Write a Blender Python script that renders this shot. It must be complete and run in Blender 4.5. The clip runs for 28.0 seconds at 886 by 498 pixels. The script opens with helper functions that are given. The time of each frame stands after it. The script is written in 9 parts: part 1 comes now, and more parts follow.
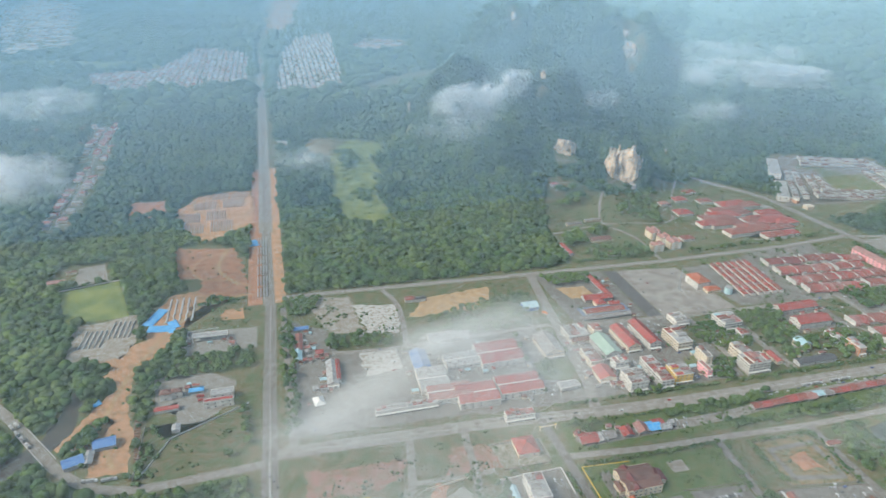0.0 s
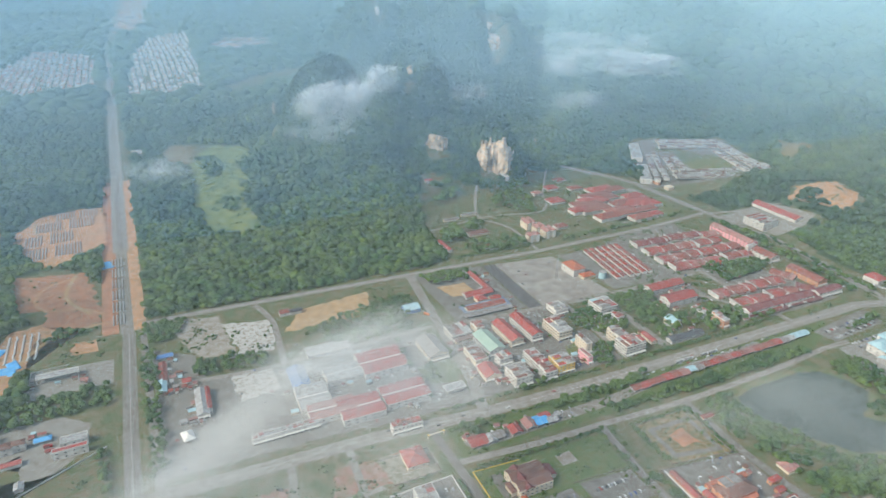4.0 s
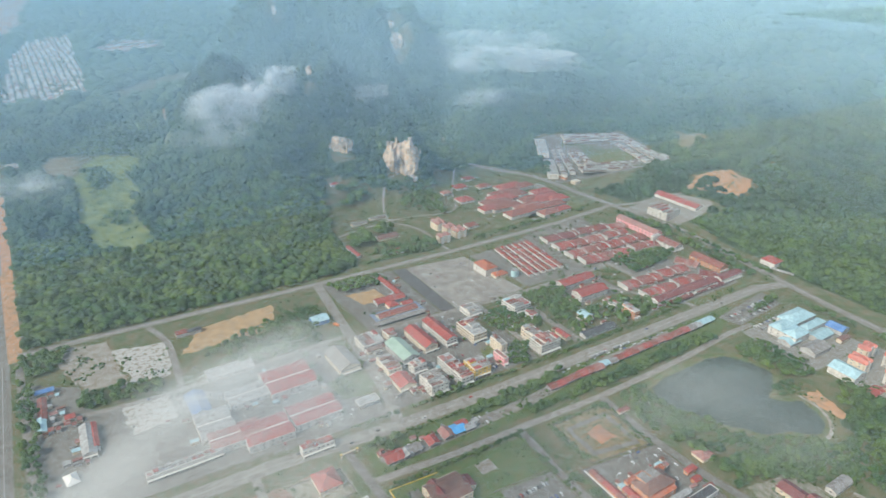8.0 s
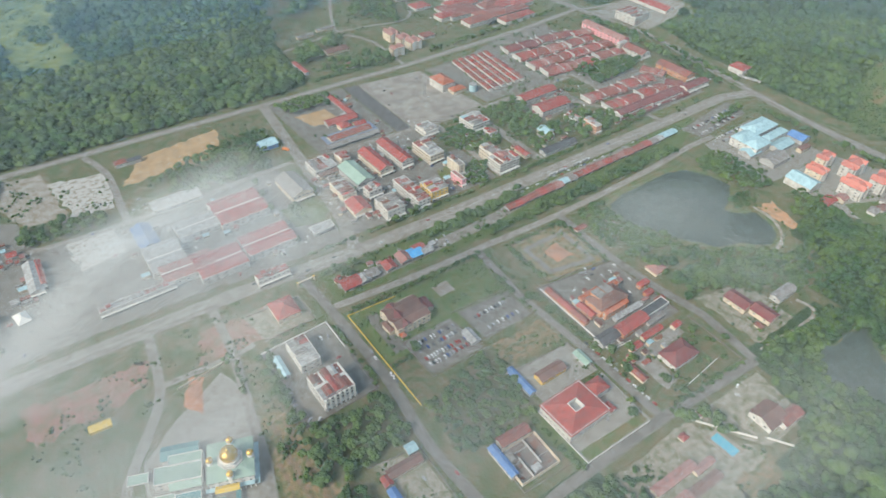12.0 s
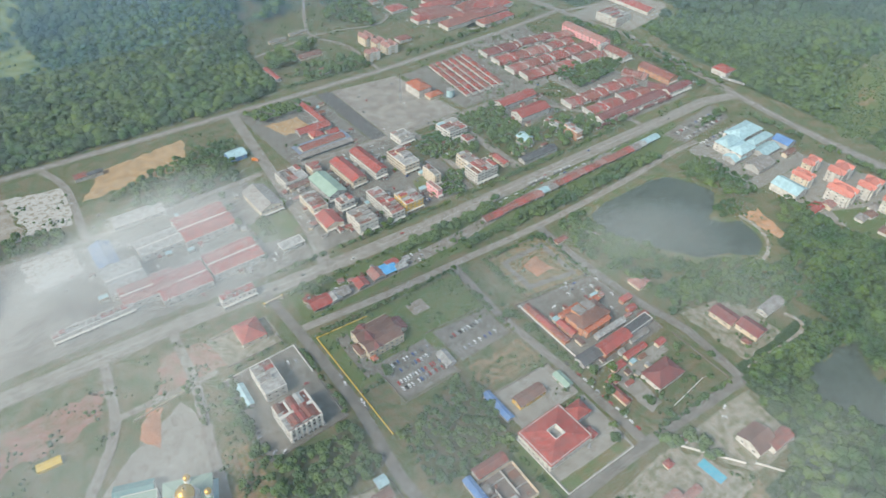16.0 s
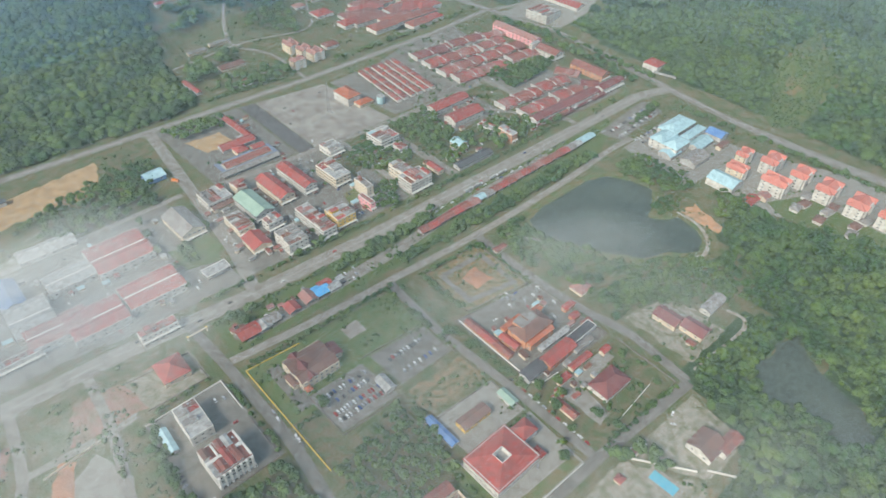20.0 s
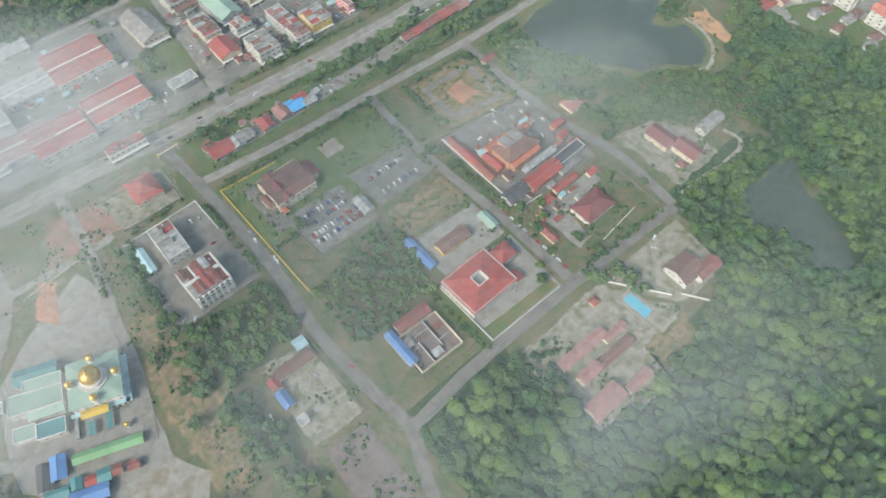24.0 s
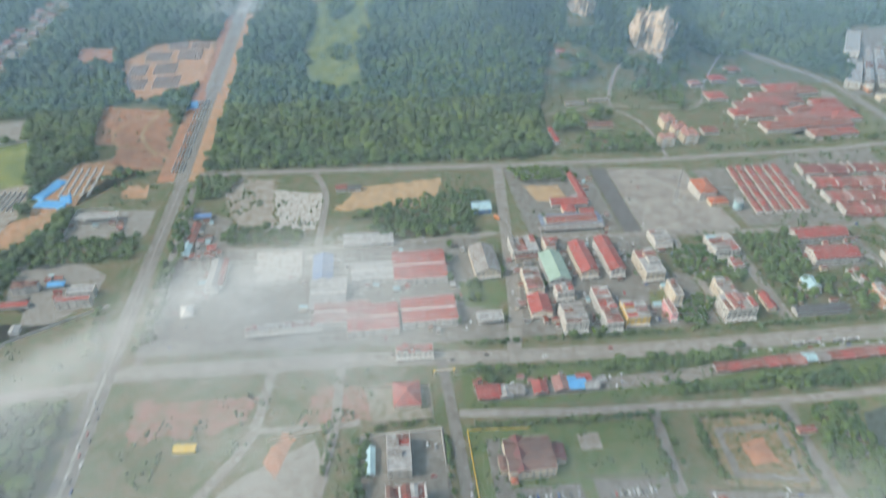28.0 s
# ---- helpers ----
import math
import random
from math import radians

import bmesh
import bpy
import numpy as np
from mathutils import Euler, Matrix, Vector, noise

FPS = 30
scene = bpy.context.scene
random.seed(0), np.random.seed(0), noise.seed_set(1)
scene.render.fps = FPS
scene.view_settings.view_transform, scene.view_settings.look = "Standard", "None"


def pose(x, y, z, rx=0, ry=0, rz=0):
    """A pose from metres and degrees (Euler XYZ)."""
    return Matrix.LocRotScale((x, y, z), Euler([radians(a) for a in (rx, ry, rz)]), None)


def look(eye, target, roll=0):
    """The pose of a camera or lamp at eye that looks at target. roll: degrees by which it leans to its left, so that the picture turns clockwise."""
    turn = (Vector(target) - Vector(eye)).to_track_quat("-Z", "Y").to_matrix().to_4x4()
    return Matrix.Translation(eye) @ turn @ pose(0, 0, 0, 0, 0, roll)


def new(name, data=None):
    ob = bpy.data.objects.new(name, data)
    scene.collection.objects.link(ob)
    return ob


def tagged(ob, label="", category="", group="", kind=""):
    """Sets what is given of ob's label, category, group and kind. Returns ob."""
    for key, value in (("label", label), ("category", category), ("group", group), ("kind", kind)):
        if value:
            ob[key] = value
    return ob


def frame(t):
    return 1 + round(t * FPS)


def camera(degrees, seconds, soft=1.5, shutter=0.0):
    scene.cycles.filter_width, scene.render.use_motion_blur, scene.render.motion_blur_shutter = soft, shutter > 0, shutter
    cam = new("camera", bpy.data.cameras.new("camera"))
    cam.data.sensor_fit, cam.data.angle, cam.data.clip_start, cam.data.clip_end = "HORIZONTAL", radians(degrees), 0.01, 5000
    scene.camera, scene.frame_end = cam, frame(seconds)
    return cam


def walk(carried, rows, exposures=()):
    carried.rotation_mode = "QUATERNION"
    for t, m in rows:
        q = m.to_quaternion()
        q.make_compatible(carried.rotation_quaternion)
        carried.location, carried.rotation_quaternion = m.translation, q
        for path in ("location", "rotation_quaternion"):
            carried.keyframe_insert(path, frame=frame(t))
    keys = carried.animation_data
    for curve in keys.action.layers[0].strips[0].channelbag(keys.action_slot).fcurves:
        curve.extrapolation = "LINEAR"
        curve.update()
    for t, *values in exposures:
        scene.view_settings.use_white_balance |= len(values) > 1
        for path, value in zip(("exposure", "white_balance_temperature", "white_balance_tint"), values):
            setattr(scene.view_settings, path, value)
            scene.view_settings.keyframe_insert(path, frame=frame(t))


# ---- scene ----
# ---- the camera and its flight ----
cam = camera(66.68, 28.0, soft=1.5, shutter=0.5)
PATH = [
    (0, (-241.06, -502.77, 462.15), (-219.006, -414.724, 420.184), 0.48),
    (0.5, (-238.16, -499.11, 462.29), (-213.750, -411.732, 420.212), 0.48),
    (1, (-235.24, -495.58, 462.18), (-208.670, -408.871, 420.035), 0.45),
    (1.5, (-232.32, -492.18, 461.86), (-205.104, -405.729, 419.607), 0.52),
    (2, (-229.39, -488.91, 461.38), (-200.273, -403.102, 419.073), 0.49),
    (2.5, (-226.47, -485.75, 460.74), (-194.552, -400.965, 418.398), 0.55),
    (3, (-223.54, -482.70, 459.99), (-188.951, -398.983, 417.622), 0.58),
    (3.5, (-220.62, -479.74, 459.15), (-184.089, -396.871, 416.747), 0.60),
    (5.5, (-208.87, -468.70, 455.23), (-168.127, -387.788, 412.880), 0.70),
    (6, (-205.90, -466.09, 454.18), (-164.083, -385.717, 411.861), 0.76),
    (6.5, (-202.92, -463.53, 453.13), (-160.614, -383.387, 410.845), 0.74),
    (7, (-199.90, -461.00, 452.08), (-156.330, -381.520, 409.843), 0.85),
    (7.5, (-196.86, -458.51, 451.04), (-150.539, -380.583, 408.827), 0.92),
    (8, (-193.79, -456.04, 450.02), (-145.115, -379.558, 407.805), 0.90),
    (8.5, (-190.68, -453.59, 449.01), (-141.364, -377.502, 406.833), 0.92),
    (9, (-187.52, -451.16, 448.03), (-139.889, -377.783, 399.582), 1.02),
    (9.5, (-184.33, -448.74, 447.06), (-142.937, -385.412, 381.674), 1.06),
    (10, (-181.08, -446.34, 446.12), (-139.649, -383.014, 380.757), 1.10),
    (10.5, (-177.79, -443.96, 445.20), (-136.018, -380.815, 379.869), 1.17),
    (11, (-174.45, -441.59, 444.30), (-132.549, -378.519, 378.975), 1.16),
    (11.5, (-171.06, -439.23, 443.41), (-128.368, -376.661, 378.122), 1.21),
    (12, (-167.61, -436.89, 442.54), (-122.771, -375.833, 377.268), 1.27),
    (12.5, (-164.11, -434.58, 441.69), (-118.252, -374.306, 376.391), 1.31),
    (14.5, (-149.64, -425.62, 438.36), (-103.682, -365.450, 373.040), 1.36),
    (15, (-145.92, -423.49, 437.54), (-99.951, -363.338, 372.201), 1.39),
    (15.5, (-142.16, -421.40, 436.72), (-96.196, -361.242, 371.386), 1.37),
    (16, (-138.37, -419.37, 435.90), (-92.196, -359.365, 370.573), 1.34),
    (16.5, (-134.55, -417.41, 435.07), (-87.280, -358.272, 369.742), 1.39),
    (17, (-130.72, -415.51, 434.24), (-82.128, -357.436, 368.929), 1.43),
    (17.5, (-126.87, -413.69, 433.41), (-77.120, -356.623, 368.081), 1.46),
    (18, (-123.02, -411.94, 432.58), (-72.547, -355.511, 367.246), 1.46),
    (18.5, (-119.17, -410.27, 431.75), (-68.431, -354.051, 366.432), 1.45),
    (19, (-115.32, -408.67, 430.92), (-64.156, -352.832, 365.611), 1.47),
    (19.5, (-111.48, -407.15, 430.09), (-59.962, -351.625, 364.799), 1.48),
    (20, (-107.66, -405.70, 429.28), (-55.998, -350.297, 363.995), 1.49),
    (20.5, (-103.86, -404.31, 428.48), (-51.586, -349.471, 363.213), 1.48),
    (22.5, (-88.99, -399.20, 425.57), (-35.570, -345.480, 360.296), 1.71),
    (23, (-85.37, -397.93, 424.96), (-31.870, -344.310, 359.672), 1.83),
    (23.5, (-81.78, -396.62, 424.42), (-37.379, -352.266, 346.569), 2.21),
    (24, (-78.23, -395.24, 423.96), (-41.137, -356.847, 339.401), 2.69),
    (24.5, (-74.71, -393.74, 423.60), (-39.994, -353.249, 339.005), 2.73),
    (25, (-71.22, -392.07, 423.34), (-40.500, -348.631, 338.668), 2.54),
    (25.5, (-67.74, -390.19, 423.21), (-43.502, -343.030, 338.428), 2.24),
    (26, (-64.27, -388.03, 423.23), (-48.303, -337.618, 338.357), 1.72),
    (26.5, (-60.79, -385.53, 423.41), (-51.542, -333.622, 338.442), 1.27),
    (27, (-57.28, -382.62, 423.77), (-50.197, -328.763, 339.813), 1.26),
    (27.5, (-53.73, -379.21, 424.34), (-45.050, -311.895, 350.897), 1.06),
    (28, (-50.11, -375.20, 425.13), (-40.174, -296.055, 364.820), 0.95),
]
walk(cam, [(t, look(eye, target, roll)) for t, eye, target, roll in PATH], [(0, 0.36, 6400, 6), (28, 0.36, 6400, 6)])

# ---- sky and sun ----
SUN_HEADING, SUN_HEIGHT = radians(262), radians(40)
world = bpy.data.worlds.new("sky")
scene.world = world
world.use_nodes = True
_bg = world.node_tree.nodes["Background"]
_sky = world.node_tree.nodes.new("ShaderNodeTexSky")
_sky.sky_type = "NISHITA"
_sky.sun_disc = False
_sky.sun_elevation, _sky.sun_rotation = SUN_HEIGHT, SUN_HEADING
_sky.air_density, _sky.dust_density = 1.2, 3.0
world.node_tree.links.new(_sky.outputs[0], _bg.inputs[0])
_bg.inputs[1].default_value = 0.15
_sun = bpy.data.lights.new("sun", "SUN")
_sun.energy, _sun.angle, _sun.color = 2.3, radians(15), (1.0, 0.95, 0.86)
_sun_from = Vector((math.sin(SUN_HEADING) * math.cos(SUN_HEIGHT), math.cos(SUN_HEADING) * math.cos(SUN_HEIGHT), math.sin(SUN_HEIGHT)))
new("sun", _sun).matrix_world = look(_sun_from * 900, (0, 0, 0))
try:
    scene.cycles.transparent_max_bounces = 64
except AttributeError:
    pass

# ---- materials ----
def material(name, colour, rough=0.85, second=None, scale=6.0, fine=0.6, bump=0.0, metal=0.0, spread=0.08, islands=False, stain=0.35, soft=(0.4, 0.62), grain=0.36, mid=0.0):
    """A worn surface: two colours mixed by a broad stain, a fine grain in value, a relief, and a spread of value from piece to piece.
    scale and fine: the size of the stains and of the grain, in metres."""
    m = bpy.data.materials.new(name)
    m.use_nodes = True
    nt = m.node_tree
    n, l = nt.nodes, nt.links
    bsdf = n["Principled BSDF"]
    bsdf.inputs["Roughness"].default_value = rough
    bsdf.inputs["Metallic"].default_value = metal
    co = n.new("ShaderNodeNewGeometry")
    big = n.new("ShaderNodeTexNoise")
    big.inputs["Scale"].default_value = 1.0 / scale
    big.inputs["Detail"].default_value = 6
    big.inputs["Roughness"].default_value = 0.62
    l.new(co.outputs["Position"], big.inputs["Vector"])
    ramp = n.new("ShaderNodeMapRange")
    ramp.inputs["From Min"].default_value, ramp.inputs["From Max"].default_value = soft
    l.new(big.outputs["Fac"], ramp.inputs["Value"])
    mix = n.new("ShaderNodeMix")
    mix.data_type = "RGBA"
    c2 = second or tuple(c * (1 - stain) for c in colour)
    mix.inputs[6].default_value = (*colour, 1)
    mix.inputs[7].default_value = (*c2, 1)
    l.new(ramp.outputs["Result"], mix.inputs["Factor"])
    small = n.new("ShaderNodeTexNoise")
    small.inputs["Scale"].default_value = 1.0 / fine
    small.inputs["Detail"].default_value = 4
    l.new(co.outputs["Position"], small.inputs["Vector"])
    if islands:
        rnd = co.outputs["Random Per Island"]
    else:
        rnd = n.new("ShaderNodeObjectInfo").outputs["Random"]
    val = n.new("ShaderNodeMath")
    val.operation = "MULTIPLY_ADD"
    val.inputs[1].default_value = 2 * spread
    val.inputs[2].default_value = 1 - spread - grain / 2
    l.new(rnd, val.inputs[0])
    add = n.new("ShaderNodeMath")
    add.operation = "MULTIPLY_ADD"
    add.inputs[1].default_value = grain
    l.new(small.outputs["Fac"], add.inputs[0])
    l.new(val.outputs[0], add.inputs[2])
    hsv = n.new("ShaderNodeHueSaturation")
    l.new(mix.outputs[2], hsv.inputs["Color"])
    l.new(add.outputs[0], hsv.inputs["Value"])
    l.new(hsv.outputs[0], bsdf.inputs["Base Color"])
    if bump:
        b = n.new("ShaderNodeBump")
        b.inputs["Distance"].default_value = bump
        l.new(small.outputs["Fac"], b.inputs["Height"])
        if mid:
            lump = n.new("ShaderNodeTexNoise")
            lump.inputs["Scale"].default_value = 1.0 / mid
            lump.inputs["Detail"].default_value = 3
            l.new(co.outputs["Position"], lump.inputs["Vector"])
            b2 = n.new("ShaderNodeBump")
            b2.inputs["Distance"].default_value = mid * 0.9
            l.new(lump.outputs["Fac"], b2.inputs["Height"])
            l.new(b2.outputs[0], b.inputs["Normal"])
        l.new(b.outputs[0], bsdf.inputs["Normal"])
    return m


MAT = {
    "land": material("grass_and_soil", (0.085, 0.112, 0.04), 0.95, (0.17, 0.142, 0.08), 16, 2.6, 0.4, grain=0.6),
    "grass": material("mown_grass", (0.095, 0.135, 0.04), 0.95, (0.19, 0.155, 0.08), 10, 2.2, 0.3, grain=0.55),
    "meadow": material("meadow_grass", (0.215, 0.245, 0.065), 0.95, (0.12, 0.165, 0.045), 26, 3.5, 0.5, grain=0.5),
    "brown_bank": material("brown_earth_bank", (0.265, 0.18, 0.12), 0.95, (0.13, 0.125, 0.065), 6, 1.6, 0.4, grain=0.55),
    "brown_slab": material("brown_stained_slab", (0.215, 0.17, 0.155), 0.9, (0.15, 0.13, 0.115), 7, 1.6, grain=0.4),
    "sandy_earth": material("sandy_orange_earth", (0.37, 0.245, 0.155), 0.95, (0.15, 0.14, 0.075), 8, 1.8, 0.4, grain=0.5, soft=(0.45, 0.62)),
    "lawn": material("green_lawn", (0.085, 0.135, 0.035), 0.95, (0.135, 0.15, 0.055), 9, 1.6, 0.2, grain=0.5),
    "red_plot": material("dull_red_soil", (0.32, 0.165, 0.13), 0.95, (0.20, 0.15, 0.09), 11, 2.2, 0.3, grain=0.45),
    "dry": material("dry_grass", (0.165, 0.135, 0.075), 0.95, (0.085, 0.112, 0.04), 9, 2.0, 0.3, grain=0.6, soft=(0.42, 0.58)),
    "asphalt": material("worn_asphalt", (0.22, 0.205, 0.18), 0.9, (0.155, 0.142, 0.122), 9, 2.4, grain=0.34),
    "dark_asphalt": material("new_asphalt", (0.125, 0.115, 0.115), 0.9, (0.085, 0.08, 0.08), 6, 1.2, grain=0.5),
    "concrete": material("bare_concrete", (0.29, 0.275, 0.245), 0.9, (0.205, 0.185, 0.15), 7, 2.2, grain=0.42, soft=(0.45, 0.7)),
    "pale_road": material("dusty_road", (0.29, 0.268, 0.235), 0.9, (0.205, 0.185, 0.155), 8, 2.4, grain=0.34),
    "gravel": material("pale_gravel", (0.36, 0.33, 0.29), 0.95, (0.25, 0.21, 0.15), 8, 2.2, 0.15, grain=0.5),
    "rubble": material("white_rubble", (0.50, 0.48, 0.44), 0.95, (0.30, 0.265, 0.20), 5, 1.6, 0.4, grain=0.6, soft=(0.5, 0.6)),
    "sand": material("orange_sand", (0.46, 0.31, 0.165), 0.95, (0.35, 0.24, 0.13), 10, 2.4, 0.2, grain=0.34),
    "earth": material("red_earth", (0.45, 0.215, 0.12), 0.95, (0.31, 0.165, 0.105), 12, 3.0, 0.5, grain=0.5),
    "earth_pale": material("pale_earth", (0.50, 0.28, 0.155), 0.95, (0.30, 0.20, 0.11), 9, 2.6, 0.4, grain=0.5, soft=(0.45, 0.66)),
    "weedy_earth": material("weedy_earth", (0.30, 0.205, 0.12), 0.95, (0.09, 0.12, 0.04), 5.5, 1.6, 0.4, grain=0.6, soft=(0.38, 0.64)),
    "weedy_gravel": material("weedy_gravel", (0.31, 0.275, 0.225), 0.95, (0.12, 0.135, 0.06), 7, 1.8, 0.3, grain=0.55, soft=(0.42, 0.66)),
    "leaf": material("tree_leaves", (0.034, 0.080, 0.018), 0.8, (0.095, 0.142, 0.026), 42, 0.8, 0.7, spread=0.42, islands=True, grain=0.8, mid=2.2),
    "leaf_far": material("far_tree_leaves", (0.026, 0.064, 0.024), 0.85, (0.085, 0.125, 0.036), 170, 1.8, 1.4, spread=0.36, islands=True, grain=0.7, mid=4.5),
    "leaf_distant": material("distant_tree_leaves", (0.036, 0.078, 0.026), 0.9, (0.075, 0.115, 0.035), 260, 6.0, spread=0.16, islands=True, grain=0.3),
    "paving": material("worn_paving", (0.315, 0.29, 0.255), 0.9, (0.215, 0.19, 0.165), 17, 1.2, grain=0.3),
    "leaf_hill": material("hill_tree_leaves", (0.018, 0.046, 0.020), 0.85, (0.075, 0.115, 0.030), 48, 1.8, 1.4, spread=0.40, islands=True, grain=0.7, mid=4.5),
    "leaf_light": material("light_green_leaves", (0.085, 0.135, 0.03), 0.8, (0.055, 0.10, 0.028), 22, 0.7, 0.6, spread=0.3, islands=True, grain=0.7, mid=1.8),
    "bark": material("tree_bark", (0.14, 0.11, 0.08), 0.9, None, 1, 0.2),
    "rock": material("limestone", (0.64, 0.51, 0.38), 0.9, (0.27, 0.22, 0.16), 14, 2.0, 0.8, soft=(0.46, 0.6)),
    "white_wall": material("white_wall_paint", (0.62, 0.60, 0.56), 0.8, (0.42, 0.39, 0.35), 4, 0.5),
    "cream_wall": material("cream_wall_paint", (0.66, 0.56, 0.42), 0.8, (0.49, 0.41, 0.31), 4, 0.5),
    "yellow_wall": material("yellow_wall_paint", (0.72, 0.48, 0.13), 0.8, (0.6, 0.38, 0.1), 5, 0.4),
    "pink_wall": material("pink_wall_paint", (0.78, 0.36, 0.38), 0.8, (0.66, 0.30, 0.31), 5, 0.4),
    "grey_wall": material("grey_wall_render", (0.46, 0.45, 0.43), 0.85, (0.33, 0.32, 0.31), 5, 0.4),
    "orange_wall": material("orange_wall_paint", (0.56, 0.28, 0.16), 0.8, (0.42, 0.20, 0.12), 5, 0.4),
    "red_roof": material("red_roof_sheet", (0.40, 0.085, 0.07), 0.7, (0.25, 0.075, 0.065), 5, 1.2),
    "brick_roof": material("faded_red_tiles", (0.31, 0.105, 0.08), 0.8, (0.18, 0.08, 0.068), 4, 1.2),
    "pink_roof": material("faded_pink_roof", (0.38, 0.19, 0.165), 0.8, (0.25, 0.14, 0.125), 5, 1.2),
    "maroon_roof": material("maroon_tiles", (0.23, 0.075, 0.07), 0.8, (0.17, 0.06, 0.06), 8, 0.5),
    "brown_roof": material("brown_tiles", (0.215, 0.115, 0.09), 0.8, (0.16, 0.09, 0.075), 8, 0.5),
    "orange_roof": material("orange_tiles", (0.47, 0.15, 0.08), 0.75, (0.34, 0.11, 0.065), 4, 0.8),
    "apt_roof": material("salmon_tiles", (0.55, 0.19, 0.145), 0.75, (0.44, 0.155, 0.12), 5, 1.0),
    "grey_roof": material("grey_roof_sheet", (0.30, 0.285, 0.27), 0.7, (0.19, 0.165, 0.145), 4, 1.2),
    "dark_roof": material("dark_roof_sheet", (0.105, 0.10, 0.105), 0.7, (0.07, 0.068, 0.07), 7, 0.5),
    "pale_roof": material("pale_roof_sheet", (0.43, 0.43, 0.42), 0.6, (0.25, 0.24, 0.225), 4, 0.7),
    "blue_roof": material("blue_roof_sheet", (0.13, 0.26, 0.52), 0.6, (0.10, 0.20, 0.42), 9, 0.5),
    "tarp": material("blue_tarpaulin", (0.12, 0.42, 0.75), 0.5, (0.10, 0.34, 0.66), 5, 0.5),
    "sky_roof": material("pale_blue_roof", (0.42, 0.60, 0.64), 0.6, (0.31, 0.46, 0.50), 5, 0.7),
    "blue_grey_roof": material("blue_grey_roof", (0.22, 0.27, 0.36), 0.65, (0.17, 0.20, 0.27), 6, 0.8),
    "teal_roof": material("teal_roof", (0.10, 0.27, 0.28), 0.6, (0.08, 0.21, 0.22), 8, 0.5),
    "green_roof": material("sage_green_roof", (0.31, 0.42, 0.34), 0.65, (0.25, 0.35, 0.285), 9, 0.5),
    "leaf_green_roof": material("bright_green_roof", (0.22, 0.40, 0.20), 0.65, (0.17, 0.32, 0.16), 9, 0.5),
    "gold": material("gold_leaf", (0.78, 0.50, 0.11), 0.32, (0.66, 0.40, 0.09), 3, 0.4, metal=0.75),
    "glass": material("window_glass", (0.045, 0.05, 0.055), 0.25, (0.08, 0.085, 0.09), 2, 0.5, spread=0.3),
    "trim": material("white_trim", (0.74, 0.72, 0.67), 0.8, (0.6, 0.58, 0.54), 3, 0.4),
    "line": material("road_paint", (0.66, 0.65, 0.60), 0.8, (0.45, 0.44, 0.41), 3, 0.5),
    "yellow_kerb": material("yellow_paint", (0.72, 0.50, 0.06), 0.7, (0.6, 0.4, 0.06), 3, 0.5),
    "steel": material("galvanised_steel", (0.45, 0.46, 0.47), 0.45, (0.34, 0.35, 0.36), 2, 0.3, metal=0.7),
    "pool_water": material("pool_water", (0.12, 0.40, 0.54), 0.12, (0.14, 0.46, 0.58), 6, 1.0),
    "pond_water": material("pond_water", (0.070, 0.085, 0.066), 0.06, (0.085, 0.10, 0.075), 40, 3.0, 0.02),
    "river_water": material("brown_river_water", (0.10, 0.085, 0.07), 0.15, (0.085, 0.08, 0.07), 30, 1.5, 0.01),
    "pile": material("precast_concrete", (0.50, 0.49, 0.47), 0.85, (0.40, 0.39, 0.37), 3, 0.5),
    "rust": material("rusted_steel", (0.24, 0.11, 0.07), 0.85, (0.16, 0.08, 0.06), 3, 0.4),
    "floor": material("wood_floor_undergrowth", (0.032, 0.062, 0.02), 0.95, (0.05, 0.08, 0.025), 20, 2.5, 0.8, grain=0.6),
    "tyre": material("black_rubber", (0.02, 0.02, 0.022), 0.8),
}
for _i, (_n, _c) in enumerate((("white", (0.75, 0.75, 0.74)), ("silver", (0.42, 0.43, 0.45)), ("black", (0.025, 0.025, 0.03)), ("red", (0.42, 0.035, 0.03)),
                               ("blue", (0.05, 0.10, 0.30)), ("grey", (0.13, 0.135, 0.14)), ("yellow", (0.72, 0.45, 0.03)), ("orange", (0.75, 0.22, 0.03)))):
    MAT["car_" + _n] = material(_n + "_car_paint", _c, 0.3, tuple(v * 0.85 for v in _c), 3, 0.5)


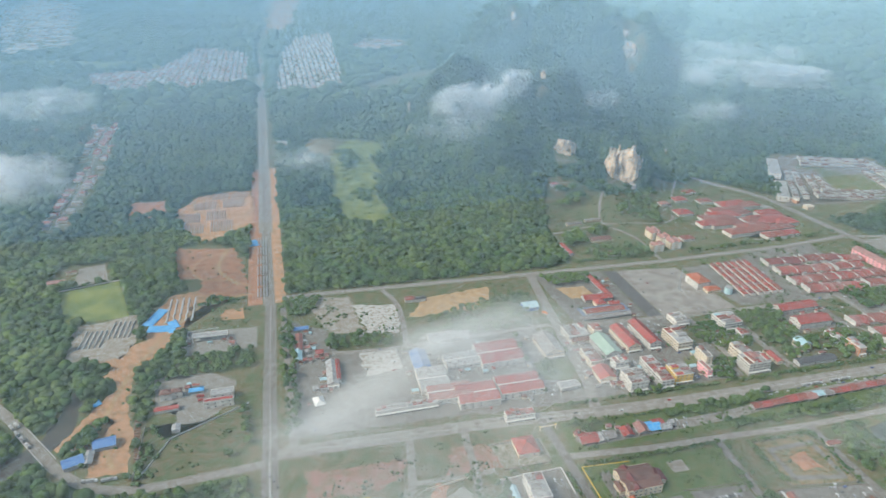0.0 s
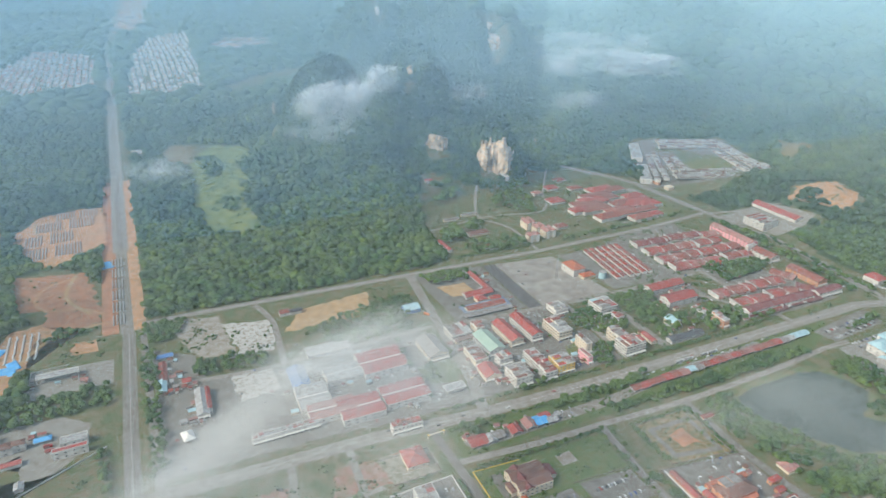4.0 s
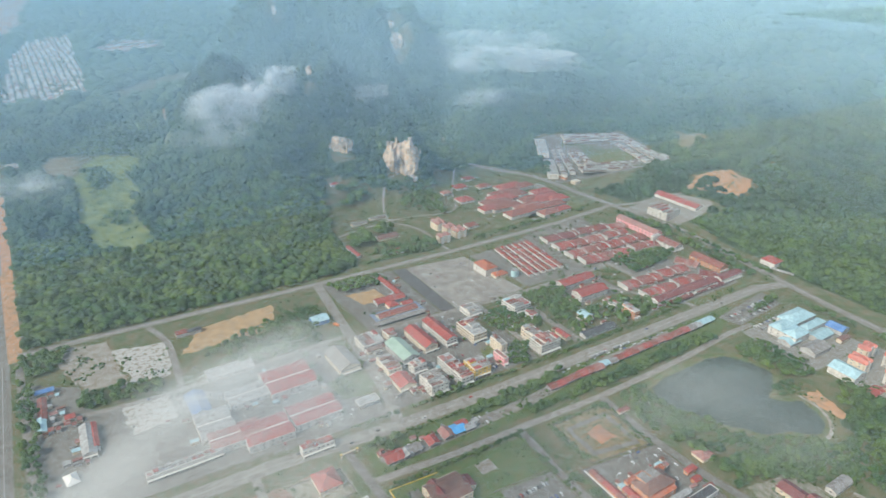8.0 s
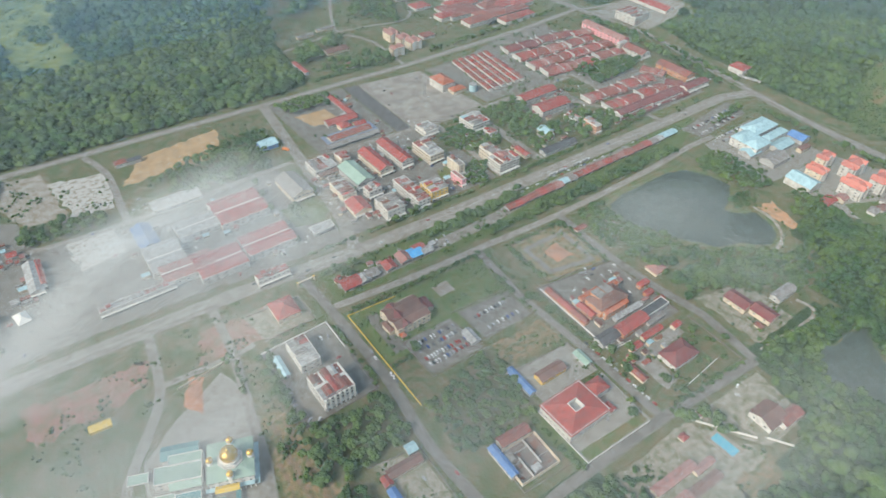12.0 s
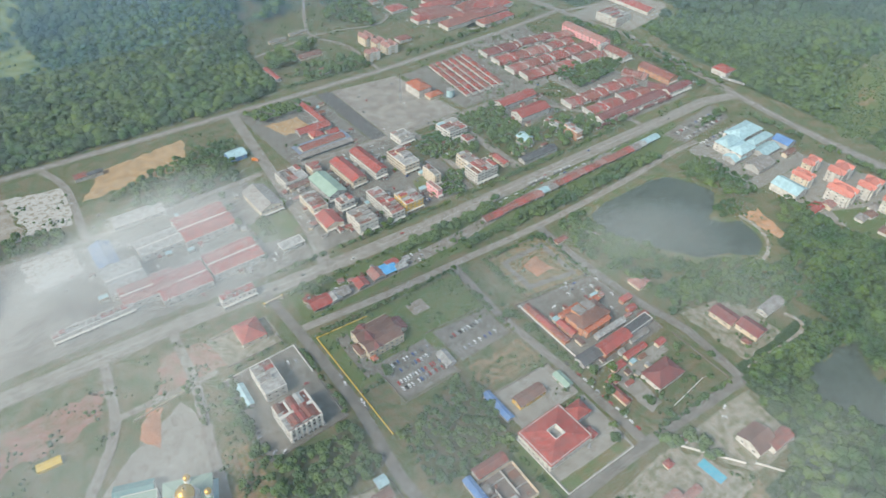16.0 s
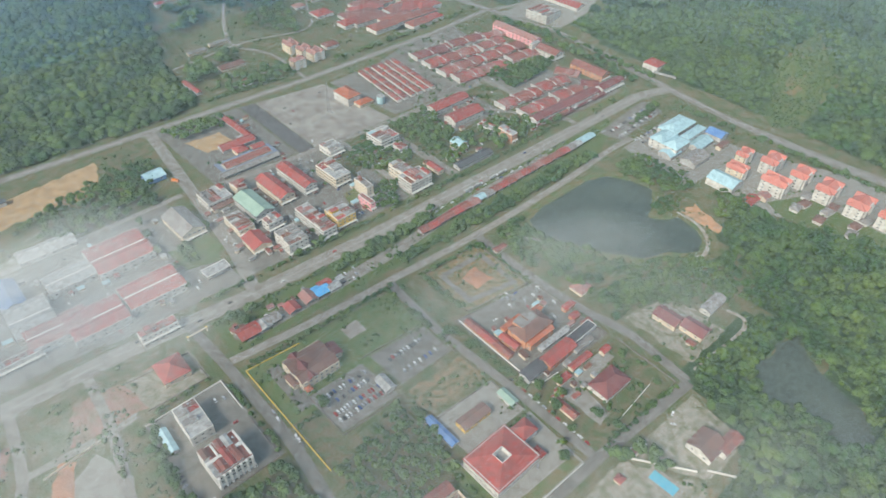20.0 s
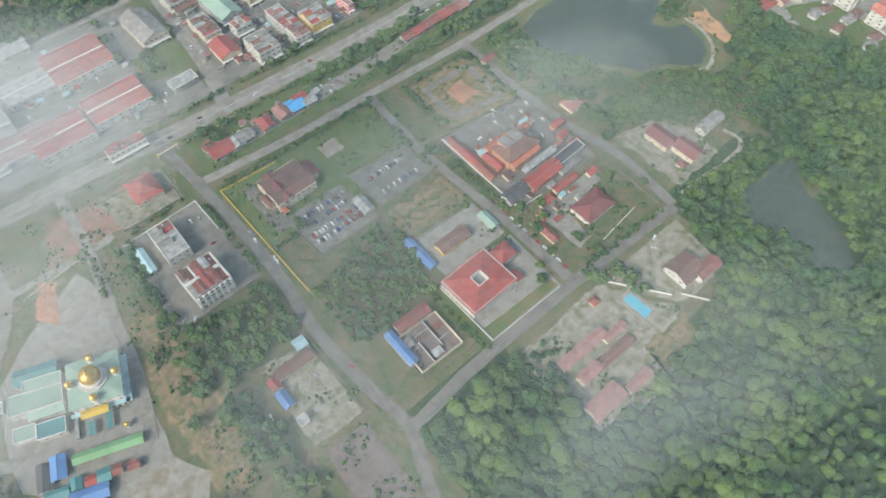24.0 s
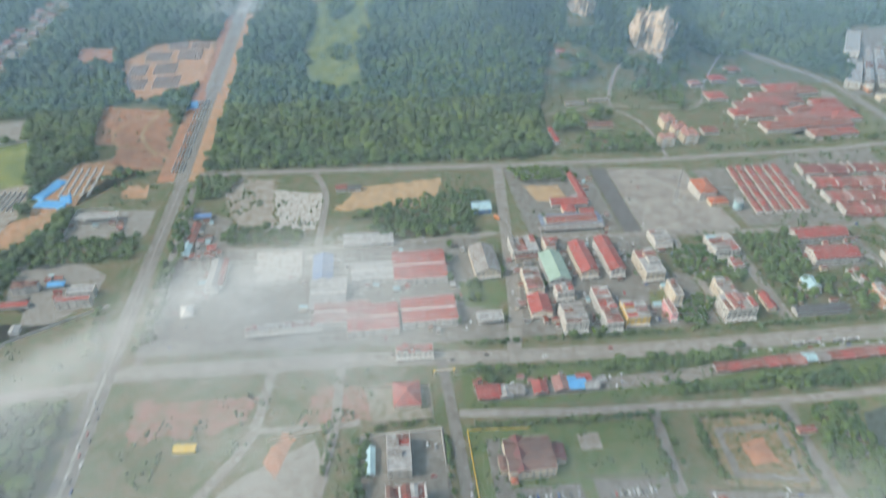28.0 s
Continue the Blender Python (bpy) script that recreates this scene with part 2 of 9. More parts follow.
def mist(name, colour, size, thickness, edge, seed, lift=0.42, detail=5, span=0.3, stretch=(1, 1, 1)):
    """Thin lit mist on a sheet: see-through by a drifting noise; it fades towards the rim of the sheet (local x, y from -1 to 1)."""
    m = bpy.data.materials.new(name)
    m.use_nodes = True
    n, l = m.node_tree.nodes, m.node_tree.links
    n.remove(n["Principled BSDF"])
    tex = n.new("ShaderNodeTexCoord")
    noi = n.new("ShaderNodeTexNoise")
    noi.noise_dimensions = "4D"
    noi.inputs["W"].default_value = seed
    noi.inputs["Scale"].default_value = size
    noi.inputs["Detail"].default_value = detail
    noi.inputs["Roughness"].default_value = 0.55
    noi.inputs["Distortion"].default_value = 0.35
    mp = n.new("ShaderNodeMapping")
    mp.inputs["Scale"].default_value = stretch
    l.new(tex.outputs["Object"], mp.inputs["Vector"])
    l.new(mp.outputs[0], noi.inputs["Vector"])
    up = n.new("ShaderNodeMapRange")
    up.interpolation_type = "SMOOTHSTEP"
    up.inputs["From Min"].default_value, up.inputs["From Max"].default_value = lift, lift + span
    l.new(noi.outputs["Fac"], up.inputs["Value"])
    flat = n.new("ShaderNodeVectorMath")
    flat.operation = "MULTIPLY"
    flat.inputs[1].default_value = (1, 1, 0)
    l.new(tex.outputs["Object"], flat.inputs[0])
    ln = n.new("ShaderNodeVectorMath")
    ln.operation = "LENGTH"
    l.new(flat.outputs[0], ln.inputs[0])
    rim = n.new("ShaderNodeMapRange")
    rim.interpolation_type = "SMOOTHSTEP"
    rim.inputs["From Min"].default_value, rim.inputs["From Max"].default_value = 1.0, edge
    l.new(ln.outputs["Value"], rim.inputs["Value"])
    a = n.new("ShaderNodeMath")
    a.operation = "MULTIPLY"
    l.new(up.outputs[0], a.inputs[0])
    l.new(rim.outputs[0], a.inputs[1])
    b = n.new("ShaderNodeMath")
    b.operation = "MULTIPLY"
    b.inputs[1].default_value = thickness
    l.new(a.outputs[0], b.inputs[0])
    _veil(m, b.outputs[0], colour)
    return m


def _veil(m, alpha, colour):
    n, l = m.node_tree.nodes, m.node_tree.links
    d = n.new("ShaderNodeBsdfDiffuse")
    d.inputs[0].default_value = (*colour, 1)
    t = n.new("ShaderNodeBsdfTransparent")
    x = n.new("ShaderNodeMixShader")
    l.new(alpha, x.inputs[0])
    l.new(t.outputs[0], x.inputs[1])
    l.new(d.outputs[0], x.inputs[2])
    l.new(x.outputs[0], n["Material Output"].inputs[0])


# ---- the lie of the land ----
def _smooth(a, b, v):
    v = np.clip((v - a) / (b - a), 0, 1)
    return v * v * (3 - 2 * v)


# hills: x, y, height, half widths, turn in degrees, steepness
HILLS = [
    (310, 850, 212, 165, 215, 10, 2.3), (405, 690, 136, 62, 95, 14, 3.0), (215, 700, 80, 150, 130, 0, 2.4),
    (172, 994, 214, 112, 105, 10, 2.6), (440, 1170, 186, 140, 220, -20, 2.6),
    (657, 1470, 320, 205, 230, 15, 2.4), (478, 1540, 268, 170, 160, 0, 2.4), (805, 1340, 230, 110, 160, 20, 2.6),
    (900, 900, 55, 160, 120, 0, 2.2), (950, 250, 45, 150, 150, 10, 2.2), (880, -60, 40, 110, 150, 0, 2.2),
    (1300, 500, 60, 240, 200, 20, 2.2), (1500, 1200, 95, 350, 280, 0, 2.2), (2100, 700, 120, 420, 320, 30, 2.2),
    (2300, 1900, 170, 600, 350, -25, 2.2), (1300, 2300, 130, 500, 300, 10, 2.2), (3050, 1350, 235, 700, 420, -30, 2.2),
]


# bare rock faces: x, y, radius kept clear of trees
ROCKS = [(384, 596, 34), (288, 654, 24), (770, 1364, 40), (758, 1284, 36), (464, 1488, 22), (281, 770, 14), (52, 1000, 12)]
_GRIDS = [np.random.RandomState(200 + k).uniform(0, 1, (64, 64)) for k in range(6)]


def _lumps(x, y, size, k):
    """Smooth noise from 0 to 1 with lumps of the given size in metres."""
    x, y = x / size + 20.3, y / size + 11.7
    i, j = np.floor(x).astype(int), np.floor(y).astype(int)
    a, b = x - i, y - j
    a, b = a * a * (3 - 2 * a), b * b * (3 - 2 * b)
    g = _GRIDS[k]
    return (g[i % 64, j % 64] * (1 - a) + g[(i + 1) % 64, j % 64] * a) * (1 - b) + (g[i % 64, (j + 1) % 64] * (1 - a) + g[(i + 1) % 64, (j + 1) % 64] * a) * b


def height(x, y):
    """The ground's height in metres at x, y (arrays)."""
    x, y = np.broadcast_arrays(np.asarray(x, float), np.asarray(y, float))
    z = np.zeros(x.shape)
    # sharp ribs and gullies, left out round the bare rock faces
    ribs = 0.48 + 0.46 * (1 - np.abs(2 * _lumps(x + 0.35 * y, y, 120, 0) - 1)) + 0.18 * (1 - np.abs(2 * _lumps(x, y - 0.2 * x, 52, 1) - 1)) - 0.06 * _lumps(x, y, 26, 2)
    near = np.zeros(x.shape)
    for rx, ry, rr in ROCKS:
        near = np.maximum(near, np.exp(-((x - rx) ** 2 + (y - ry) ** 2) / (2.2 * rr) ** 2))
    for hx, hy, h, a, b, turn, p in HILLS:
        c, s = math.cos(radians(turn)), math.sin(radians(turn))
        u, v = (c * (x - hx) + s * (y - hy)) / a, (-s * (x - hx) + c * (y - hy)) / b
        rough = 0.96 + 0.10 * np.sin(x / 37 + y / 61) * np.sin(y / 43 - x / 71) + 0.07 * np.sin(x / 17 + 2) * np.sin(y / 19)
        rough = near * rough + (1 - near) * ribs
        z = np.maximum(z, h * rough * np.exp(-(u * u + v * v) ** (p / 2)))
    far = np.hypot(x + 150, y + 450)
    roll = 0.5 + 0.5 * np.sin(x / 310 + 1.3 * np.sin(y / 420)) * np.cos(y / 270 + x / 900)
    z = z + 34 * roll * _smooth(1300, 2600, far) * (1 - 0.8 * np.exp(-((x + 280) / 160) ** 2))
    # the wall of hills that closes the valley
    edge = _smooth(3300, 4300, far)
    side = _smooth(-0.25, 0.95, np.arctan2(x + 150, y + 450))
    ridge = 125 + 95 * side + 35 * np.sin(x / 420 + y / 610) + 20 * np.sin(x / 190 - y / 260)
    z = z + edge * ridge * (0.7 + 0.5 * (1 - np.abs(2 * _lumps(x, y, 420, 3) - 1)))
    # low spurs on the eastern slopes
    z = z + 26 * (1 - np.abs(2 * _lumps(x - 0.5 * y, y, 210, 4) - 1)) * _smooth(760, 1050, x) * _smooth(120, 420, np.hypot(x - 880, y - 590))
    # the east side rises gently from the trunk road
    z = z + 16 * _smooth(710, 900, x) * _smooth(-500, -100, y + x * 0.3)
    # beds of the pond, the swamp and the river
    return z


def sheet(name, xs, ys, mat, lift=0.0):
    gx, gy = np.meshgrid(xs, ys)
    gz = height(gx, gy) + lift
    co = np.stack([gx, gy, gz], -1).reshape(-1, 3)
    nx, ny = len(xs), len(ys)
    a = (np.arange(ny - 1)[:, None] * nx + np.arange(nx - 1)[None, :]).ravel()
    quads = np.stack([a, a + 1, a + nx + 1, a + nx], 1)
    return solid(name, co, quads, mat)


def solid(name, co, faces, mat, parent=None, smooth=True):
    """A mesh object from arrays of corners and of faces (all with the same number of corners)."""
    me = bpy.data.meshes.new(name)
    faces = np.asarray(faces, np.int32)
    me.vertices.add(len(co))
    me.vertices.foreach_set("co", np.asarray(co, np.float32).ravel())
    k = faces.shape[1]
    me.loops.add(faces.size)
    me.loops.foreach_set("vertex_index", faces.ravel())
    me.polygons.add(len(faces))
    me.polygons.foreach_set("loop_start", np.arange(0, faces.size, k, dtype=np.int32))
    me.polygons.foreach_set("use_smooth", np.full(len(faces), smooth))
    me.materials.append(mat)
    me.update(calc_edges=True)
    ob = new(name, me)
    if parent:
        ob.parent = parent
    return ob


def _steps(*stretches):
    out = []
    for a, b, s in stretches:
        out += list(np.arange(a, b, s))
    return np.array(out + [stretches[-1][1]])


ground = sheet("ground", _steps((-6000, -2000, 200), (-2000, -600, 50), (-600, 1300, 14), (1300, 3200, 60), (3200, 7000, 200)),
               _steps((-3000, -600, 200), (-600, 300, 40), (300, 1900, 14), (1900, 4800, 70), (4800, 7500, 200)), MAT["land"])
tagged(ground, "green and brown valley floor rising to wooded hills", "ground", kind="structure")


def outline(points, wobble, seed, step=6.0):
    """The points joined to a closed line of short steps with an uneven edge."""
    rng = np.random.RandomState(seed)
    out = []
    pts = [np.array(p, float) for p in points]
    for a, b in zip(pts, pts[1:] + pts[:1]):
        k = max(1, int(np.linalg.norm(b - a) / step))
        nrm = np.array([-(b - a)[1], (b - a)[0]]) / max(1e-6, np.linalg.norm(b - a))
        for i in range(k):
            out.append(a + (b - a) * i / k + nrm * (rng.uniform(-1, 1) * wobble if i else 0))
    return out


def patch(name, points, mat, label, z=0.06, wobble=0.0, category="", kind="structure", seed=1, follow=False):
    """A stretch of ground of its own make: a thin slab with the given outline."""
    patch.count += 1
    z += 0.0005 * patch.count
    line = outline(points, wobble, seed) if wobble or follow else [np.array(p, float) for p in points]
    bm = bmesh.new()
    top = [bm.verts.new((p[0], p[1], z)) for p in line]
    f = bm.faces.new(top)
    if f.normal.z < 0 or f.calc_area() and _turns_right(line):
        f.normal_flip()
    bmesh.ops.triangulate(bm, faces=[f])
    if follow:
        bmesh.ops.subdivide_edges(bm, edges=[e for e in bm.edges if e.calc_length() > 30], cuts=2, use_grid_fill=True)
        for v in bm.verts:
            v.co.z = float(height(v.co.x, v.co.y)) + z
    me = bpy.data.meshes.new(name)
    bm.to_mesh(me)
    bm.free()
    me.materials.append(MAT[mat])
    return tagged(new(name, me), label, category, kind=kind)


patch.count = 0


def _turns_right(line):
    return sum(a[0] * b[1] - b[0] * a[1] for a, b in zip(line, line[1:] + line[:1])) < 0


def strip(points, width, z, closed=False):
    """A bmesh of a band along the points, draped over the land; also returns its two edges."""
    pts = [np.array(p, float) for p in points]
    fine = []
    for a, b in zip(pts, pts[1:]):
        k = max(1, int(np.linalg.norm(b - a) / 25))
        fine += [a + (b - a) * i / k for i in range(k)]
    fine.append(pts[-1])
    bm = bmesh.new()
    prev = None
    for i, p in enumerate(fine):
        a, b = fine[max(0, i - 1)], fine[min(len(fine) - 1, i + 1)]
        d = (b - a) / np.linalg.norm(b - a)
        nrm = np.array([-d[1], d[0]]) * width / 2
        h = float(height(p[0], p[1])) + z
        row = [bm.verts.new((*(p + nrm), h)), bm.verts.new((*(p - nrm), h))]
        if prev:
            bm.faces.new((prev[0], prev[1], row[1], row[0]))
        prev = row
    return bm


def put(name, bm, mat, parent=None, label=""):
    me = bpy.data.meshes.new(name)
    bm.normal_update()
    bm.to_mesh(me)
    bm.free()
    me.materials.append(MAT[mat] if isinstance(mat, str) else mat)
    ob = new(name, me)
    if parent:
        ob.parent = parent
    if label:
        ob["label"] = label
    return ob


def curve_through(points):
    """A smooth line of points through the given ones."""
    P = [np.array(p, float) for p in points]
    P = [2 * P[0] - P[1]] + P + [2 * P[-1] - P[-2]]
    out = []
    for i in range(1, len(P) - 2):
        k = max(2, int(np.linalg.norm(P[i + 1] - P[i]) / 20))
        for j in range(k):
            t = j / k
            out.append(0.5 * ((2 * P[i]) + (P[i + 1] - P[i - 1]) * t + (2 * P[i - 1] - 5 * P[i] + 4 * P[i + 1] - P[i + 2]) * t * t
                              + (3 * P[i] - P[i - 1] - 3 * P[i + 1] + P[i + 2]) * t ** 3))
    out.append(P[-2])
    return out


def road(name, points, width, mat="asphalt", label="", z=0.12, lines=True, smooth=False, dash=False):
    pts = curve_through(points) if smooth else points
    road.count += 1
    z += 0.012 * road.count
    ob = put(name, strip(pts, width, z), mat)
    tagged(ob, label, "road", kind="structure")
    if lines:
        bm = strip(pts, 0.35, z + 0.03)
        put("centre_line", bm, "line", ob)
    return ob


road.count = 0

# roads of the grid
road("road_main", [(-272, 36), (-60, 33), (60, 24), (178, 20), (640, 21), (690, 5)], 17, "pale_road", "wide pale asphalt main road through the town")
road("road_back", [(-258, 358), (-180, 358), (106, 349), (320, 345), (560, 351), (690, 364)], 11, "pale_road", "pale asphalt road along the edge of the wood")
road("road_north", [(-280, -420), (-279, -12), (-278, 134), (-274, 341)], 15, "asphalt", "straight grey asphalt trunk road")
road("road_service", [(-256, 40), (-257, 200), (-258, 340)], 8, "pale_road", "narrow pale service road beside the trunk road", lines=False)
road("road_south", [(-280, 40), (-283, -420)], 15, "asphalt", "grey asphalt road with queueing cars")
road("road_cut", [(-276, 341), (-278, 560), (-277, 956), (-283, 1911), (-280, 2600), (-230, 2820), (-162, 3120), (-150, 3600), (-155, 4048), (-402, 4895)], 16, "pale_road", "new pale road cut through the woods", lines=False)
road("road_trunk", [(560, 760), (620, 660), (677, 561), (692, 420), (706, 300), (716, 217), (703, 90), (688, -9), (680, -99), (678, -175), (686, -283), (700, -420)], 17, "pale_road",
     "pale trunk road along the wooded slope", smooth=True)
road("road_park", [(8, -33), (87, -40), (172, -43), (279, -47), (413, -44), (500, -37), (545, -38)], 8, "pale_road", "narrow road beside the pond park", smooth=True, lines=False)
road("road_gate", [(0, 26), (3, -35), (4, -130), (-3, -200), (0, -260), (3, -291), (-12, -324), (-40, -420)], 9, "asphalt", "grey side road south of the gate", smooth=True, lines=False)
road("road_middle", [(163, -46), (157, -118), (161, -200), (161, -288)], 8, "asphalt", "grey asphalt lane between walled plots", lines=False)
road("road_pond", [(271, -48), (268, -121), (272, -190), (279, -230), (272, -290)], 9, "asphalt", "grey road between the temple and the pond", smooth=True, lines=False)
road("road_lower", [(272, -292), (161, -286), (53, -286), (3, -291)], 9, "asphalt", "grey asphalt road below the plots", lines=False)
road("road_side", [(107, 345), (91, 203), (77, 82), (64, 26)], 13, "pale_road", "pale side street into the market", lines=False)
road("road_market", [(110, 196), (200, 190), (350, 182), (500, 184), (560, 350)], 9, "pale_road", "pale street behind the shop blocks", lines=False)
road("road_houses", [(505, 330), (515, 180), (520, 30)], 8, "pale_road", "street along the terraced houses", lines=False)
road("road_bridge", [(-283, 25), (-345, 20), (-394, 18), (-434, 27), (-470, 55), (-507, 104), (-560, 175), (-700, 330)], 11, "pale_road", "curved asphalt road and river bridge", smooth=True, lines=False)


# ---- kinds of things ----
def part(name, bm, mat, parent, label=""):
    return put(name, bm, mat, parent, label)


def thing(name, x, y, turn, label, category, group="", z=None):
    """An Empty on the ground that carries the parts of a thing."""
    ob = new(name)
    ob.matrix_world = pose(x, y, float(height(x, y)) if z is None else z, 0, 0, turn)
    return tagged(ob, label, category, group)


def box(bm, x0, x1, y0, y1, z0, z1, mat=0):
    v = [bm.verts.new(p) for p in ((x0, y0, z0), (x1, y0, z0), (x1, y1, z0), (x0, y1, z0), (x0, y0, z1), (x1, y0, z1), (x1, y1, z1), (x0, y1, z1))]
    for f in ((3, 2, 1, 0), (4, 5, 6, 7), (0, 1, 5, 4), (1, 2, 6, 5), (2, 3, 7, 6), (3, 0, 4, 7)):
        bm.faces.new([v[i] for i in f]).material_index = mat
    return v


def boxes(*rows):
    bm = bmesh.new()
    for r in rows:
        box(bm, *r)
    return bm


def prism(bm, ring, z0, z1):
    """A closed upright prism over the ring of (x, y), anticlockwise."""
    a = [bm.verts.new((x, y, z0)) for x, y in ring]
    b = [bm.verts.new((x, y, z1)) for x, y in ring]
    bm.faces.new(a[::-1])
    bm.faces.new(b)
    for i in range(len(ring)):
        j = (i + 1) % len(ring)
        bm.faces.new((a[i], a[j], b[j], b[i]))


def pitched(w, d, z, rise, kind, over=0.7, thick=0.22, x0=0.0, y0=0.0):
    """A roof of even thickness over w by d, its eaves at height z: a gable or a hip, with the ridge along the longer side."""
    bm = bmesh.new()
    long_x = w >= d
    a, b = (w / 2 + over, d / 2 + over) if long_x else (d / 2 + over, w / 2 + over)
    inset = 0.0 if kind == "gable" else min(b, a * 0.92)
    low = [(-a, -b), (a, -b), (a, b), (-a, b)]
    top = [(-a + inset, 0), (a - inset, 0)]
    turn = (lambda p: (x0 + p[0], y0 + p[1])) if long_x else (lambda p: (x0 - p[1], y0 + p[0]))
    drop = rise * over / max(0.1, b)
    for dz in (0, -thick):
        L = [bm.verts.new((*turn(p), z - drop + dz)) for p in low]
        T = [bm.verts.new((*turn(p), z + rise + dz)) for p in top]
        for f in ((L[0], L[1], T[1], T[0]), (L[2], L[3], T[0], T[1]), (L[1], L[2], T[1]), (L[3], L[0], T[0])):
            if len(f) == 3 and kind == "gable":
                continue
            bm.faces.new(f if dz == 0 else f[::-1])
        if dz == 0:
            L0, T0 = L, T
    if kind == "gable":
        for i, j, k in ((0, 1, None), (2, 3, None)):
            bm.faces.new((L0[i], L[i], L[j], L0[j]))
        for i, j, k in ((1, 2, 1), (3, 0, 0)):
            bm.faces.new((L0[i], L[i], T[k], T0[k]))
            bm.faces.new((T0[k], T[k], L[j], L0[j]))
    else:
        for i in range(4):
            j = (i + 1) % 4
            bm.faces.new((L0[i], L[i], L[j], L0[j]))
    return bm


def shift_roof(w, d, z, rise, x0, y0):
    """A short length of gable roof with its ridge along x, laid over a longer one."""
    bm = bmesh.new()
    for s in (-1, 1):
        P = [(x0 - w / 2, y0, z + rise), (x0 + w / 2, y0, z + rise), (x0 + w / 2, y0 + s * d / 2, z), (x0 - w / 2, y0 + s * d / 2, z)]
        v = [bm.verts.new(p) for p in P] + [bm.verts.new((p[0], p[1], p[2] - 0.1)) for p in P]
        for f in ((0, 1, 2, 3), (7, 6, 5, 4), (0, 4, 5, 1), (1, 5, 6, 2), (2, 6, 7, 3), (3, 7, 4, 0)):
            bm.faces.new([v[k] for k in (f if s < 0 else f[::-1])])
    return bm


def gable_wall(bm, w, d, z, rise):
    """The triangles of wall under a gable roof, with thickness."""
    long_x = w >= d
    a, b = (w / 2, d / 2) if long_x else (d / 2, w / 2)
    for s in (-1, 1):
        o, i = s * a, s * (a - 0.2)
        P = [(o, -b, z), (o, b, z), (o, 0, z + rise), (i, -b, z), (i, b, z), (i, 0, z + rise)]
        if not long_x:
            P = [(-y, x, h) for x, y, h in P]
        v = [bm.verts.new(p) for p in P]
        for f in ((0, 1, 2), (5, 4, 3), (0, 3, 4, 1), (1, 4, 5, 2), (2, 5, 3, 0)):
            bm.faces.new([v[k] for k in f])


def _window_mesh(w, h):
    """A window: dark panes in a pale frame with a sill, standing a little out of the wall (towards -y)."""
    bm = boxes((-w / 2, w / 2, -0.06, 0.1, 0, h, 0), (-w / 2 - 0.15, w / 2 + 0.15, -0.16, 0.1, -0.2, 0, 1), (-w / 2 - 0.15, w / 2 + 0.15, -0.14, 0.1, h, h + 0.14, 1),
               (-0.05, 0.05, -0.1, 0.1, 0, h, 1))
    me = bpy.data.meshes.new("window")
    bm.to_mesh(me)
    bm.free()
    me.materials.append(MAT["glass"])
    me.materials.append(MAT["trim"])
    return me


WINDOWS = {k: _window_mesh(*k) for k in ((1.9, 1.4), (1.4, 1.4), (2.8, 1.6))}
_shut = boxes((-1.7, 1.7, -0.08, 0.1, 0, 2.7, 0), (-1.8, 1.8, -0.12, 0.1, 2.7, 2.95, 1))
SHUTTER = bpy.data.meshes.new("shop_shutter")
_shut.to_mesh(SHUTTER)
_shut.free()
SHUTTER.materials.append(MAT["dark_roof"])
SHUTTER.materials.append(MAT["trim"])
_post = boxes((-0.2, 0.2, -0.2, 0.2, 0, 3.15))
POST = bpy.data.meshes.new("post")
_post.to_mesh(POST)
_post.free()
POST.materials.append(MAT["trim"])
_tank = bmesh.new()
bmesh.ops.create_cone(_tank, cap_ends=True, segments=12, radius1=0.9, radius2=0.85, depth=1.5, matrix=pose(0, 0, 0.75))
bmesh.ops.create_cone(_tank, cap_ends=True, segments=12, radius1=0.85, radius2=0.3, depth=0.35, matrix=pose(0, 0, 1.67))
TANK = bpy.data.meshes.new("water_tank")
_tank.to_mesh(TANK)
_tank.free()
TANK.materials.append(MAT["steel"])


def shared(name, mesh, parent, m):
    ob = new(name, mesh)
    ob.parent = parent
    ob.matrix_local = m
    return ob


def facade(parent, length, depth, h, sides, bay=4.2, size=(1.9, 1.4), shop=False, storey=3.3):
    """Windows, each an object, on the named sides of a block: s, w, e, n."""
    rows = max(1, int((h - 0.6) / storey))
    for s in sides:
        run, off, turn = (length, depth / 2, 0) if s in "sn" else (depth, length / 2, 90)
        n = max(1, int(run / bay))
        for r in range(rows):
            for i in range(n):
                u = (i + 0.5) * run / n - run / 2
                z = r * h / rows + (h / rows - size[1]) * 0.55
                x, y, a = {"s": (u, -off, 0), "n": (-u, off, 180), "w": (-off, -u, -90), "e": (off, u, 90)}[s]
                if shop and r == 0 and s == "s":
                    shared("shop_shutter", SHUTTER, parent, pose(x, y, 0.1, 0, 0, a))
                else:
                    shared("window", WINDOWS[size], parent, pose(x, y, z, 0, 0, a))


SHOPS = ("shop_block", "shop_house")


FOOTPRINTS = []


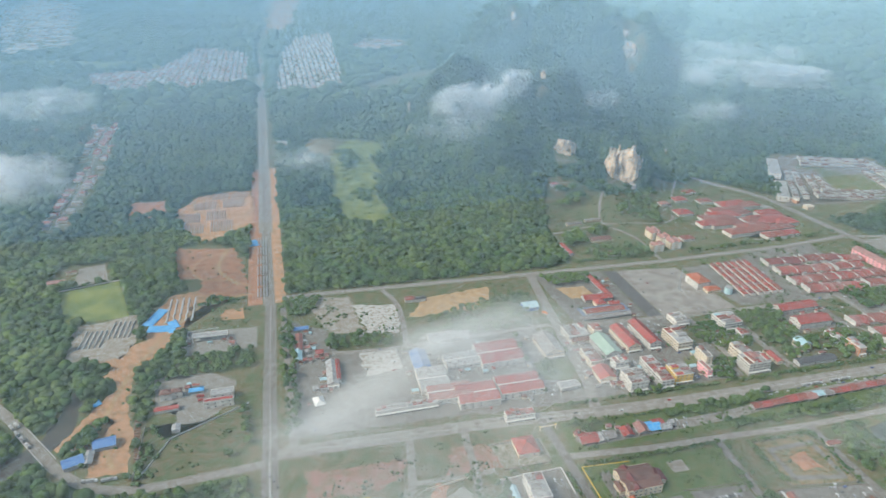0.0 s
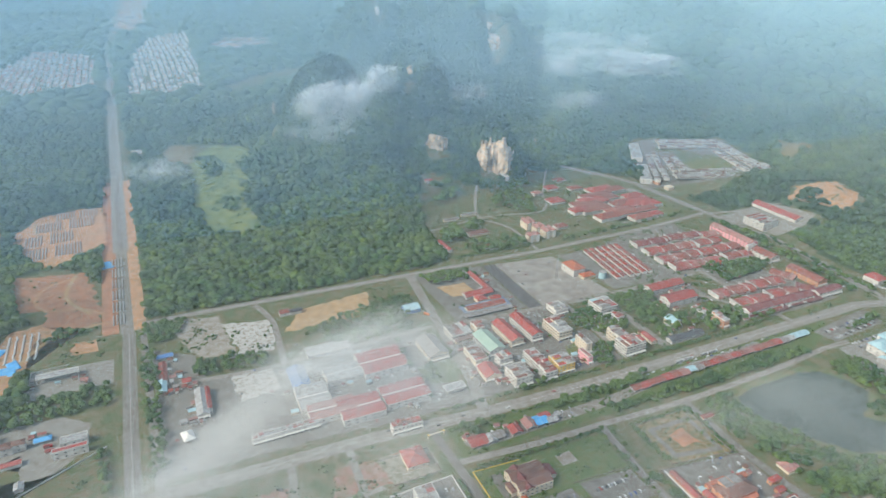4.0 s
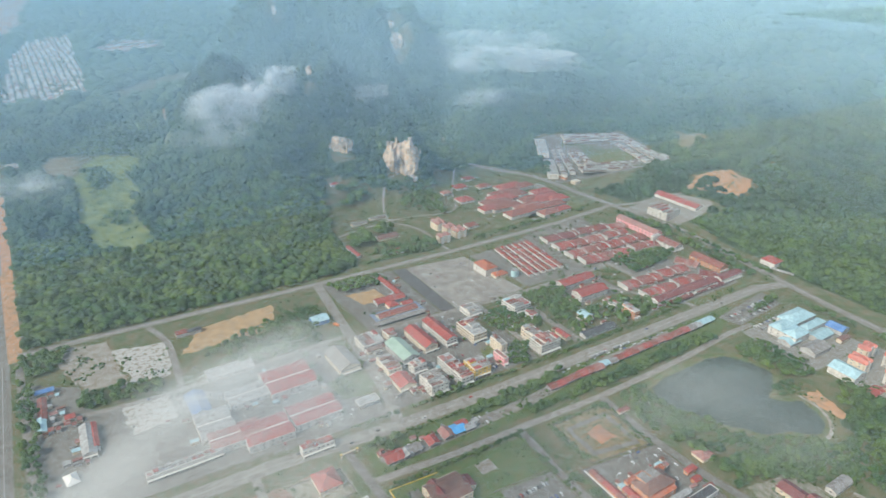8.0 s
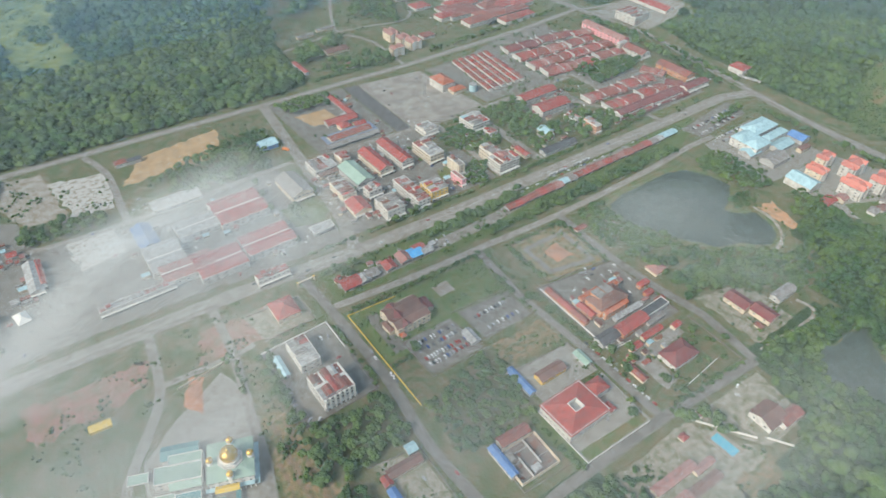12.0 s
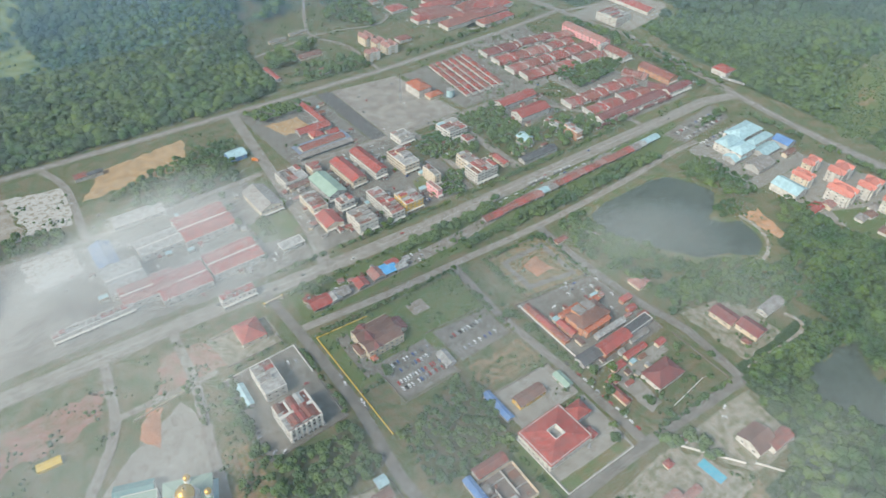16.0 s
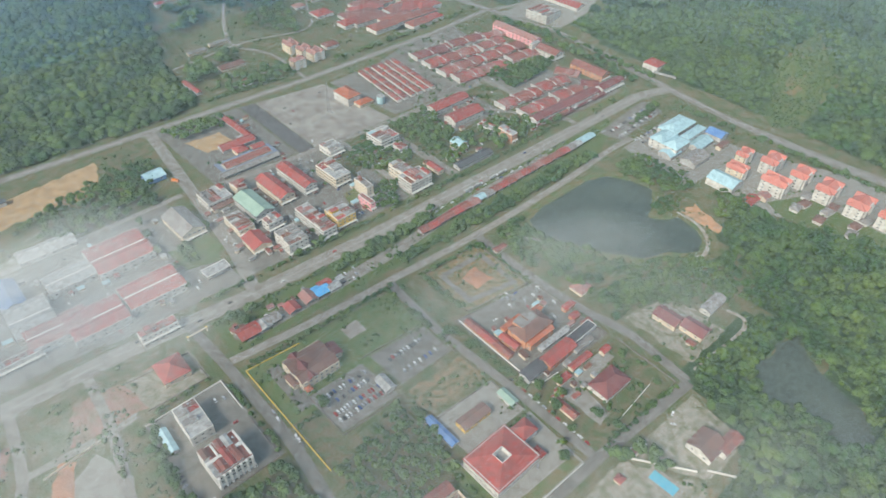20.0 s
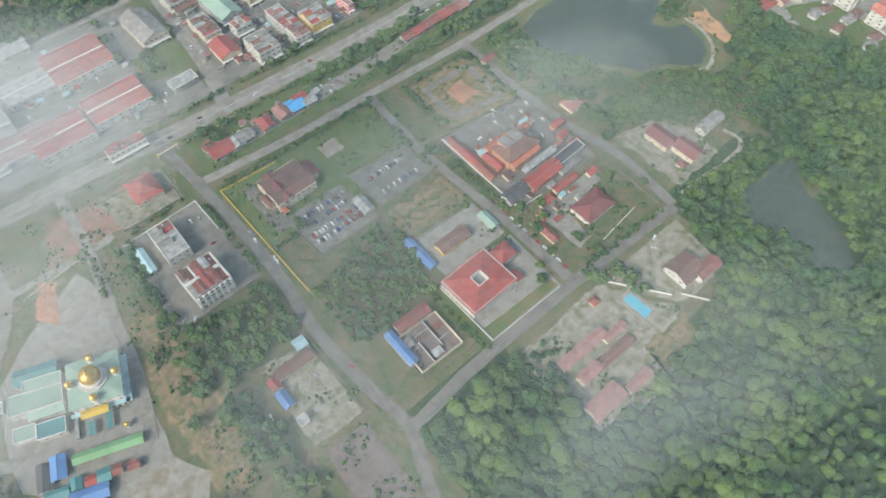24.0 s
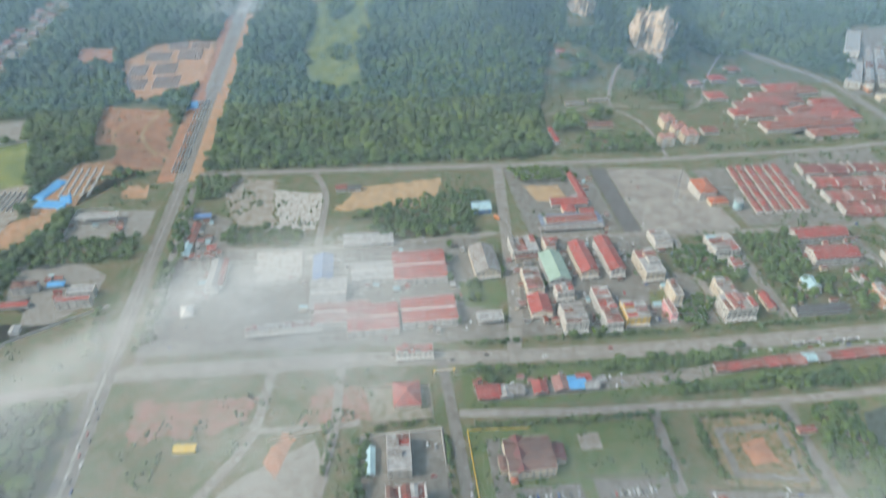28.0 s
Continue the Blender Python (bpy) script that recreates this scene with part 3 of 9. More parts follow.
def building(name, x, y, w, d, turn, h, roof, roof_mat, wall_mat, label, category):
    FOOTPRINTS.append((x, y, w, d))
    rng = random.Random(int(x * 7 + y * 13))
    ob = thing(name, x, y, turn, label, category)
    open_sided = name in ("canopy", "petrol_station") or (name in ("stall", "market_hall") and h <= 4)
    rise = {"gable": 0.2, "hip": 0.24, "gable2": 0.16, "flat": 0}[roof] * min(w, d)
    if roof == "gable2":
        rise = 0.2 * d / 2
    rise = min(rise, 5.5)
    if open_sided:
        for sx in (-1, 1):
            for sy in (-1, 1):
                shared("post", POST, ob, pose(sx * (w / 2 - 0.6), sy * (d / 2 - 0.6), 0) @ Matrix.Diagonal((1, 1, h / 3.15, 1)))
        part("counter", boxes((-w * 0.42, w * 0.42, -d * 0.3, d * 0.3, 0, 1.1), (-w * 0.3, w * 0.3, d * 0.1, d * 0.3, 1.1, 2.4)), "grey_wall", ob)
    else:
        bm = boxes((-w / 2, w / 2, -d / 2, d / 2, 0, h))
        if roof == "gable":
            gable_wall(bm, w, d, h, rise)
        part("wall", bm, wall_mat, ob)
    if roof in ("gable", "hip"):
        part("roof", pitched(w, d, h, rise, roof), roof_mat, ob)
        long_x = w >= d
        if roof == "gable" and min(w, d) > 5:
            a = max(w, d) / 2 + 0.75
            part("ridge_cap", boxes((-a, a, -0.25, 0.25, h + rise - 0.02, h + rise + 0.12) if long_x else (-0.25, 0.25, -a, a, h + rise - 0.02, h + rise + 0.12)), roof_mat, ob)
    elif roof == "gable2":
        for s in (-1, 1):
            part("roof", pitched(w, d / 2 - 1.0, h, rise, "gable", 0.4, y0=s * d / 4), roof_mat, ob)
            bm = bmesh.new()
            for e in (-1, 1):
                v = [bm.verts.new(p) for p in ((e * w / 2, s * d / 4 - d / 4 + 0.5, h), (e * w / 2, s * d / 4 + d / 4 - 0.5, h), (e * w / 2, s * d / 4, h + rise))]
                bm.faces.new(v)
            part("gable_end", bm, wall_mat, ob)
        part("gutter", boxes((-w / 2, w / 2, -0.9, 0.9, h - 0.1, h + 0.25)), "trim" if name != "police_station" else roof_mat, ob)
    else:
        e = 0.25
        p = 0.8
        bm = boxes((-w / 2 - 0.08, w / 2 + 0.08, -d / 2 - 0.08, -d / 2 + e, h - 0.1, h + p), (-w / 2 - 0.08, w / 2 + 0.08, d / 2 - e, d / 2 + 0.08, h - 0.1, h + p),
                   (-w / 2 - 0.08, -w / 2 + e, -d / 2 + e, d / 2 - e, h - 0.1, h + p), (w / 2 - e, w / 2 + 0.08, -d / 2 + e, d / 2 - e, h - 0.1, h + p))
        part("parapet", bm, "trim" if name != "roofless_workshop" else wall_mat, ob)
        part("roof", boxes((-w / 2 + e, w / 2 - e, -d / 2 + e, d / 2 - e, h + 0.005, h + 0.2)), roof_mat, ob)
        if name in SHOPS + ("office_block",) and min(w, d) > 7:
            # shop by shop: a raised rear room, a sheet roof, a terrace at the front
            n = max(2, round(max(w, d) / 5.6))
            for i in range(n):
                cut = rng.uniform(0.35, 0.68)
                for lo, hi in ((0.04, cut), (cut, 0.96)):
                    if rng.random() < 0.16:
                        continue
                    u0, u1 = i / n - 0.5 + 0.01, (i + 1) / n - 0.5 - 0.01
                    x0, x1, y0, y1 = (u0 * w, u1 * w, (lo - 0.5) * d, (hi - 0.5) * d) if w > d else ((lo - 0.5) * w, (hi - 0.5) * w, u0 * d, u1 * d)
                    x0, x1, y0, y1 = max(x0, -w / 2 + 0.4), min(x1, w / 2 - 0.4), max(y0, -d / 2 + 0.4), min(y1, d / 2 - 0.4)
                    hh = rng.choice((0.25, 0.4, 0.9, 2.2, 2.8))
                    kind = rng.choice(("pale_roof", "grey_roof", "grey_roof", "brick_roof", "pink_roof", "red_roof", "brown_roof", "rust", "pale_roof", roof_mat, roof_mat))
                    room = part("roof_room", boxes((x0, x1, y0, y1, h + 0.2, h + 0.2 + hh)), rng.choice((wall_mat, "white_wall", "grey_wall")), ob)
                    part("sheet_roof", pitched(x1 - x0, y1 - y0, h + 0.2 + hh, rng.uniform(0.15, 0.9), "gable", 0.12, 0.12, (x0 + x1) / 2, (y0 + y1) / 2), kind, room)
            for i in range(rng.randint(1, 4)):
                shared("water_tank", TANK, ob, pose(rng.uniform(-0.42, 0.42) * w, rng.uniform(-0.44, 0.44) * d, h + 0.2))
    if name in SHOPS and not open_sided:
        part("awning", boxes((-w / 2 - 0.3, w / 2 + 0.3, -d / 2 - 2.2, -d / 2 - 0.02, 3.15, 3.35)), "trim", ob)
        k = max(2, int(w / 6))
        for i in range(k + 1):
            shared("arcade_post", POST, ob, pose(-w / 2 + i * w / k, -d / 2 - 1.9, 0))
    far = y > 360 or x > 480 or x < -300
    if not open_sided and h >= 5 and name not in ("market_hall", "roofless_workshop", "tower"):
        big = name in SHOPS + ("office_block", "apartment_block", "office_building", "police_station", "government_hall", "fire_station")
        sides = ("sw" if far or x > 60 else "swe") if big else "s" if far else "sw"
        facade(ob, w, d, h, sides, (7.5 if far else 4.4) if big else 8.0, (1.9, 1.4) if name != "shop_block" else (2.8, 1.6), name in SHOPS)
    if name == "apartment_block":
        for s in (-0.28, 0.28):
            part("stair_tower", boxes((s * w - 1.4, s * w + 1.4, -d / 2 - 1.2, -d / 2, 0.3, h - 0.2)), wall_mat, ob)
        for s in (-0.28, 0.28):
            bm = pitched(min(w * 0.26, d * 0.7), d + 3.4, h, rise * 0.82, "gable", 0.5, 0.2, s * w, -0.6)
            part("cross_roof", bm, roof_mat, ob)
            part("gable_end", boxes((s * w - w * 0.12, s * w + w * 0.12, -d / 2 - 1.9, -d / 2 - 1.2, 0.3, h)), "trim", ob)
        for r in range(int(h / 3)):
            part("balcony", boxes((-w * 0.17, w * 0.17, -d / 2 - 1.0, -d / 2, r * 3 + 2.9, r * 3 + 3.9)), "trim", ob)
    return ob


def terrace(x, y, length, depth, turn, units, h=3.6, mats=("brick_roof", "red_roof", "brick_roof", "pink_roof"), wall="white_wall", seed=1, label="", rows_of="rows of terraced houses"):
    """A row of joined houses: one long wall, and for each house its own roof, porch roof and party wall."""
    rng = random.Random(seed)
    ob = thing("terraced_row", x, y, turn, label or "row of terraced houses with weathered red roofs", "terraced houses", rows_of)
    part("wall", boxes((-length / 2, length / 2, -depth / 2, depth / 2, 0, h)), wall, ob)
    u = length / units
    kinds = {}
    for m in set(mats):
        bm = pitched(u, depth, h, depth * 0.14, "gable", 0.05) if u >= depth else None
        if bm is None:
            bm = bmesh.new()
            rise, o = depth * 0.15, depth / 2 + 0.6
            v = [bm.verts.new(p) for p in ((-u / 2, -o, h - 0.2), (u / 2, -o, h - 0.2), (u / 2, 0, h + rise), (-u / 2, 0, h + rise), (u / 2, o, h - 0.2), (-u / 2, o, h - 0.2),
                                           (-u / 2, -o, h - 0.4), (u / 2, -o, h - 0.4), (u / 2, o, h - 0.4), (-u / 2, o, h - 0.4))]
            for f in ((0, 1, 2, 3), (3, 2, 4, 5), (6, 7, 1, 0), (5, 4, 8, 9), (1, 7, 8, 4, 2), (0, 3, 5, 9, 6), (9, 8, 7, 6)):
                bm.faces.new([v[i] for i in f])
        me = bpy.data.meshes.new("roof")
        bm.to_mesh(me)
        bm.free()
        me.materials.append(MAT[m])
        kinds[m] = me
    wall_me = boxes((-0.12, 0.12, -depth / 2 - 0.7, depth / 2 + 0.7, h - 0.4, h + depth * 0.15 + 0.1))
    pw = bpy.data.meshes.new("party_wall")
    wall_me.to_mesh(pw)
    wall_me.free()
    pw.materials.append(MAT["grey_wall"])
    porch = boxes((-u * 0.47, u * 0.47, -depth / 2 - 3.6, -depth / 2 - 0.4, h - 1.0, h - 0.8), (-u * 0.42, -u * 0.38, -depth / 2 - 3.1, -depth / 2 - 2.9, 0, h - 1.0), (u * 0.38, u * 0.42, -depth / 2 - 3.1, -depth / 2 - 2.9, 0, h - 1.0))
    pm = bpy.data.meshes.new("porch")
    porch.to_mesh(pm)
    porch.free()
    pm.materials.append(MAT[mats[rng.randrange(len(mats))]])
    for i in range(units):
        c = -length / 2 + (i + 0.5) * u
        shared("roof", kinds[rng.choice(mats)], ob, pose(c, 0, rng.uniform(0, 0.25)))
        if i % 4 == 0:
            shared("party_wall", pw, ob, pose(c - u / 2, 0, 0))
        if depth > 7 and rng.random() < 0.72:
            shared("porch", pm, ob, pose(c, 0, 0))
    return ob


def lean_to(x, y, w, d, turn, h, mat, wall, label, category="shed", group="sheds between the buildings"):
    """A small shed with one sloping sheet roof."""
    ob = thing("lean_to", x, y, turn, label, category, group)
    part("wall", boxes((-w / 2, w / 2, -d / 2, d / 2, 0, h - 0.3)), wall, ob)
    bm = bmesh.new()
    a, b = w / 2 + 0.4, d / 2 + 0.4
    v = [bm.verts.new(p) for p in ((-a, -b, h - 0.25), (a, -b, h - 0.25), (a, b, h + 0.6), (-a, b, h + 0.6), (-a, -b, h - 0.4), (a, -b, h - 0.4), (a, b, h - 0.4), (-a, b, h - 0.4))]
    for f in ((0, 1, 2, 3), (4, 5, 1, 0), (5, 6, 2, 1), (6, 7, 3, 2), (7, 4, 0, 3), (7, 6, 5, 4)):
        bm.faces.new([v[k] for k in f])
    part("roof", bm, mat, ob)
    return ob


# ---- trees ----
def crown_mesh(name, seed, lumps, mat, flat=0.75):
    """A crown of many uneven leaf clumps on a rough dome, one metre in radius; its foot is at z = 0."""
    rng = random.Random(seed)
    bm = bmesh.new()
    for i in range(lumps):
        a = rng.uniform(0, 6.283)
        r = rng.uniform(0.1, 0.72) if i else 0
        z = 0.45 + rng.uniform(-0.2, 0.32) * (1.2 - r)
        s = rng.uniform(0.28, 0.46)
        m = Matrix.Translation((r * math.cos(a), r * math.sin(a), z * flat + 0.2)) @ Matrix.Diagonal((s, s, s * 0.8, 1))
        made = bmesh.ops.create_icosphere(bm, subdivisions=2, radius=1, matrix=m @ Euler((rng.random() * 6, rng.random() * 6, 0)).to_matrix().to_4x4())
        c = m.translation
        for v in made["verts"]:
            v.co = c + (v.co - c) * rng.uniform(0.72, 1.22)
    me = bpy.data.meshes.new(name)
    bm.to_mesh(me)
    bm.free()
    me.materials.append(MAT[mat])
    return me


CROWNS = [crown_mesh("crown", 10 + i, 9 + 2 * (i % 3), ("leaf", "leaf", "leaf_light")[i % 3]) for i in range(6)]
_tr = bmesh.new()
bmesh.ops.create_cone(_tr, cap_ends=True, segments=7, radius1=0.11, radius2=0.06, depth=0.75, matrix=pose(0, 0, 0.375))
for _a in (20, 140, 260):
    bmesh.ops.create_cone(_tr, cap_ends=True, segments=5, radius1=0.05, radius2=0.02, depth=0.5, matrix=pose(0, 0, 0, 0, 0, _a) @ pose(0.14, 0, 0.78, 0, 35, 0))
TRUNK = bpy.data.meshes.new("trunk")
_tr.to_mesh(TRUNK)
_tr.free()
TRUNK.materials.append(MAT["bark"])
_tree_rng = random.Random(5)


def tree(x, y, r, label="broad leafy green tree", group="town trees", kind=None):
    i = _tree_rng.randrange(6) if kind is None else kind
    ob = thing("tree", x, y, _tree_rng.uniform(0, 360), label, "tree", group)
    shared("trunk", TRUNK, ob, Matrix.Diagonal((r, r, r, 1)))
    shared("crown", CROWNS[i], ob, Matrix.Translation((0, 0, r * 0.45)) @ Matrix.Diagonal((r, r, r * _tree_rng.uniform(0.85, 1.15), 1)))
    return ob


# ---- vehicles ----
def _car_parts():
    body = boxes((-2.15, 2.15, -0.86, 0.86, 0.28, 0.85))
    bmesh.ops.bevel(body, geom=list(body.edges), offset=0.14, segments=1, affect="EDGES")
    cab = bmesh.new()
    lo = [cab.verts.new(p) for p in ((-1.55, -0.8, 0.84), (1.05, -0.8, 0.84), (1.05, 0.8, 0.84), (-1.55, 0.8, 0.84))]
    hi = [cab.verts.new(p) for p in ((-1.15, -0.66, 1.38), (0.45, -0.66, 1.38), (0.45, 0.66, 1.38), (-1.15, 0.66, 1.38))]
    for i in range(4):
        cab.faces.new((lo[i], lo[(i + 1) % 4], hi[(i + 1) % 4], hi[i]))
    cab.faces.new(hi)
    box(body, -1.18, 0.48, -0.68, 0.68, 1.37, 1.45)
    wheel = bmesh.new()
    bmesh.ops.create_cone(wheel, cap_ends=True, segments=10, radius1=0.32, radius2=0.32, depth=0.22, matrix=pose(0, 0, 0.32, 90))
    out = []
    for n, bm, m in (("body", body, "car_white"), ("windows", cab, "glass"), ("wheel", wheel, "tyre")):
        me = bpy.data.meshes.new(n)
        bm.to_mesh(me)
        bm.free()
        me.materials.append(MAT[m])
        out.append(me)
    return out


_body, _cab, WHEEL = _car_parts()
CARS = {}
for _c in ("white", "silver", "black", "red", "blue", "grey"):
    CARS[_c] = _body.copy()
    CARS[_c].materials[0] = MAT["car_" + _c]
_car_rng = random.Random(3)


def car(x, y, turn, colour=None, group="parked cars"):
    c = colour or _car_rng.choice(("white", "white", "white", "silver", "silver", "black", "red", "blue", "grey"))
    ob = thing("car", x, y, turn, c + " car parked on the asphalt", "car", group, z=float(height(x, y)) + 0.13)
    shared("body", CARS[c], ob, Matrix())
    shared("window_glass", _cab, ob, Matrix())
    for sx, sy in ((-1.35, -0.78), (-1.35, 0.78), (1.35, -0.78), (1.35, 0.78)) if x < 250 and y < 120 else ():
        shared("wheel", WHEEL, ob, pose(sx, sy, 0))
    return ob


def lorry(x, y, turn, length=11, body="pale_roof", label="long white lorry at the roadside", cab="car_white"):
    ob = thing("lorry", x, y, turn, label, "lorry", z=float(height(x, y)) + 0.13)
    bm = boxes((-length / 2, length / 2 - 2.6, -1.25, 1.25, 1.0, 3.7))
    bmesh.ops.bevel(bm, geom=list(bm.edges), offset=0.1, segments=1, affect="EDGES")
    part("cargo_box", bm, body, ob)
    bm = boxes((length / 2 - 2.4, length / 2, -1.2, 1.2, 0.6, 2.9))
    bmesh.ops.bevel(bm, geom=list(bm.edges), offset=0.18, segments=1, affect="EDGES")
    part("cab", bm, cab, ob)
    part("windscreen", boxes((length / 2 - 0.5, length / 2 + 0.02, -1.05, 1.05, 1.8, 2.6)), "glass", ob)
    part("chassis", boxes((-length / 2, length / 2 - 0.3, -0.5, 0.5, 0.55, 1.0)), "tyre", ob)
    for sx in (-length / 2 + 1.2, -length / 2 + 2.6, length / 2 - 1.4):
        for sy in (-1.05, 1.05):
            shared("wheel", WHEEL, ob, pose(sx, sy, 0) @ Matrix.Diagonal((1.6, 1.2, 1.6, 1)))
    return ob


def wall_run(points, h=1.8, mat="trim", label="low pale boundary wall around a plot", name="boundary_wall", thick=0.35):
    bm = bmesh.new()
    for (x0, y0), (x1, y1) in zip(points, points[1:]):
        ln = math.hypot(x1 - x0, y1 - y0)
        m = pose((x0 + x1) / 2, (y0 + y1) / 2, 0, 0, 0, math.degrees(math.atan2(y1 - y0, x1 - x0)))
        v = box(bm, -ln / 2, ln / 2, -thick / 2, thick / 2, 0, h)
        bmesh.ops.transform(bm, matrix=m, verts=v)
    return tagged(put(name, bm, mat), label, "wall", kind="structure")


# ---- patches of ground, plot by plot ----
patch("rubble_field", [(-164, 316), (-101, 304), (-113, 232), (-154, 234)], "rubble", "field of white crushed rubble on brown soil", 0.07, 3, "rubble")
patch("gravel_plot", [(-214, 350), (-166, 340), (-158, 232), (-200, 248), (-219, 305)], "gravel", "bare pale gravel plot", 0.05, 3, "gravel")
patch("sand_field", [(-97, 264), (-74, 300), (-64, 314), (-20, 318), (33, 327), (28, 298), (4, 260), (-40, 268)], "sand", "levelled field of orange sand", 0.08, 3, "sand")
patch("rough_grass", [(33, 341), (98, 345), (88, 290), (28, 292)], "dry", "rough yellowing grass plot", 0.05, 2, "grass")
patch("rubble_yard", [(-170, 196), (-124, 196), (-125, 150), (-169, 145)], "rubble", "broken white slab of a demolished yard", 0.07, 3, "rubble")
patch("yard_west", [(-252, 290), (-205, 258), (-196, 205), (-120, 190), (60, 200), (64, 46), (-252, 52)], "asphalt", "wide worn grey concrete yards", 0.04, 1.5, "yard")
patch("grass_plot", [(28, 128), (70, 118), (62, 84), (30, 92)], "lawn", "green grass plot behind the shops", 0.06, 1, "grass")
patch("plaza", [(241, 330), (338, 319), (352, 188), (241, 192)], "paving", "bare pale paved square", 0.07, 0, "square")
patch("lorry_park", [(220, 333), (240, 330), (240, 193), (220, 192)], "dark_asphalt", "strip of dark asphalt beside the square", 0.09, 0, "asphalt")
patch("market_yard", [(112, 342), (218, 334), (218, 196), (116, 198)], "asphalt", "dusty market yard", 0.05, 1, "yard")
patch("sand_heap_plot", [(128, 298), (172, 296), (176, 262), (140, 262)], "sand", "small plot of orange sand", 0.09, 2, "sand")
patch("shop_yard", [(84, 192), (240, 186), (242, 46), (70, 46)], "asphalt", "grey asphalt streets between the shop blocks", 0.04, 0, "yard")
patch("shop_yard", [(242, 186), (510, 180), (515, 46), (242, 46)], "dry", "yards of dry grass and gravel behind the shops", 0.035, 0, "yard")
patch("green_lot", [(206, 78), (212, 96), (232, 97), (240, 88), (220, 74)], "grass", "small green lot between shops", 0.09, 1, "grass")
patch("grass_plot", [(34, 126), (69, 132), (74, 97), (36, 94)], "lawn", "rank green plot beside the petrol station", 0.08, 1, "grass")
patch("street", [(244, 120), (262, 120), (262, 46), (244, 46)], "asphalt", "grey side street", 0.07, 0, "road")
patch("street", [(322, 178), (334, 178), (334, 46), (322, 46)], "pale_road", "pale side street", 0.07, 0, "road")
patch("hall_yard", [(386, 182), (470, 180), (472, 112), (388, 112)], "asphalt", "asphalt yard round the red-roofed halls", 0.06, 0, "yard")
patch("estate_ground", [(344, 338), (690, 352), (704, 240), (690, 40), (526, 46), (516, 186), (362, 192)], "asphalt", "concrete lanes between the terraced houses", 0.04, 0, "yard")
patch("playing_field", [(536, 190), (606, 192), (600, 152), (534, 152)], "dry", "worn brown and green ball court among houses", 0.07, 1, "field")
patch("verge", [(14, 12), (560, 10), (556, -4), (480, -36), (14, -30)], "lawn", "green verge between two roads", 0.05, 1, "grass")
patch("verge_lane", [(128, -8), (200, -6), (330, 6), (440, 8), (440, 2), (330, -4), (200, -20), (30, -24), (22, -14), (24, -8)], "pale_road", "lane with parking beside the stalls", 0.08, 0, "road")
patch("verge", [(524, 46), (660, 46), (668, 33), (524, 33)], "grass", "strip of green verge", 0.06, 1, "grass")
patch("verge", [(-250, 56), (-60, 52), (-60, 45), (-250, 48)], "dry", "strip of dry verge", 0.06, 1, "grass")
patch("verge", [(-100, 22), (-12, 16), (-12, -4), (-60, 2), (-100, 10)], "dry", "strip of dry verge", 0.06, 1, "grass")
patch("wood_edge", [(-258, 374), (140, 370), (320, 360), (560, 366), (690, 385), (680, 372), (560, 357), (320, 351), (106, 356), (-180, 364), (-258, 366)], "grass", "grass verge at the foot of the wood", 0.05, 1, "grass")
patch("car_park", [(524, -4), (640, 10), (664, -22), (532, -32)], "asphalt", "grey asphalt car park", 0.07, 0, "car park")
patch("office_yard", [(520, -44), (672, -36), (674, -142), (506, -142)], "concrete", "concrete yard of the office complex", 0.05, 1, "yard")
patch("flats_yard", [(540, -142), (664, -142), (666, -345), (572, -345), (524, -205)], "concrete", "concrete yards between the flats", 0.05, 1, "yard")
patch("lawn", [(548, -212), (590, -232), (590, -330), (566, -335), (536, -240)], "lawn", "lawn below the flats", 0.08, 1, "grass")
patch("lawn", [(12, -48), (156, -54), (150, -118), (12, -118)], "lawn", "mown lawn of the police station", 0.05, 1, "grass")
patch("forecourt", [(24, -60), (36, -60), (36, -112), (24, -112)], "asphalt", "asphalt forecourt", 0.08, 0, "yard")
patch("court_slab", [(95, -62), (112, -62), (112, -77), (95, -77)], "gravel", "bare concrete court on the lawn", 0.1, 0, "court")
patch("car_park", [(34, -104), (86, -104), (90, -148), (38, -148)], "asphalt", "asphalt car park full of parked cars", 0.07, 0, "car park")
patch("car_park", [(96, -102), (151, -106), (151, -142), (98, -142)], "asphalt", "asphalt car park with a row of cars", 0.07, 0, "car park")
patch("rough_grass", [(11, -119), (34, -119), (34, -170), (11, -170)], "dry", "dry grass plot behind the yellow fence", 0.06, 1, "grass")
patch("office_yard", [(-70, -48), (-6, -44), (-6, -134), (-72, -136)], "asphalt", "asphalt yard round the white offices", 0.05, 0, "yard")
patch("excavation", [(196, -58), (262, -58), (258, -128), (192, -118)], "weedy_earth", "fenced dry plot with low footings", 0.05, 0, "plot")
patch("excavation_lane", [(203, -68), (257, -68), (253, -122), (200, -112)], "asphalt", "worn lane round the dug plot", 0.07, 0, "road")
patch("dug_earth", [(208, -73), (251, -73), (248, -116), (206, -107)], "weedy_earth", "dry grass inside the lane", 0.09, 1, "plot")
patch("dug_earth", [(217, -84), (238, -80), (240, -104), (218, -104)], "earth", "heap of dug red-brown earth and rubble", 0.12, 2, "earth")
patch("temple_yard", [(176, -120), (262, -132), (264, -216), (176, -216)], "asphalt", "grey paved temple yard", 0.05, 0, "yard")
patch("brown_plot", [(97, -150), (152, -150), (152, -181), (97, -178)], "weedy_earth", "bare brown plot with weeds", 0.06, 2, "plot")
patch("grey_yard", [(92, -182), (153, -186), (153, -222), (94, -222)], "concrete", "pale concrete yard", 0.05, 0, "yard")
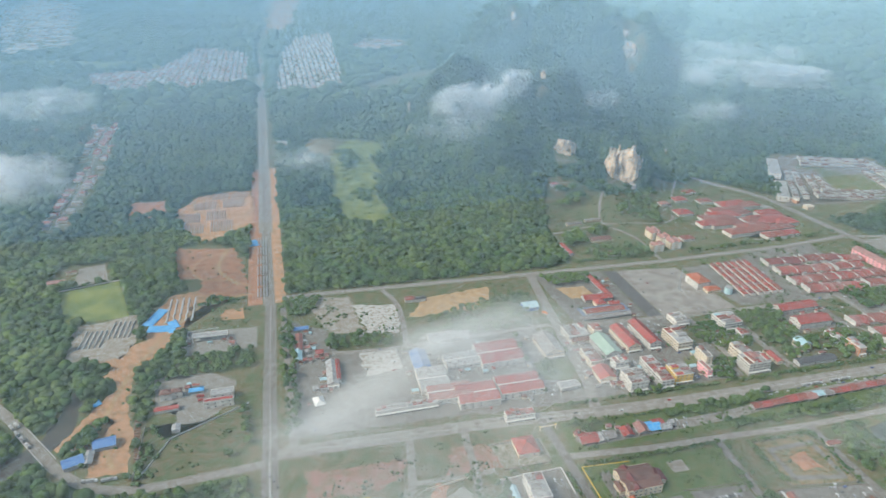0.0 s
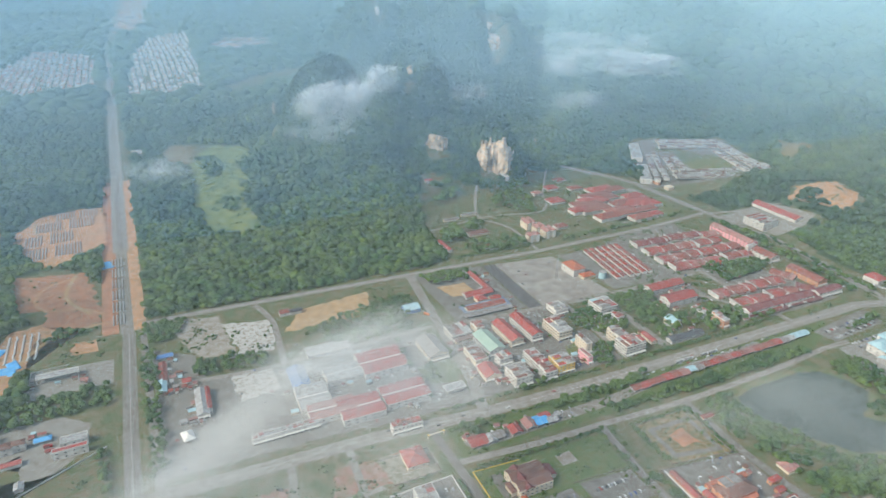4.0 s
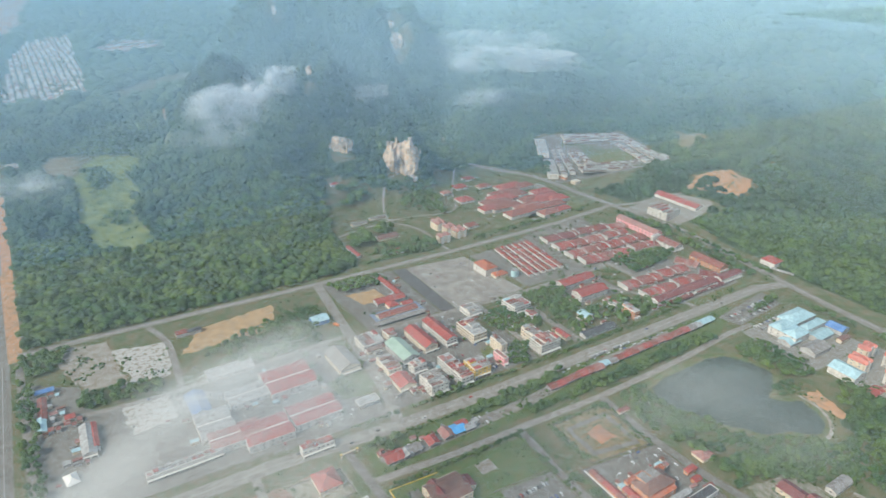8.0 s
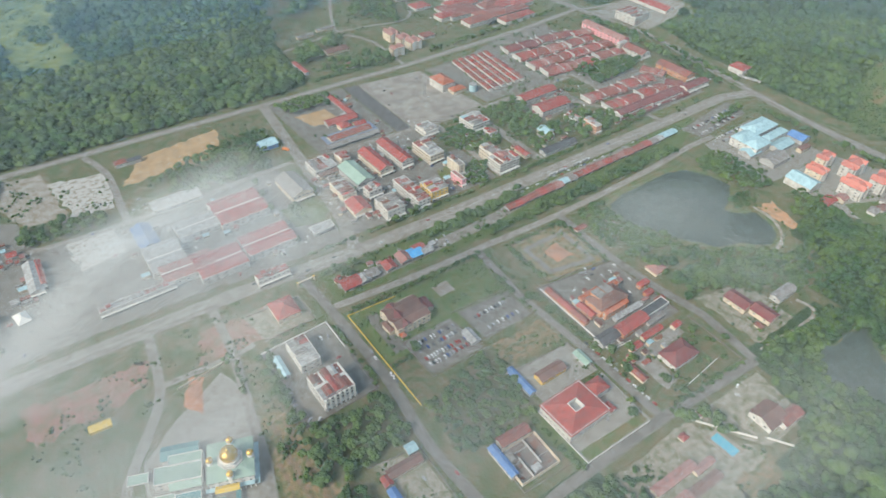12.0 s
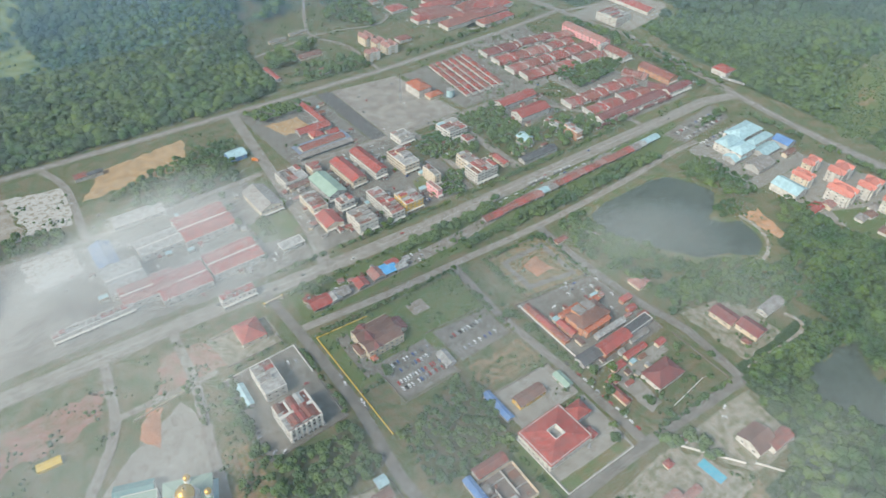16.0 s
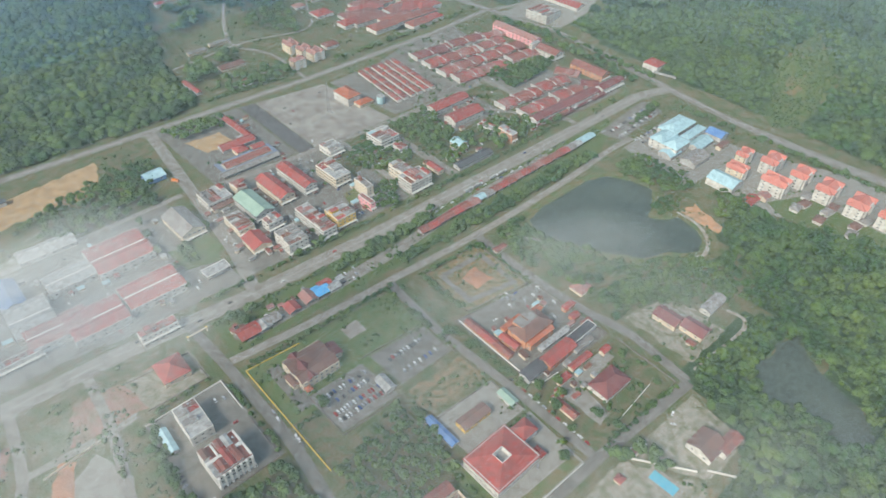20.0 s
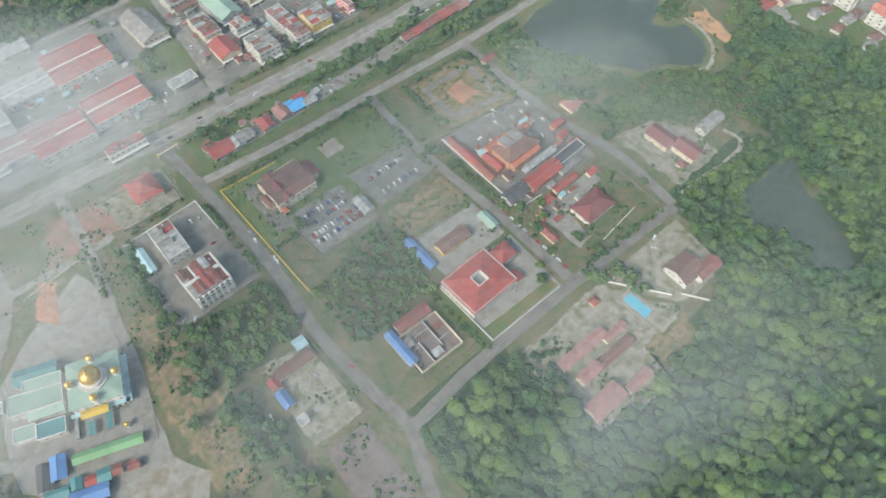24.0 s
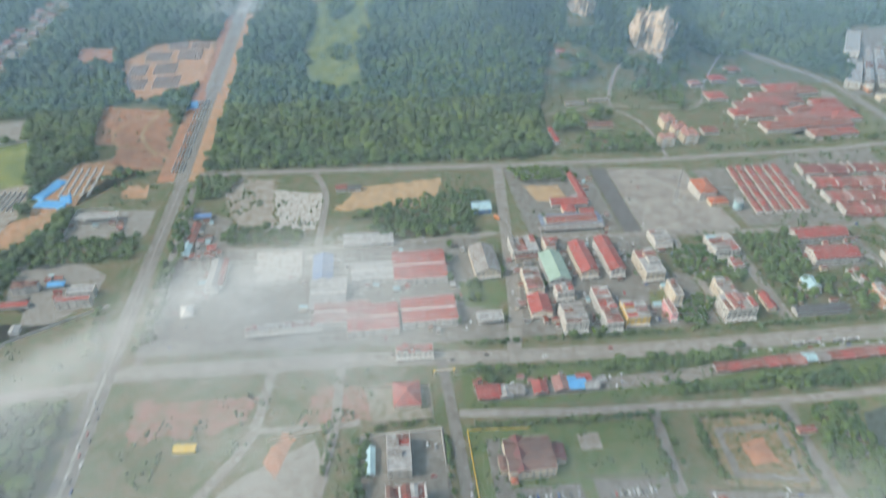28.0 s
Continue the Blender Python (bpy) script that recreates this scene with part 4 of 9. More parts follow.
patch("office_yard", [(84, -224), (155, -226), (152, -281), (84, -281)], "concrete", "walled concrete yard of the red-roofed office", 0.05, 0, "yard")
patch("lawn", [(74, -224), (84, -224), (84, -283), (74, -283)], "lawn", "strip of bright grass along a drain", 0.07, 0, "grass")
patch("lawn", [(86, -270), (150, -272), (150, -280), (86, -280)], "grass", "strip of lawn", 0.09, 0.5, "grass")
patch("bungalow_yard", [(174, -222), (262, -222), (262, -284), (170, -282)], "dry", "dry lawn round the bungalow", 0.05, 1, "yard")
patch("bungalow_drive", [(186, -224), (248, -224), (248, -236), (204, -240), (200, -268), (186, -270)], "concrete", "concrete drive", 0.08, 1, "road")
patch("house_yard", [(290, -214), (340, -222), (348, -250), (344, -282), (292, -282)], "weedy_gravel", "weedy yard of the long house", 0.05, 2, "yard")
road("yard_track", [(286, -288), (310, -289), (336, -291), (359, -291), (370, -284), (367, -269)], 4, "gravel", "pale track round the long house", 0.13, False, True)
patch("house_yard", [(178, -298), (262, -300), (256, -350), (206, -350)], "weedy_gravel", "weedy gravel yard of the white house", 0.05, 1, "yard")
patch("store_yard", [(86, -300), (172, -298), (202, -350), (150, -384), (92, -372)], "weedy_gravel", "weedy gravel yard round the low stores", 0.05, 2, "yard")
patch("orange_earth", [(160, -352), (204, -352), (196, -372), (158, -376)], "weedy_earth", "bare orange earth", 0.07, 3, "earth")
patch("workshop_yard", [(-48, -192), (-12, -198), (-14, -262), (-50, -260)], "weedy_gravel", "pale gravel yard of a workshop", 0.05, 1, "yard")
patch("old_court", [(-47, -266), (-16, -268), (-20, -334), (-54, -330)], "brown_slab", "brown hard court", 0.06, 0, "court")
patch("mosque_yard", [(-105, -46), (-93, -81), (-104, -122), (-110, -158), (-119, -207), (-117, -237), (-141, -233), (-154, -221), (-175, -196), (-197, -168), (-194, -140), (-183, -96), (-151, -71), (-127, -59)], "concrete", "paved yard of the mosque", 0.05, 0.8, "yard")
patch("rubble_yard", [(-151, -203), (-118, -208), (-106, -230), (-122, -252), (-147, -236)], "gravel", "pale gravel spread behind the mosque", 0.08, 1.2, "gravel")
patch("orange_earth", [(-190, -203), (-153, -221), (-112, -248), (-100, -262), (-123, -288), (-184, -272), (-212, -240)], "sandy_earth", "bare orange earth with shrubs", 0.045, 2, "earth")
patch("orange_earth", [(-96, -104), (-78, -112), (-76, -150), (-73, -205), (-84, -250), (-102, -262), (-110, -236), (-108, -200), (-108, -160), (-101, -139)], "weedy_earth", "bare orange earth bank overgrown with weeds", 0.06, 3, "earth")
patch("orange_earth", [(-142, -62), (-128, -34), (-118, -44), (-132, -78)], "earth", "streak of red earth", 0.09, 2, "earth")
for _pts in ([(-95, -112), (-90, -114), (-90, -160), (-93, -200), (-96, -228), (-101, -230), (-98, -190), (-96, -150)], [(-84, -116), (-80, -122), (-82, -160), (-79, -200), (-86, -240), (-90, -242), (-86, -200), (-87, -150)], [(-104, -150), (-100, -152), (-103, -185), (-106, -182)]):
    patch("earth_gully", _pts, "brown_bank", "washed-out gully of bare brown earth", 0.10, 1.6, "earth")
patch("shack_yard", [(-246, -184), (-216, -188), (-216, -242), (-242, -236)], "weedy_gravel", "trodden yard between small shacks", 0.06, 2, "yard")
road("shack_track", [(-206, -134), (-226, -146), (-233, -158), (-240, -186), (-243, -214)], 4, "pale_road", "narrow track to the shacks", 0.13, False, True)
patch("red_field", [(-104, 6), (-34, 4), (-42, -34), (-118, -30)], "red_plot", "dull red levelled plot with weeds", 0.06, 2, "plot")
patch("orange_earth", [(-248, 6), (-150, 0), (-160, -28), (-244, -38)], "red_plot", "dry plot with orange earth", 0.05, 4, "earth")
patch("red_house_yard", [(-66, 4), (-12, 0), (-12, -36), (-60, -36)], "weedy_gravel", "gravel yard round the red-roofed house", 0.08, 1, "yard")
# west of the trunk road
patch("red_earth_works", [(-425, 566), (-376, 556), (-327, 542), (-307, 427), (-309, 382), (-342, 378), (-375, 404), (-372, 442), (-405, 450), (-426, 521)], "earth", "levelled red earth of the road works", 0.1, 5, "earth", follow=True)
patch("red_earth_works", [(-285, 374), (-352, 378), (-379, 362), (-383, 322), (-389, 290), (-400, 269), (-414, 238), (-432, 219), (-428, 180), (-431, 160), (-423, 131), (-414, 104), (-410, 42), (-448, 45), (-448, 75), (-437, 128), (-454, 139), (-466, 117), (-482, 88), (-486, 93), (-465, 141), (-455, 166), (-443, 184), (-450, 204), (-468, 208), (-455, 230), (-479, 245), (-490, 280), (-441, 275), (-426, 284), (-430, 333), (-419, 372), (-410, 397), (-375, 407)],
      "earth_pale", "long strip of bare orange earth", 0.06, 2.5, "earth")
patch("beam_yard", [(-520, 338), (-450, 356), (-438, 300), (-452, 246), (-512, 250)], "gravel", "gravel yard for concrete beams", 0.08, 4, "yard")
patch("beam_yard", [(-439, 736), (-406, 805), (-347, 824), (-304, 814), (-297, 648), (-344, 595), (-382, 580), (-416, 649)], "earth_pale", "earth yard with rows of concrete beams", 0.12, 5, "yard")
patch("beam_yard", [(-520, 800), (-462, 800), (-455, 720), (-515, 712)], "earth", "round patch of bare earth in the wood", 0.1, 6, "earth")
for _s in (-1, 1):
    put("road_shoulder", strip([(-278 + _s * 17, 345), (-279 + _s * 17, 560), (-279 + _s * 15, 960)], 20 if _s < 0 else 16, 0.09), "earth_pale" if _s > 0 else "earth")
    tagged(bpy.context.scene.collection.objects[-1], "strip of bare orange earth beside the new road", "earth", kind="structure")
    put("carriageway", strip([(-279 + _s * 8, 600), (-280 + _s * 8, 960), (-285 + _s * 8, 1911), (-281 + _s * 8, 2600)], 7, 0.2), "concrete")
    tagged(bpy.context.scene.collection.objects[-1], "pale carriageway of the new road", "road", kind="structure")
patch("sports_field", [(-566, 444), (-490, 464), (-458, 352), (-534, 346)], "meadow", "mown green sports field in the wood", 0.08, 1, "field")
patch("school_yard", [(-556, 520), (-520, 530), (-505, 468), (-550, 458)], "concrete", "grey school yard", 0.07, 1, "yard")
patch("fire_yard", [(-407, 197), (-342, 193), (-315, 172), (-317, 133), (-344, 106), (-374, 104), (-375, 146), (-397, 138)], "concrete", "concrete yard of the fire station", 0.06, 1, "yard")
patch("rough_grass", [(-404, 108), (-376, 84), (-300, 124), (-290, 48), (-404, 26)], "dry", "fenced field of rough brown and green grass", 0.05, 2, "grass")
patch("petrol_yard", [(-378, 292), (-292, 286), (-292, 238), (-378, 236)], "concrete", "concrete forecourt of the petrol station", 0.06, 0, "yard")
patch("rough_grass", [(-372, 350), (-300, 352), (-296, 296), (-374, 298)], "dry", "walled plot of rough grass", 0.05, 1, "grass")
patch("orange_earth", [(-338, 342), (-308, 342), (-308, 312), (-338, 314)], "earth_pale", "bare orange patch", 0.08, 3, "earth")
patch("verge", [(-271, 330), (-262, 330), (-262, 60), (-270, 60)], "dry", "planted strip between the trunk road and the lane", 0.1, 0.5, "grass")
patch("river", [(-488, 198), (-474, 167), (-474, 119), (-487, 94), (-520, 52), (-650, -14), (-650, 16), (-528, 84), (-502, 112), (-493, 150)], "river_water", "still brown river below the bridge", 0.07, 2, "river")
# water
patch("pond_bank", [(300, -60), (352, -48), (440, -52), (490, -80), (470, -150), (478, -178), (440, -226), (380, -215), (318, -176), (296, -110)], "grass", "green bank round the pond", 0.06, 2, "grass")
patch("pond", [(322, -96), (324, -81), (331, -65), (358, -59), (393, -60), (433, -60), (455, -68), (469, -93), (472, -118), (452, -131), (428, -144), (437, -157), (453, -166), (448, -185), (438, -201), (421, -208), (408, -201), (399, -191),
                      (385, -185), (368, -177), (362, -166), (350, -152), (339, -137), (337, -122), (326, -110)],
             "pond_water", "dark green still pond", 0.1, 1.2, "pond")
road("pond_path", [(459, -158), (457, -184), (441, -206), (418, -215), (404, -207)], 4, "gravel", "pale curved path along the pond", 0.14, False, True)
patch("pond_clearing", [(463, -160), (487, -162), (480, -186), (472, -208), (460, -206), (460, -188)], "earth_pale", "bare sandy clearing beside the pond", 0.1, 3, "earth")
patch("pond_terrace", [(302, -80), (312, -80), (314, -108), (300, -100)], "concrete", "paved terrace beside the pond", 0.12, 1, "terrace")
patch("swamp", [(370, -320), (387, -328), (368, -349), (359, -370), (349, -397), (331, -414), (314, -411), (302, -397), (311, -384), (311, -364), (303, -345), (313, -327), (331, -319)], "pond_water", "dark swamp water between trees", 0.1, 3, "swamp")
# open land to the north and east
patch("meadow", [(-137, 1008), (-112, 1077), (-71, 1146), (-16, 1116), (-4, 1080), (-10, 1000), (-43, 981), (-35, 898), (-66, 757), (-56, 606), (-100, 592), (-142, 635), (-148, 760), (-139, 886)], "meadow", "light green meadow clearing in the wood", 0.12, 8, "meadow", follow=True)
patch("meadow", [(-186, 1119), (-164, 1182), (-117, 1165), (-118, 1080), (-134, 1033), (-175, 1030)], "weedy_earth", "bare brown field beside the meadow", 0.12, 6, "field", follow=True)
patch("walled_field", [(196, 470), (236, 600), (330, 600), (352, 480), (300, 372), (180, 380)], "grass", "grass fields with paths below the cliff", 0.06, 3, "grass")
patch("hospital_lawn", [(400, 400), (690, 372), (676, 470), (600, 380), (480, 400)], "grass", "lawn beside the hospital", 0.05, 2, "grass")
patch("hospital_yard", [(430, 620), (560, 640), (660, 520), (640, 390), (470, 380), (430, 480)], "concrete", "pale yards between hospital wings", 0.045, 3, "yard")
patch("flats_yard", [(320, 450), (392, 444), (402, 368), (322, 362)], "concrete", "yard between the pink-roofed flats", 0.07, 1, "yard")
road("field_lane", [(330, 346), (330, 440), (300, 500), (345, 590), (400, 600)], 6, "pale_road", "narrow lane through the fields", 0.1, False, True)
road("field_lane", [(200, 480), (300, 492), (420, 480), (470, 560), (570, 700)], 5, "pale_road", "narrow pale path", 0.11, False, True)
patch("estate_ground", [(686, 506), (746, 600), (822, 738), (880, 728), (1016, 668), (1008, 626), (952, 440), (890, 448), (740, 500)], "asphalt", "grey lanes of a housing estate", 0.3, 2, "yard", follow=True)
patch("estate_green", [(842, 586), (930, 590), (910, 502), (828, 534)], "grass", "green in the middle of the estate", 0.5, 2, "grass", follow=True)
patch("school_ground", [(700, 340), (800, 330), (812, 220), (724, 230)], "concrete", "concrete yard of the office block", 0.3, 1, "yard", follow=True)
patch("earth_scar", [(823, 300), (862, 322), (904, 277), (900, 240), (888, 217), (845, 209), (852, 250), (869, 282)], "earth_pale", "bare orange scar on the wooded slope", 0.6, 8, "earth", follow=True)
patch("earth_scar", [(1087, 563), (1110, 500), (1081, 461), (1005, 471)], "weedy_earth", "bare pinkish clearing", 0.6, 8, "earth", follow=True)
patch("far_field", [(-1250, 2500), (-700, 2350), (-640, 2150), (-1150, 2230)], "meadow", "pale green field far down the valley", 1.5, 20, "field", follow=True)
patch("far_field", [(60, 1700), (300, 1820), (520, 1950), (470, 2060), (200, 1930), (40, 1800)], "dry", "pale clearing far down the valley", 1.5, 20, "field", follow=True)
patch("far_earth", [(60, 2506), (170, 2700), (300, 2700), (375, 2540), (365, 2490), (210, 2430)], "earth_pale", "bare orange works far down the valley", 1.5, 25, "earth", follow=True)
patch("far_earth", [(930, 1720), (1180, 1560), (1150, 1500), (900, 1640)], "earth", "bare red earth in the far wood", 1.5, 15, "earth", follow=True)
patch("far_earth", [(-240, 3100), (-120, 3150), (-40, 3700), (-190, 3750)], "earth_pale", "pale ground along the far road", 2.5, 30, "earth", follow=True)
patch("pale_slope", [(1500, 900), (1900, 900), (2150, 650), (1750, 620)], "meadow", "pale grassy slope", 1.0, 25, "meadow", follow=True)
patch("earth_scar", [(772, -112), (800, -104), (812, -120), (784, -130), (768, -124)], "weedy_earth", "bare brown scar in the clearing", 0.75, 5, "earth", follow=True)
patch("pale_slope", [(727, -110), (807, -81), (880, -90), (823, -149), (727, -168), (699, -140)], "lawn", "overgrown clearing on the wooded slope", 0.6, 10, "clearing", follow=True)
for _pts in ([(853, 790), (874, 862), (929, 877), (926, 812), (853, 790)], [(874, 862), (900, 830), (926, 812)], [(1073, 775), (1166, 841), (1290, 861), (1389, 824)], [(921, 209), (950, 236), (1013, 252)], [(1166, 841), (1180, 790), (1240, 770)], [(620, 800), (660, 900), (720, 960)]):
    road("dirt_track", _pts, 7, "sand", "orange dirt track on a wooded slope", 0.8, False, True)
for _pts, _w in (([(-118, 348), (-104, 300), (-110, 200)], 8), ([(-225, 204), (-120, 196), (80, 204)], 7), ([(-85, 26), (-90, -40), (-99, -82), (-110, -148), (-124, -190)], 8),
                 ([(-142, 28), (-152, -38), (-172, -72), (-198, -108), (-206, -134), (-196, -148), (-178, -142)], 8), ([(-152, -34), (-88, -36), (-70, -34)], 6),
                 ([(270, 186), (268, 46)], 8), ([(425, 178), (520, 40)], 7), ([(690, 364), (760, 330), (810, 300)], 8)):
    road("lane", _pts, _w, "pale_road", "narrow pale lane between plots", 0.13, False, True)
for _pts, _m in (([(-300, 400), (-330, 430), (-372, 440), (-388, 480), (-370, 520), (-330, 530)], "earth_pale"), ([(-310, 376), (-360, 366), (-400, 300), (-424, 240), (-440, 180), (-446, 110), (-424, 50)], "sand"), ([(-304, 690), (-350, 700), (-400, 720), (-410, 780)], "sand"),
                 ([(-318, 410), (-350, 470), (-340, 540)], "sand")):
    road("haul_road", _pts, 5, _m, "rutted haul road over bare earth", 0.2, False, True)
# walls and kerbs
wall_run([(12, -50), (12, -168)], 1.2, "yellow_kerb", "long yellow painted fence", "fence", 0.6)
wall_run([(12, -50), (60, -53)], 1.0, "yellow_kerb", "yellow painted fence", "fence", 0.5)
wall_run([(84, -226), (84, -281), (150, -282)], 1.6)
wall_run([(176, -298), (206, -340)], 2.2)
wall_run([(212, -344), (228, -368)], 2.2)
wall_run([(-70, -48), (-8, -46), (-8, -80)], 1.8)
wall_run([(-140, -44), (-94, -38)], 2.0, "cream_wall", "cream boundary wall of the mosque")
wall_run([(178, -124), (177, -214), (200, -216)], 1.8)
wall_run([(-378, 236), (-378, 292), (-340, 294)], 1.6)
wall_run([(-404, 26), (-404, 108)], 1.6, "grey_wall", "thin grey fence round a field", "fence", 0.3)
wall_run([(-400, 30), (-376, 84), (-300, 126)], 1.6, "trim", "pale fence across the field", "fence", 0.3)
wall_run([(-566, 446), (-490, 466), (-474, 420)], 1.5)
wall_run([(205, -276), (246, -272)], 1.4)
for _pts in ([(196, -58), (262, -58), (258, -128), (192, -118), (196, -58)], [(262, -132), (264, -216)], [(176, -120), (262, -132)], [(266, -224), (264, -284), (172, -284)], [(94, -184), (153, -186), (153, -222)], [(-72, -136), (-8, -134), (-8, -90)], [(90, -100), (154, -104), (152, -146)],
             [(36, -104), (36, -150), (92, -150)], [(-64, 0), (-14, -2), (-14, -36), (-62, -36)], [(32, -236), (30, -272), (74, -274)], [(-52, -192), (-10, -198), (-12, -264)], [(204, 486), (300, 494), (318, 440)], [(214, 478), (224, 424), (310, 424)]):
    wall_run(_pts, 1.0, "brown_slab", "low weathered boundary wall around a plot")
_gate = thing("gate", 1, 10, 2, "low cream and yellow arch across the side road", "gate")
for _s in (-1, 1):
    part("post", boxes((_s * 8.5 - 0.6, _s * 8.5 + 0.6, -0.7, 0.7, 0, 4.6)), "cream_wall", _gate)
    part("cap", boxes((_s * 8.5 - 0.9, _s * 8.5 + 0.9, -1.0, 1.0, 4.6, 5.0)), "yellow_kerb", _gate)
part("lintel", boxes((-7.9, 7.9, -0.5, 0.5, 3.7, 4.6)), "cream_wall", _gate)


# ---- buildings: x, y, width, depth, turn, height of the eaves ----
building("shop_block", 58, 151, 24.7, 43.1, 2, 9, "gable", "grey_roof", "cream_wall", "long cream shop block with a worn grey roof", "shops")
building("shop_block", 102, 171, 27.3, 25.4, 2, 9, "flat", "pale_roof", "white_wall", "white shop block with a patched pale roof", "shops")
building("warehouse", 103, 157, 23.4, 8.1, 2, 5, "gable", "brown_roof", "cream_wall", "low cream store with a brown sheet roof", "warehouse")
building("shop_house", 129, 170, 11.2, 17.4, 2, 10, "flat", "grey_roof", "cream_wall", "cream three-storey corner shophouse with flat roof", "shophouse")
building("shop_block", 126, 133, 21.3, 43.6, 2, 9, "gable", "green_roof", "grey_wall", "long shop block under a faded green roof", "shops")
building("shop_block", 158, 144, 17.1, 49.1, 2, 10, "gable", "red_roof", "cream_wall", "cream shop block with a bright red sheet roof", "shops")
building("shop_block", 186, 146, 15.2, 54.6, 2, 11, "gable", "red_roof", "white_wall", "white shop block with a bright red sheet roof", "shops")
building("shop_block", 221, 127, 20.0, 36.4, 2, 12, "flat", "pale_roof", "cream_wall", "cream shop block with patched red and grey roof", "shops")
building("shop_house", 251, 173, 19.4, 22.8, 2, 7, "flat", "pale_roof", "white_wall", "small white house with a flat roof", "shophouse")
building("market_hall", 163, 205, 70.8, 8.4, 0, 4, "gable", "grey_roof", "grey_wall", "narrow market hall with grey-blue sheet roof", "market")
building("market_hall", 173, 254, 41.1, 14.3, -1, 5, "gable", "red_roof", "grey_wall", "narrow market hall with red sheet roof", "market")
building("stall", 169, 238, 14.0, 13.7, 1, 6, "hip", "red_roof", "cream_wall", "small hall with a red hipped roof", "stall")
building("stall", 188, 233, 14.6, 9.4, 1, 5, "gable", "red_roof", "cream_wall", "small market stall with a red roof", "stall")
building("stall", 192, 291, 8.2, 58.2, 2, 4, "gable", "red_roof", "grey_wall", "row of market stalls under a red roof", "stall")
building("shop_house", 100, 117, 16.9, 30.8, 1, 8, "flat", "brown_roof", "cream_wall", "low cream shophouses with stained brown roofs", "shophouse")
building("shop_house", 99, 81, 19.2, 24.7, -1, 7, "gable", "red_roof", "cream_wall", "shophouse with a red front roof", "shophouse")
building("shop_house", 125, 59, 21.4, 27.3, -0, 13, "flat", "grey_roof", "white_wall", "white four-storey hotel with small windows", "shophouse")
building("shop_block", 126, 96, 16.7, 12.9, 2, 10, "flat", "pale_roof", "white_wall", "white corner shophouse with blue sheet canopy", "shops")
building("shop_block", 159, 69, 15.5, 50.2, 1, 11, "flat", "pink_roof", "white_wall", "deep white shop block with patched red roofs", "shops")
building("shop_house", 183, 60, 21.8, 23.2, -0, 12, "flat", "brown_roof", "yellow_wall", "yellow four-storey shophouse with brown flat roof", "shophouse")
building("shop_house", 230, 83, 8.2, 23.1, -0, 14, "flat", "grey_roof", "cream_wall", "cream four-storey building with a bare side wall", "shophouse")
building("shop_house", 218, 62, 6.0, 20.3, 2, 10, "flat", "pink_roof", "pink_wall", "narrow pink three-storey building", "shophouse")
building("shop_block", 279, 80, 16.0, 24.7, -1, 13, "flat", "grey_roof", "cream_wall", "cream office wing beside the long white block", "shops")
building("shop_block", 280, 57, 29.4, 22.0, 1, 14, "flat", "grey_roof", "white_wall", "white four-storey office block with window bands", "shops")
building("stall", 317, 66, 8.0, 21.1, -1, 5, "gable", "red_roof", "cream_wall", "small building with a red roof", "stall")
building("shop_house", 370, 84, 14.3, 14.9, 2, 8, "gable", "sky_roof", "cream_wall", "cream building with a pale blue roof", "shophouse")
building("warehouse", 362, 51, 52.2, 10.8, 0, 5, "gable", "dark_roof", "grey_wall", "long low store with dark grey roof", "warehouse")
building("shop_house", 422, 89, 11.4, 21.4, 2, 7, "flat", "grey_roof", "grey_wall", "grey two-storey house with flat roof", "shophouse")
building("shop_house", 428, 60, 9.7, 22.4, 1, 11, "flat", "pale_roof", "orange_wall", "orange three-storey building beside trees", "shophouse")
building("shop_block", 309, 151, 27.3, 27.7, 2, 11, "flat", "sky_roof", "white_wall", "white shop block with a pale blue flat roof", "shops")
building("shop_house", 312, 122, 12.2, 12.9, 2, 7, "flat", "grey_roof", "grey_wall", "grey house with a flat roof", "shophouse")
building("government_hall", 426, 164, 58.7, 17.1, 1, 8, "gable", "red_roof", "white_wall", "long white hall with bright red roof", "office")
building("government_hall", 420, 128, 48.0, 20.5, 0, 9, "gable", "red_roof", "white_wall", "long white hall with red hipped roof", "office")
building("office_block", 337, 261, 20.6, 30.4, 2, 12, "hip", "orange_roof", "white_wall", "white two-storey office with orange hipped roof", "office")
building("stall", 347, 239, 21.4, 12.7, 1, 5, "hip", "orange_roof", "cream_wall", "low cream annex with orange roof", "stall")
building("house", 726, 56, 21.8, 23.4, 1, 8, "hip", "red_roof", "white_wall", "white house with red hipped roof beside the trunk road", "house")
building("warehouse", 559, -116, 31.7, 19.0, -0, 6, "gable", "grey_roof", "grey_wall", "hall with a plain grey sheet roof", "warehouse")
building("warehouse", 628, -103, 18.0, 21.1, 1, 6, "gable", "blue_roof", "grey_wall", "store with a bright blue sheet roof", "warehouse")
building("sports_hall", 540, -164, 22.7, 31.0, 0, 9, "gable", "sky_roof", "white_wall", "white hall with a pale blue barrel roof", "hall")
building("house", 611, -121, 19.5, 6.8, 0, 5, "gable", "brown_roof", "cream_wall", "small house with a brown roof", "house")
building("warehouse", 594, -101, 32.5, 16.3, 1, 5, "gable", "sky_roof", "grey_wall", "covered walk with pale blue roof", "warehouse")
building("apartment_block", 599, -154, 24.2, 10.4, 2, 15, "hip", "apt_roof", "cream_wall", "cream apartment block with salmon tiled roofs", "apartments")
